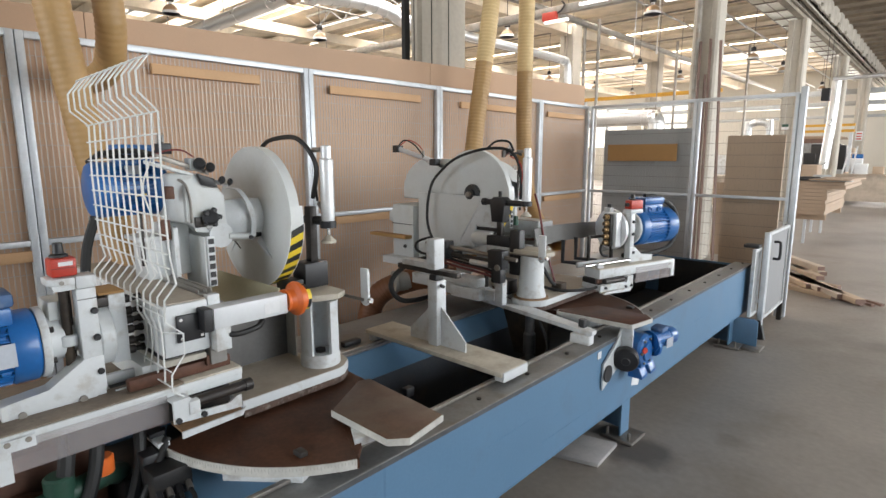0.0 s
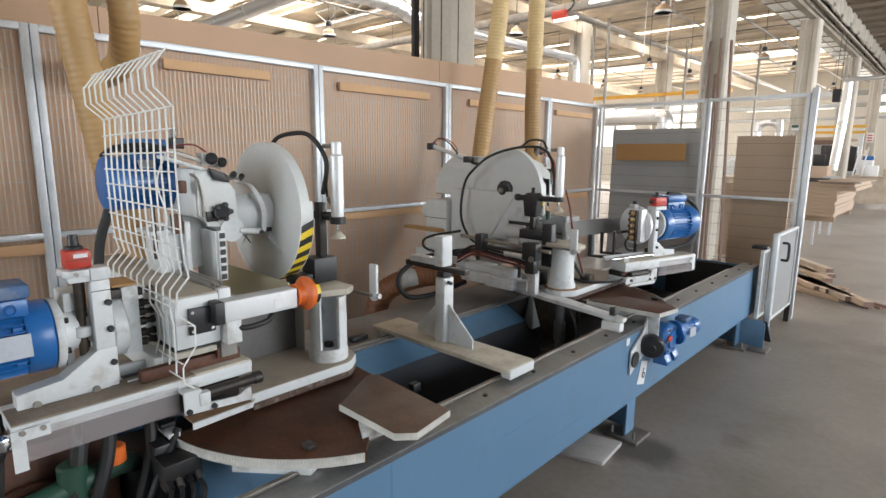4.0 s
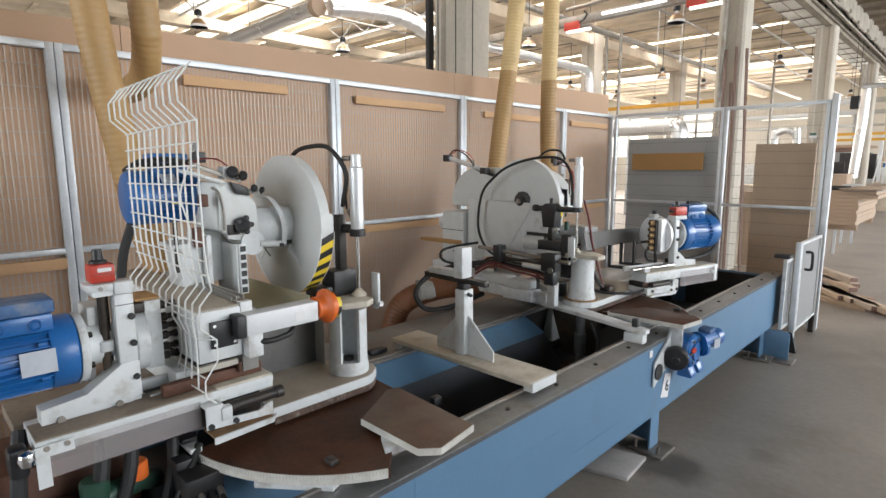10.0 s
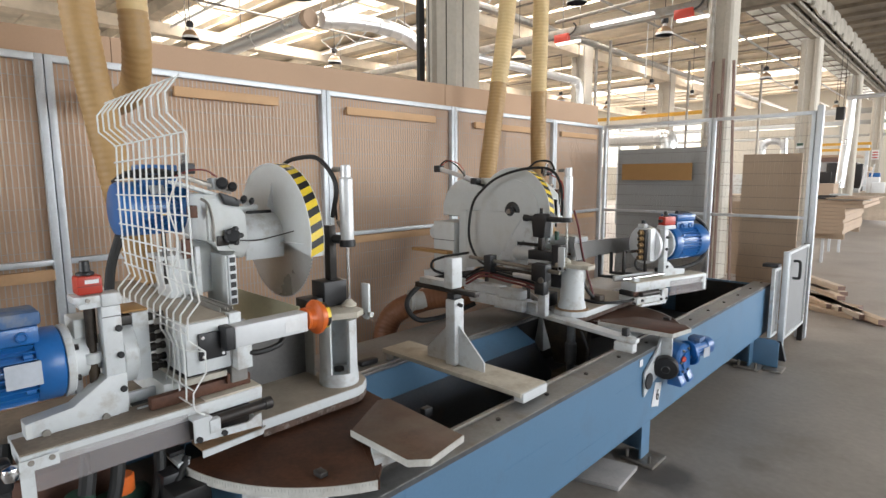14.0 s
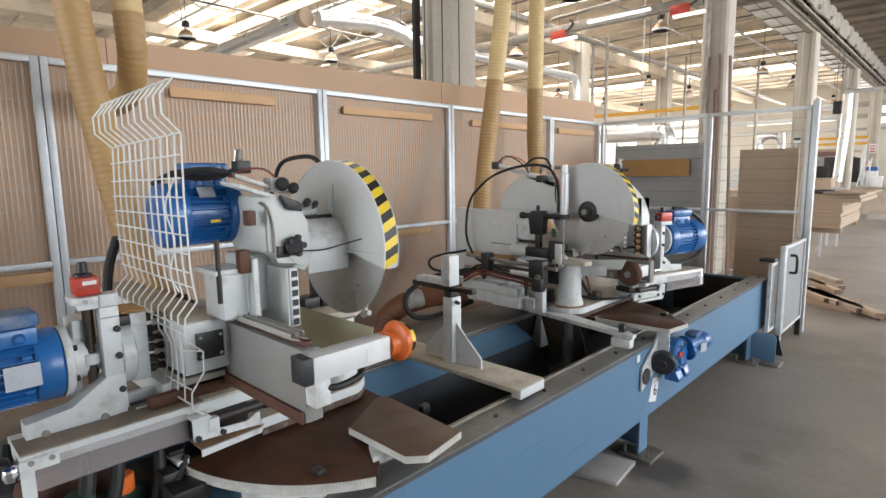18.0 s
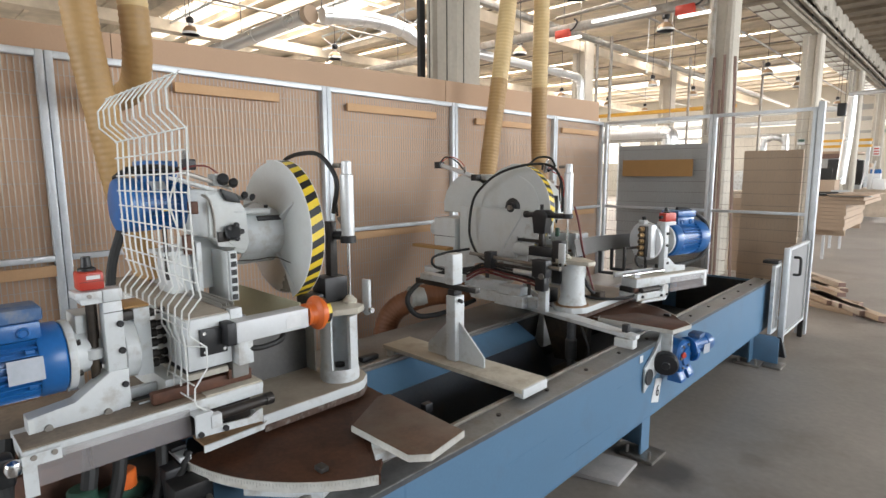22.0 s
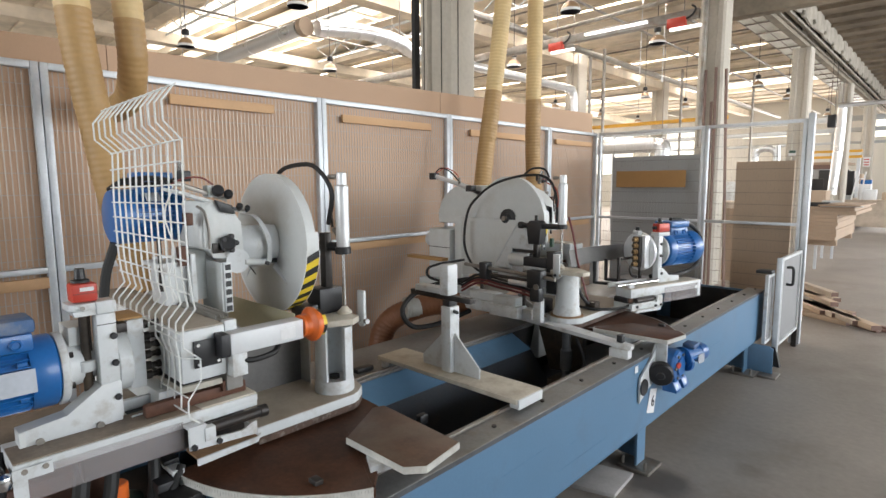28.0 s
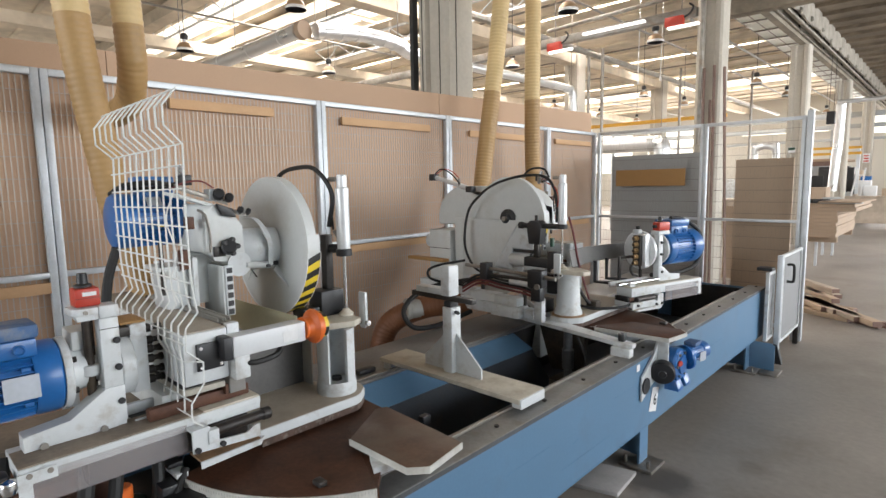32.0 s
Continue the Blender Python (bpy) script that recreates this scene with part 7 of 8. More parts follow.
part("bracket_pad", box(B(), -1.60, -1.56, 0.515, 0.556, 0.7165, 0.73, 0.002), BLACK, vb)
part("plug", box(B(), -1.56, -1.50, 0.475, 0.519, 0.60, 0.70, 0.006), BLACK, vb)
bl = thing("swivel_joint", (-1.47, 0.19, 0.72), "black swivel joint with a steel ball fitting beside the rail", "fitting")
part("body", box(B(), -1.57, -1.515, 0.130, 0.168, 0.79, 0.862, 0.01), BLACK, bl)
part("ball", lathe(B(), (-1.50, 0.162, 0.822), (0, 0, 1), [(0.0, 0), (0.016, 0.006), (0.02, 0.02), (0.016, 0.034), (0.0, 0.04)], 16), CHROME, bl)
bx2 = thing("old_gearbox", (-1.62, 0.25, 0.0), "rust-red gearbox with green fittings under the boring unit", "gearbox")
part("case", box(B(), -1.95, -1.68, -0.12, 0.44, 0.0, 0.74, 0.03), RUST, bx2)
part("cover", cyl(B(), (-1.68, 0.22, 0.52), (-1.64, 0.22, 0.52), 0.12, seg=28, bevel=0.012), RUST, bx2)
for a in range(6):
    part("cover_bolt", cyl(B(), (-1.64, 0.22 + 0.095 * math.cos(a * 1.047), 0.52 + 0.095 * math.sin(a * 1.047)), (-1.63, 0.22 + 0.095 * math.cos(a * 1.047), 0.52 + 0.095 * math.sin(a * 1.047)), 0.010, seg=6), DARKST, bx2)
part("green_pipe", tube(B(), smooth_line([(-1.66, 0.06, 0.58), (-1.60, 0.12, 0.60), (-1.58, 0.26, 0.63), (-1.60, 0.40, 0.64), (-1.66, 0.46, 0.60)]), 0.03, 12), DARKGREEN, bx2, "dark green pipe")
part("green_valve", cyl(B(), (-1.58, 0.30, 0.58), (-1.58, 0.30, 0.70), 0.035, seg=16, bevel=0.006), DARKGREEN, bx2, "dark green valve")
part("red_cap", cyl(B(), (-1.58, 0.40, 0.66), (-1.58, 0.40, 0.71), 0.028, seg=16, bevel=0.004), ORANGE, bx2, "orange cap")
solid("head_pedestal", box(B(), -1.95, -1.60, 0.45, 1.0, 0.0, 0.60, 0.01), OILY, "dark steel pedestal under the first mitre head", "pedestal")
solid("pedestal_base", box(B(), -1.98, -1.35, -0.15, 0.46, 0.0, 0.10, 0.006), GREEN, "green painted steel base plate under the hoses", "base plate")
solid("chip_tray", box(B(), -1.85, -1.45, -0.10, 0.44, 0.101, 0.16, 0.004), RUST, "rusty brown chip tray on the base plate", "tray")

# ---- by the bed's far end ----
gt = thing("mesh_gate", (-1.0, 5.2, 0.0), "small white framed mesh gate with a black handle", "gate")


def mesh_leaf(x, y0, y1, z0, z1):
    bm = B()
    for a, b, c, d in ((y0, y0 + 0.022, z0, z1), (y1 - 0.022, y1, z0, z1), (y0 + 0.022, y1 - 0.022, z0, z0 + 0.022), (y0 + 0.022, y1 - 0.022, z1 - 0.022, z1)):
        box(bm, x - 0.012, x + 0.012, a, b, c, d)
    fr = part("leaf_frame", bm, WHITE, gt)
    part("leaf_sheet", box(B(), x - 0.004, x - 0.001, y0 + 0.02, y1 - 0.02, z0 + 0.02, z1 - 0.02), PERF, fr, "grey perforated infill")


mesh_leaf(-1.00, 5.02, 5.72, 0.17, 0.89)
mesh_leaf(-1.05, 4.80, 5.0, 0.22, 0.77)
part("handle", tube(B(), smooth_line([(-0.988, 5.15, 0.80), (-0.95, 5.15, 0.80), (-0.94, 5.15, 0.77), (-0.94, 5.15, 0.68), (-0.95, 5.15, 0.66), (-0.988, 5.15, 0.66)], 4), 0.011), BLACK, gt)
part("latch", box(B(), -1.14, -1.03, 4.84, 4.95, 0.775, 0.80, 0.003), BLACK, gt)
part("gate_post", box(B(), -1.03, -0.99, 4.99, 5.02, 0.02, 0.89, 0.003), GALV, gt)
part("gate_post", box(B(), -1.03, -0.99, 5.72, 5.75, 0.0, 0.89, 0.003), DARKST, gt)
part("floor_foot", prism(B(), [(-1.06, 4.98, 0.0), (-0.96, 4.98, 0.0), (-1.0, 4.98, 0.16), (-1.03, 4.98, 0.16)], (0, 0.05, 0)), BLACK, gt)
solid("floor_slab", prism(B(), [(-1.36, 2.26, 0), (-1.09, 2.34, 0), (-1.11, 2.59, 0), (-1.40, 2.52, 0)], (0, 0, 0.022), 0.003), SLAB, "pale stone slab lying on the floor", "slab")

rng = random.Random(7)
pile = [(-1.02, 7.10, 0.62, 62, 0.0, 0.09, 1), (-1.30, 7.42, 0.75, 66, 0.0, 0.09, 1), (-1.02, 7.55, 0.55, 70, 0.0, 0.085, 2)]
pile += [(-1.30 + 0.115 * k, 7.55 - 0.115 * k, 1.15 - 0.08 * (k % 2), 34 + 3 * (k % 3), 0.056, 0.10, (1, 0, 1, 0, 1)[k]) for k in range(5)]
pile += [(-1.42, 8.02, 1.05, 38, 0.110, 0.085, 0), (-1.24, 8.02, 1.0, 36, 0.110, 0.095, 0), (-1.12, 7.62, 0.7, 33, 0.110, 0.09, 1)]
pile += [(-1.26, 8.04, 0.95, 37, 0.164, 0.085, 0)]
for x, y, L, a, z, w, m in pile:
    ob = solid("timber", box(B(), -w / 2, w / 2, -L / 2, L / 2, 0, 0.053, 0.003), (WOOD, TANBD, BROWNBD)[m], "sawn timber offcut in a loose pile on the floor", "timber", group="timber pile")
    ob.matrix_world = pose(x, y, z, 0, 0, a)
    part("dark_end", box(B(), -w / 2 + 0.003, w / 2 - 0.003, -L / 2 - 0.0025, -L / 2 - 0.0005, 0.003, 0.05), DULLWOOD, ob, "dark end face", origin=(0, 0, 0)).location = (0, 0, 0)
for x, y, L, a in ((-0.86, 7.22, 1.15, 52), (-0.80, 7.28, 1.15, 54), (-0.92, 7.16, 1.1, 51)):
    ob = solid("wood_batten", box(B(), -0.02, 0.02, -L / 2, L / 2, 0, 0.025), DULLWOOD, "thin reddish batten lying on the floor", "batten", group="floor battens")
    ob.matrix_world = pose(x, y, 0, 0, 0, a)
for k, (x0, x1, z1) in enumerate(((-2.60, -2.71, 3.04), (-2.44, -2.58, 3.06), (-2.24, -2.45, 3.02), (-2.50, -2.62, 2.6))):
    solid("leaning_profile", tube(B(), [(x0, 7.9, 0.0), ((x0 + x1) / 2, 8.06, z1 / 2), (x1, 8.22, z1)], 0.019, 4), DULLWOOD, "long red-brown wooden profile leaning on the column", "profile", group="leaning profiles")

# ---- far benches ----
for k in range(9):
    solid("board_sheet", box(B(), -1.95 + 0.02 * rng.random(), (-1.45 if k < 7 else -1.22) + 0.03 * rng.random(), 10.9, 13.0 + 0.1 * rng.random(), 0.52 + 0.062 * k, 0.578 + 0.062 * k), BROWNBD, "brown board sheet in a stack", "board", group="board stack")
tr = thing("trestle", (-1.7, 11.9, 0), "low wooden trestle under the board stack", "trestle")
for y in (11.1, 12.8):
    part("beam", box(B(), -1.95, -1.45, y, y + 0.1, 0.42, 0.519), BROWNBD, tr)
    for x in (-1.9, -1.74):
        part("leg", box(B(), x - 0.02, x + 0.02, y + 0.03, y + 0.07, 0, 0.419), GALV, tr)


def bench(x, y, w, d, h, label):
    t = thing("workbench", (x, y, 0), label, "workbench", "far workbenches")
    part("top", box(B(), x - w / 2, x + w / 2, y - d / 2, y + d / 2, h - 0.05, h, 0.004), WOOD, t)
    part("front_panel", box(B(), x - w / 2 + 0.05, x + w / 2 - 0.05, y - d / 2 + 0.04, y - d / 2 + 0.07, 0.12, h - 0.052), WOOD, t)
    for a in (-1, 1):
        part("side_panel", box(B(), x + a * (w / 2 - 0.08), x + a * (w / 2 - 0.05), y - d / 2 + 0.1, y + d / 2 - 0.05, 0.0, h - 0.052), WOOD, t)
    return t


bench(-0.9, 21.3, 3.9, 1.2, 0.93, "long pale wooden workbench at the far side")
bench(-3.9, 22.0, 3.0, 1.2, 0.95, "pale wooden workbench among the columns")
bench(-5.6, 17.0, 2.6, 1.0, 0.95, "low wooden workbench in the far bay")
for x0, x1, y0, y1, z0, z1, m, label in (
        (-2.15, -1.84, 20.85, 21.15, 0.931, 1.24, LABEL, "white carton standing on the workbench"),
        (-2.33, -2.02, 21.25, 21.55, 0.931, 1.40, LABEL, "stack of white parcels on the workbench"),
        (-2.29, -2.02, 21.27, 21.50, 1.401, 1.53, MOTOR, "blue plastic crate on the white parcels"),
        (-1.72, -1.45, 20.95, 21.25, 0.931, 1.16, TANBD, "brown carton standing on the workbench"),
        (-2.66, -2.45, 20.80, 21.00, 0.931, 1.06, GREYBD, "low grey tool tray on the workbench"),
        (-2.80, -2.52, 21.80, 22.20, 0.951, 1.82, BLACK, "dark upright machine standing on the bench")):
    solid("bench_box", box(B(), x0, x1, y0, y1, z0, z1, 0.012), m, label, "box", group="things on the benches")
sc = thing("screen", (-3.45, 21.6, 0.95), "black flat screen on a short stand", "screen")
part("panel", box(B(), -3.62, -3.29, 21.58, 21.62, 1.14, 1.57, 0.006), BLACK, sc)
part("stand", cyl(B(), (-3.455, 21.61, 0.962), (-3.455, 21.61, 1.14), 0.022, seg=10), BLACK, sc)
part("foot", box(B(), -3.55, -3.36, 21.52, 21.70, 0.951, 0.962, 0.003), BLACK, sc)
ex = thing("exit_sign", (-2.82, 14.41, 2.06), "small green and white sign on the concrete column", "sign")
part("plate", box(B(), -2.89, -2.75, 14.398, 14.412, 2.06, 2.19, 0.002), LABEL, ex)
part("green_field", box(B(), -2.885, -2.755, 14.3945, 14.3978, 2.125, 2.185), DARKGREEN, ex)
for x, y, a, w, h, m in ((-1.86, 11.15, 12, 0.10, 0.035, BLACK), (-1.72, 11.30, -20, 0.13, 0.03, DARKST), (-1.60, 11.2, 30, 0.09, 0.04, BLACK), (-1.82, 11.7, 5, 0.16, 0.05, BLACK), (-1.62, 12.0, -8, 0.15, 0.03, LABEL), (-1.75, 12.45, 18, 0.14, 0.06, GREYBD)):
    ob = solid("stack_tool", box(B(), -w, w, -w * 0.45, w * 0.45, 0, h, h * 0.3), m, "small flat tool lying on the board stack", "tool", group="stack tools")
    ob.matrix_world = pose(x, y, 1.078, 0, 0, a)
for k, (x, y, z, a) in enumerate(((-1.45, 11.6, 1.0785, 4), (-1.38, 11.5, 1.097, -3))):
    ob = solid("loose_sheet", box(B(), -0.28, 0.28, -0.7, 0.7, 0, 0.017, 0.002), BROWNBD if k else GREYBD, "thin loose sheet lying askew on the board stack", "board", group="loose sheets")
    ob.matrix_world = pose(x, y, z, 0, 0, a)
for z, h in ((3.42, 0.16), (3.84, 0.20), (2.95, 0.10)):
    solid("wall_beam", box(B(), -17.0, 3.0, 27.0, 27.2, z, z + h, 0.004), GREYBD, "long grey steel beam across the far bay", "beam", group="far beams")
for x in (-16.0, -9.0, -4.0, 2.0):
    solid("beam_post", box(B(), x, x + 0.16, 27.205, 27.36, 0.0, 4.04, 0.004), GREYBD, "grey steel post behind the far beams", "post", group="far beam posts")
mz = thing("mezzanine", (-3.0, 24.6, 0), "brown boarded mezzanine deck on slim posts", "mezzanine")
part("deck", box(B(), -4.8, -3.1, 24.3, 26.9, 2.10, 2.19, 0.004), BROWNBD, mz)
part("front_board", box(B(), -4.8, -3.1, 24.26, 24.298, 1.93, 2.09, 0.003), DULLWOOD, mz)
for x in (-4.75, -3.25):
    part("post", box(B(), x, x + 0.09, 24.32, 24.41, 0.0, 2.099), GALV, mz)
wl = thing("step_ladder", (-2.40, 20.75, 0.93), "small white folding ladder leaning on the workbench", "ladder")
for o in (0.0, 0.22):
    part("rail", prism(B(), [(-2.45 + o, 20.74, 0.931), (-2.41 + o, 20.74, 0.931), (-2.29 + o * 0.8, 20.86, 1.78), (-2.33 + o * 0.8, 20.86, 1.78)], (0, 0.03, 0)), LABEL, wl)
for k in range(3):
    f = 0.25 + 0.24 * k
    part("rung", box(B(), -2.42 + 0.12 * f, -2.225 + 0.085 * f, 20.745 + 0.12 * f, 20.765 + 0.12 * f, 0.93 + 0.85 * f, 0.955 + 0.85 * f), LABEL, wl)
cs = thing("column_sign", (-2.73, 26.6, 2.06), "small white sign with red bars on the far column", "sign")
part("plate", box(B(), -2.84, -2.62, 26.598, 26.612, 2.04, 2.40, 0.002), LABEL, cs)
for z in (2.09, 2.19, 2.29):
    part("bar", box(B(), -2.81, -2.65, 26.594, 26.5975, z, z + 0.045), RED, cs)
for x, y, h, w, m in ((-3.4, 24.5, 1.9, 0.9, BLACK), (-2.9, 25.2, 1.75, 0.5, TANBD), (-0.6, 26.0, 2.0, 1.0, BLACK), (0.9, 25.0, 1.8, 1.0, MOTOR), (-5.2, 20.0, 1.5, 1.2, WHITE), (-6.6, 18.2, 1.4, 1.4, GREY), (-4.3, 26.0, 2.1, 1.3, WHITE), (2.6, 24.0, 1.9, 1.2, GREYBD), (-3.0, 17.6, 1.25, 0.9, BROWNBD)):
    t = thing("machine_cabinet", (x, y, 0), "tall workshop machine cabinet in the far hall", "cabinet", "far cabinets")
    part("body", box(B(), x - w / 2, x + w / 2, y - 0.35, y + 0.35, 0.05, h, 0.02), m, t)
    part("plinth", box(B(), x - w / 2 + 0.03, x + w / 2 - 0.03, y - 0.32, y + 0.32, 0, 0.049), BLACK, t)
    part("door", box(B(), x - w / 2 + 0.05, x + w / 2 - 0.05, y - 0.37, y - 0.351, 0.2, h - 0.1, 0.005), m, t)
    part("handle", box(B(), x + w / 4, x + w / 4 + 0.03, y - 0.39, y - 0.371, h * 0.5, h * 0.5 + 0.15), BLACK, t)
solid("low_panel", box(B(), -2.6, -1.85, 9.0, 9.05, 0.0, 1.1), BROWNBD, "brown panel stored behind the column", "board")

# ---- overhead ----
def pendant(x, y, z, r=0.135):
    t = thing("pendant_lamp", (x, y, z), "bell shaped glass pendant lamp hanging on a wire", "lamp", "pendant lamps")
    top = roofz + 0.205 if any(a < y < b for a, b in BANDS) else roofz + 0.01
    part("wire", cyl(B(), (x, y, z + 0.27), (x, y, top), 0.006, seg=6), BLACK, t)
    part("cap", lathe(B(), (x, y, z + 0.175), (0, 0, 1), [(0.035, 0), (0.055, 0.012), (0.058, 0.07), (0.045, 0.095), (0.02, 0.105), (0.0, 0.105)], 16), BLACK, t)
    part("socket", cyl(B(), (x, y, z + 0.13), (x, y, z + 0.176), 0.030, seg=14), LABEL, t)
    part("shade", lathe(B(), (x, y, z + 0.035), (0, 0, 1), [(r * 0.93, 0), (r * 0.84, 0.035), (r * 0.62, 0.075), (r * 0.30, 0.10), (r * 0.20, 0.104), (r * 0.28, 0.094), (r * 0.58, 0.070), (r * 0.80, 0.033), (r * 0.90, 0.0)], 24), SHADE, t, "smoky glass shade")
    part("diffuser", lathe(B(), (x, y, z + 0.012), (0, 0, 1), [(r * 0.92, 0.006), (r * 0.5, 0.0), (0.0, -0.004), (0.0, 0.0), (r * 0.92, 0.012)], 24), LABEL, t, "white glass diffuser disc")
    part("rim", lathe(B(), (x, y, z), (0, 0, 1), [(r, 0), (r * 0.94, 0.036), (r * 0.91, 0.036), (r * 0.96, 0.0)], 24), LABEL, t, "white glass rim")
    return t


for x, y, z in ((-9.25, 3.82, 3.7), (-9.19, 6.55, 3.7), (-9.1, 14.61, 3.7), (-9.12, 17.54, 3.7), (-6.24, 14.38, 3.7), (-6.18, 17.09, 3.7), (-9.0, 20.18, 3.7), (-3.66, 14.66, 3.7), (-3.6, 17.41, 3.7), (-3.55, 23.03, 3.7), (-6.25, 3.99, 3.71), (-3.9, 6.59, 3.71), (-6.44, 8.84, 3.71), (-3.75, 9.03, 3.71)):
    pendant(x, y, z)

bb = thing("busbar_trunking", (-5.5, 8.35, 3.86), "long galvanised busbar trunking with red tap boxes", "trunking")
part("channel", box(B(), -12.0, -2.88, 8.31, 8.43, 3.80, 3.93, 0.004), STEEL, bb)
for k in range(5):
    x = -11.5 + 2.1 * k
    part("hanger", cyl(B(), (x, 8.37, 3.95), (x, 8.37, roofz - 0.02), 0.008, seg=6), STEEL, bb)
for x in (-5.26, -3.27):
    b = part("tap_box", box(B(), x - 0.02, x + 0.24, 8.22, 8.309, 3.70, 3.83, 0.01), RED, bb, "red tap box")
    part("tap_cable", tube(B(), smooth_line([(x + 0.24, 8.27, 3.80), (x + 0.32, 8.27, 3.84), (x + 0.36, 8.28, 3.92), (x + 0.30, 8.30, 3.98)]), 0.014), RUBBER, b)
    part("tube_lamp", box(B(), x + 0.02, x + 0.45, 8.23, 8.29, 3.66, 3.695, 0.004), TUBE, bb, "short lit lamp tube")
# The glow here stands for a white reflection along the long lamp.
part("long_lamp", box(B(), -4.62, -3.6, 8.25, 8.30, 3.85, 3.885, 0.004), TUBE, bb, "long white lamp, its reflection set as glow")
solid("ceiling_beam_pipe", tube(B(), [(-6.6, 6.0, 4.5), (-6.5, 30.0, 4.5)], 0.07, 10), STEEL, "long galvanised pipe under the roof", "pipe")
for a, b in (((-4.9, 6.0, 4.5), (-4.9, 30.0, 4.5)), ((-6.8, 3.0, 4.6), (-6.8, 30.0, 4.6)), ((-10.5, 2.0, 4.7), (-10.5, 30.0, 4.7)), ((-3.4, 9.0, 4.1), (-3.4, 30.0, 4.1))):
    solid("conduit", tube(B(), [a, b], 0.022, 6), STEEL, "thin steel conduit running under the roof", "conduit", group="conduits")
for y in (10.5, 15.5, 19.0, 23.0):
    solid("conduit", tube(B(), [(-16.0, y, 5.255), (-3.0, y, 5.255)], 0.022, 6), STEEL, "thin steel conduit running under the roof", "conduit", group="conduits")


def spiral(pts, r, label):
    t = thing("spiral_duct", pts[0], label, "duct", "spiral ducts")
    if pts[0][2] > 2.0:
        for f in (0, len(pts) // 2):
            c = Vector(pts[f])
            part("hanger", cyl(B(), (c.x, c.y, c.z + r * 0.9), (c.x, c.y, roofz + 0.01), 0.008, seg=6), STEEL, t)
    part("pipe", tube(B(), smooth_line(pts, 6), r, 20), SILVER, t)
    for p, q in zip(pts, pts[1:]):
        d = (Vector(q) - Vector(p))
        for f in (0.25, 0.75):
            c = Vector(p) + d * f
            part("seam_ring", cyl(B(), c - d.normalized() * 0.02, c + d.normalized() * 0.02, r + 0.008, seg=20), SILVER, t)
    return t


spiral([(-10.6, 4.3, 3.55), (-8.9, 4.5, 3.66), (-7.3, 4.68, 3.78)], 0.112, "bright zinc spiral duct under the roof")
part("end_cap", cyl(B(), (-7.25, 4.69, 3.78), (-7.15, 4.70, 3.785), 0.132, seg=24), BROWNBD, thing("duct_cap", (-7.2, 4.69, 3.65), "brown round end cap of a spiral duct", "cap"))
spiral([(-7.1, 4.85, 3.78), (-7.03, 5.4, 3.84), (-7.0, 5.96, 3.86), (-7.0, 6.4, 3.82), (-7.0, 6.75, 3.72), (-7.0, 7.6, 3.73)], 0.115, "bright bent zinc spiral duct")
spiral([(-7.0, 7.5, 3.73), (-7.0, 9.5, 3.73), (-7.0, 11.7, 3.73), (-7.0, 12.0, 3.68), (-7.0, 12.08, 3.5), (-7.0, 12.1, 3.0), (-7.0, 12.1, 2.2)], 0.085, "zinc spiral duct bending down")
spiral([(-8.0, 14.0, 2.45), (-6.0, 14.0, 2.45), (-5.6, 14.0, 2.4), (-5.55, 14.0, 2.1)], 0.20, "large silver pipe in the far bay")
spiral([(-3.24, 14.95, 0.0), (-3.24, 14.95, 2.12), (-3.30, 14.95, 2.24), (-3.42, 14.95, 2.28), (-3.55, 14.95, 2.28), (-3.66, 14.95, 2.22), (-3.70, 14.95, 2.1), (-3.70, 14.95, 0.0)], 0.075, "silver pipe bent in an arch over the boards")
spiral([(-2.72, 20.0, 3.65), (-2.74, 20.0, 2.6), (-2.82, 20.0, 1.1)], 0.125, "silver pipe standing beside a far column")
spiral([(-2.8, 19.85, 3.68), (-1.2, 19.85, 3.70), (0.6, 19.85, 3.72)], 0.06, "thin silver pipe across the far bay")
for z in (3.20,):
    solid("crane_rail", box(B(), -12, -4.8, 16.4, 16.52, z, z + 0.10), PIPEYEL, "yellow painted crane rail beam", "rail", group="crane rails")
for z in (2.30, 2.50):
    solid("crane_rail", box(B(), -4.5, -2.6, 24.0, 24.12, z, z + 0.09), PIPEYEL, "yellow painted crane rail beam", "rail", group="crane rails")
for x in (-9.0, -5.2):
    solid("rail_post", box(B(), x, x + 0.10, 16.515, 16.62, 0, 3.2), GALV, "slim steel post carrying the crane rail", "post", group="rail posts")
for x in (-4.4, -2.75):
    solid("rail_post", box(B(), x, x + 0.10, 24.119, 24.22, 0, 2.6), GALV, "slim steel post carrying the crane rail", "post", group="rail posts")
for x, y in ((-6.6, 12.1), (-6.35, 12.3), (-5.9, 16.0), (-4.6, 18.0)):
    solid("steel_post", cyl(B(), (x, y, 0), (x, y, 4.6), 0.035, seg=12), STEEL, "slim vertical steel pipe in the far bay", "pipe", group="steel posts")
for x in (-5.35, -4.85):
    wc = thing("hanging_cable", (x, 12.0, 3.62), "white cable hanging from the roof with a plug", "cable", "hanging cables")
    part("cable", cyl(B(), (x, 12.0, 3.70), (x + 0.02, 12.0, roofz + 0.01), 0.011, seg=8), LABEL, wc)
    part("plug", cyl(B(), (x, 12.0, 3.62), (x, 12.0, 3.70), 0.022, seg=10, bevel=0.004), LABEL, wc)
hb = thing("cross_beam", (-6.2, 14.0, 2.9), "grey steel cross beam on slim posts in the far bay", "beam")
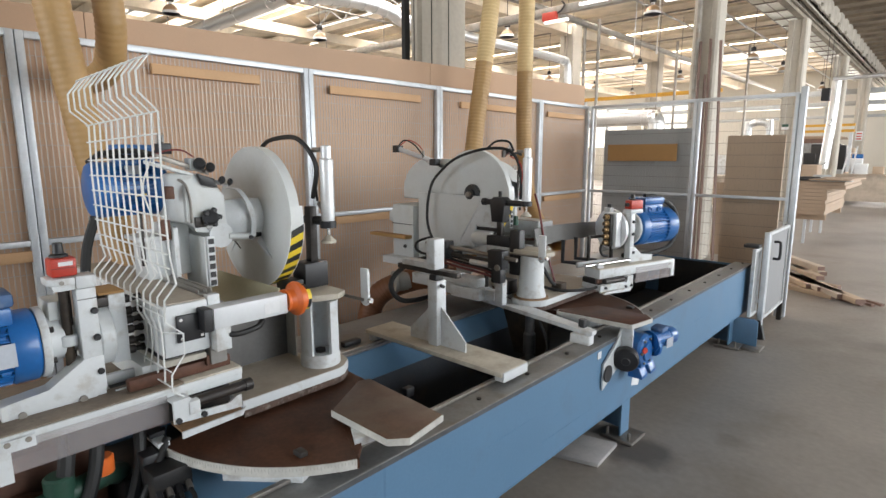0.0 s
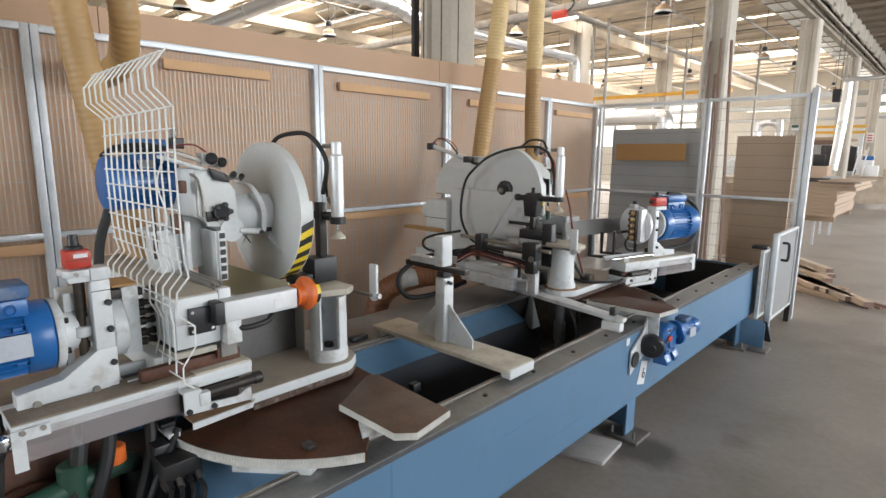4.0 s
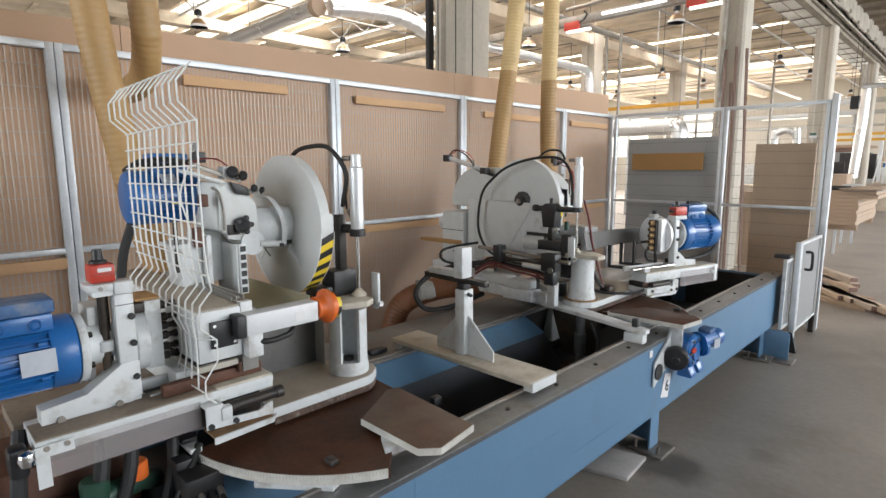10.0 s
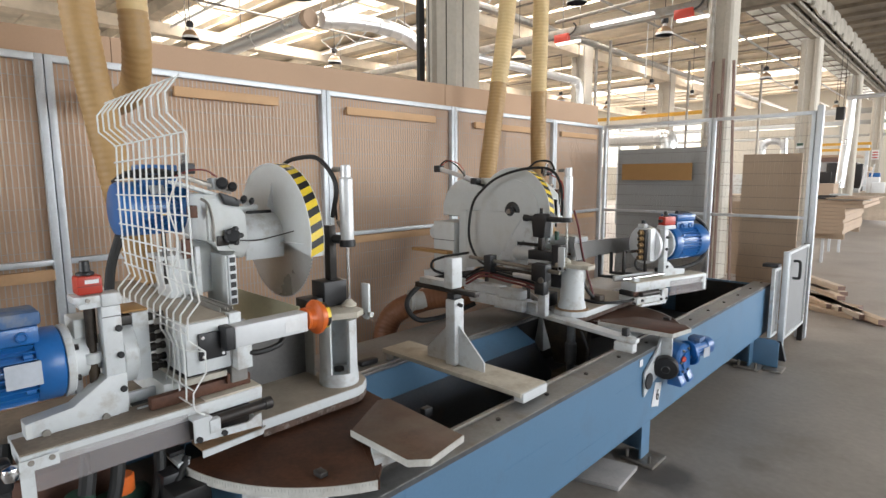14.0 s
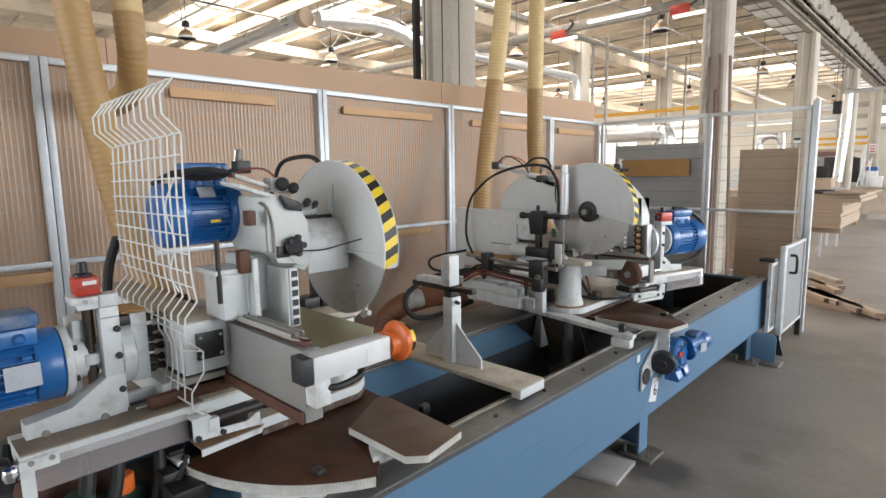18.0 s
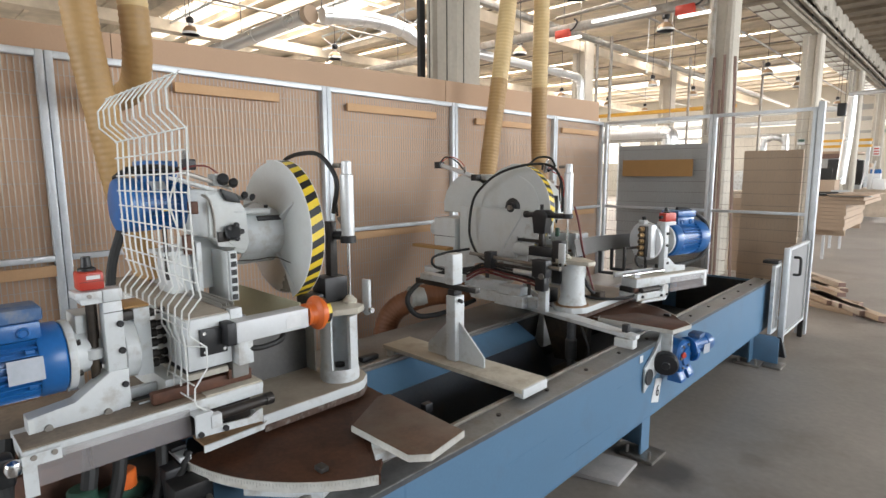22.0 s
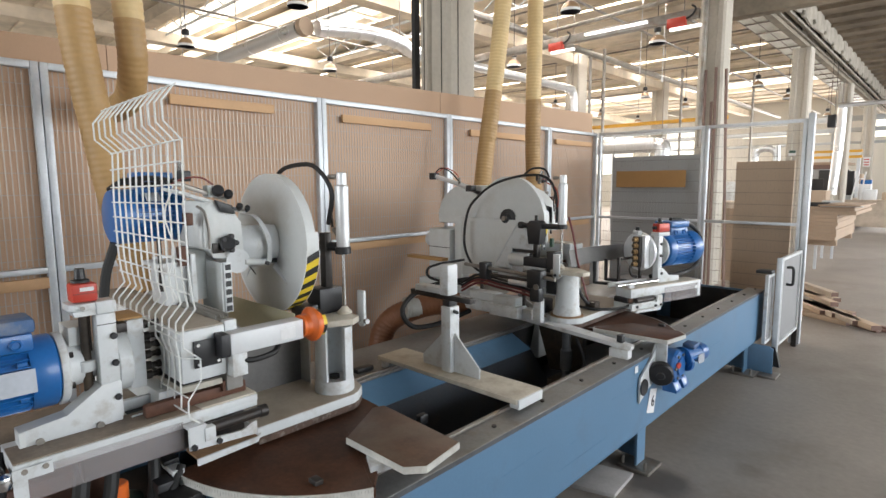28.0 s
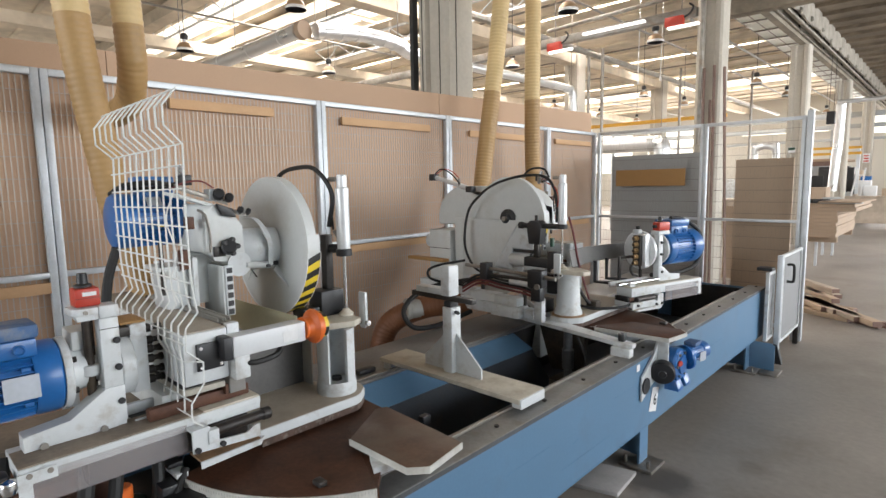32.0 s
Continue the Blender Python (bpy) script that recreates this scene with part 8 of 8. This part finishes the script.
part("beam", box(B(), -7.9, -4.7, 15.95, 16.05, 2.86, 2.98, 0.004), GALV, hb)
for x in (-7.9, -4.8):
    part("post", box(B(), x, x + 0.08, 15.96, 16.04, 0.0, 2.859, 0.004), GALV, hb)
cn = thing("column_conduit", (-2.74, 8.22, 4.2), "steel conduit bending on to the column", "conduit")
part("pipe", tube(B(), smooth_line([(-5.3, 8.30, 4.05), (-3.2, 8.25, 4.10), (-2.85, 8.23, 4.08), (-2.76, 8.22, 3.9), (-2.76, 8.22, 2.0)], 8), 0.03, 10), STEEL, cn)
tray = thing("cable_tray", (-3.05, 12, 4.62), "white ladder cable tray hung along the girder", "cable tray")
for x in (-3.46, -3.22, -2.825):
    part("side_rail", box(B(), x, x + 0.025, 8.8, 30.0, 4.62, 4.67), STEEL, tray)
for k in range(24):
    part("rung", box(B(), -3.435, -2.825, 8.9 + 0.9 * k, 8.94 + 0.9 * k, 4.60, 4.619), STEEL, tray)
for k in range(22):
    for x0, x1 in ((-3.434, -3.222), (-3.194, -2.827)):
        part("tray_plate", box(B(), x0, x1, 8.95 + 0.9 * k, 9.79 + 0.9 * k, 4.622, 4.628), PANE, tray)
for x in (-3.45, -2.81):
    for k in range(6):
        part("hanger", cyl(B(), (x, 10.0 + 3.5 * k, 4.66), (x, 10.0 + 3.5 * k, 4.96 if x > -3 else roofz), 0.010, seg=6), STEEL, tray)
lump = random.Random(8)
y = 6.0
while y < 31.0:
    L = lump.uniform(1.6, 2.8)
    n = int(L / 0.16)
    sway = lump.uniform(0, 6.28)
    pts = [(-2.40, y + 0.004 + (L - 0.008) * k / n, 4.53 + 0.016 * math.sin(sway + 3.1 * L * k / n) + lump.uniform(-0.022, 0.022)) for k in range(n + 1)]
    solid("gutter_lining", prism(B(), [*pts, (-2.40, y + L - 0.004, 4.925), (-2.40, y + 0.004, 4.925)], (0.03 + lump.uniform(0, 0.012), 0, 0)), LINING, "pale ragged lining sheet hung along the girder", "lining", group="gutter linings")
    for f in (0.3, 0.85):
        r = lump.uniform(0.04, 0.06)
        c = (-2.36, y + L * f, 4.56 + lump.uniform(-0.03, 0.05))
        solid("lining_clip", lathe(B(), c, (0.2, 0.3, 1), [(0.0, -r)] + [(r * math.cos(radians(q)) * lump.uniform(0.8, 1.1), r * math.sin(radians(q))) for q in (-50, -20, 15, 50)] + [(0.0, r)], 9), PADDING, "grey lump of packing in the girder lining", "packing", group="lining packing")
    y += L
for x, z, w in ((-2.64, 4.47, 0.05), (-2.53, 4.50, 0.035), (-2.46, 4.46, 0.03)):
    solid("girder_rail", box(B(), x, x + w, 7.0, 31.5, z, z + 0.045, 0.003), LINING, "long pale rail under the girder", "rail", group="girder rails")
    for k in range(9):
        solid("rail_hanger", box(B(), x + 0.008, x + w - 0.008, 8.0 + 2.7 * k, 8.03 + 2.7 * k, z + 0.045, 4.952), DARKST, "short dark hanger strap of a girder rail", "hanger", group="rail hangers")
solid("black_duct", box(B(), -3.64, -3.60, 3.47, 3.53, 1.5, 5.0), BLACK, "black cable duct on the thick column", "cable duct")
sp = thing("hanging_speaker", (-2.52, 17.05, 2.86), "black box hung on rods from the girder", "box")
part("case", box(B(), -2.605, -2.43, 16.95, 17.15, 2.85, 3.16, 0.012), BLACK, sp)
for x in (-2.57, -2.47):
    part("rod", cyl(B(), (x, 17.05, 3.16), (x, 17.05, 4.96), 0.006, seg=6), DARKST, sp)


# ---- what moves ----
def motions():
    """The right head travels in; the clamps close, the guards open, the saws come forward and go back."""
    travel = [(0.0, -0.236), (1.0, -0.157), (2.0, -0.079), (2.9, -0.006), (3.2, 0.0), (32.0, 0.0)]

    def key(ob, rows):
        o = ob.location.copy()
        walk(ob, [(t, Matrix.Translation(o + Vector(d))) for t, d in rows])
    for ob in (table_r, clamp_r, house_r, boring_r, house_b, gear_r):
        key(ob, [(t, (0, y, 0)) for t, y in travel])
    key(stop_r, [(t, (0.135, y, 0)) for t, y in travel[:-1]] + [(7.0, (0.135, 0, 0)), (7.1, (0.06, 0, 0)), (7.2, (0, 0, 0)), (32.0, (0, 0, 0))])
    out_l = [(0.0, 0.0), (15.35, 0.0), (15.6, 0.015), (16.5, 0.195), (16.8, 0.258), (17.1, 0.30), (17.4, 0.335), (17.7, 0.38), (18.0, 0.405), (18.9, 0.405), (19.05, 0.39), (19.2, 0.355), (19.4, 0.285), (19.6, 0.23), (19.8, 0.175), (20.0, 0.12), (20.3, 0.035), (20.5, 0.0), (32.0, 0.0)]
    out_r = [(15.1, 0.0), (15.4, 0.03), (16.5, 0.375), (16.8, 0.438), (17.1, 0.475), (17.7, 0.522), (18.0, 0.53), (18.9, 0.528), (19.2, 0.47), (19.4, 0.41), (19.6, 0.345), (19.8, 0.275), (20.0, 0.21), (20.4, 0.06), (20.7, 0.0), (32.0, 0.0)]
    key(saw_l, [(t, (x, 0, 0)) for t, x in out_l])
    key(saw_r, [(t, (0, y, 0)) for t, y in travel[:-1]] + [(t, (x, 0, 0)) for t, x in out_r])
    key(rod_l, [(t, (0, 0, z)) for t, z in ((0.0, 0.168), (7.0, 0.168), (7.1, 0.15), (7.3, 0.02), (7.4, 0.0), (32.0, 0.0))])
    key(rod_r, [(t, (0, 0, z)) for t, z in ((0.0, 0.168), (7.0, 0.168), (7.15, 0.15), (7.35, 0.02), (7.45, 0.0), (32.0, 0.0))])
    key(stop_l, [(t, (x, 0, 0)) for t, x in ((0.0, 0.105), (7.0, 0.105), (7.1, 0.045), (7.2, 0.0), (32.0, 0.0))])
    turn = [(0.0, 135), (11.6, 135), (11.8, 103), (12.0, 72), (12.4, 48), (12.8, 32), (13.1, 15), (13.4, 4), (13.8, 0), (20.6, 0), (21.0, 22), (21.4, 40), (22.2, 52), (22.6, 60), (22.8, 72), (23.0, 93), (23.2, 105), (23.6, 121), (24.2, 131), (25.0, 135), (32.0, 135)]
    for g in (guard_l, guard_r):
        o = g.location.copy()
        walk(g, [(t, Matrix.Translation(o) @ Matrix.Rotation(radians(a), 4, "Y")) for t, a in turn])


motions()
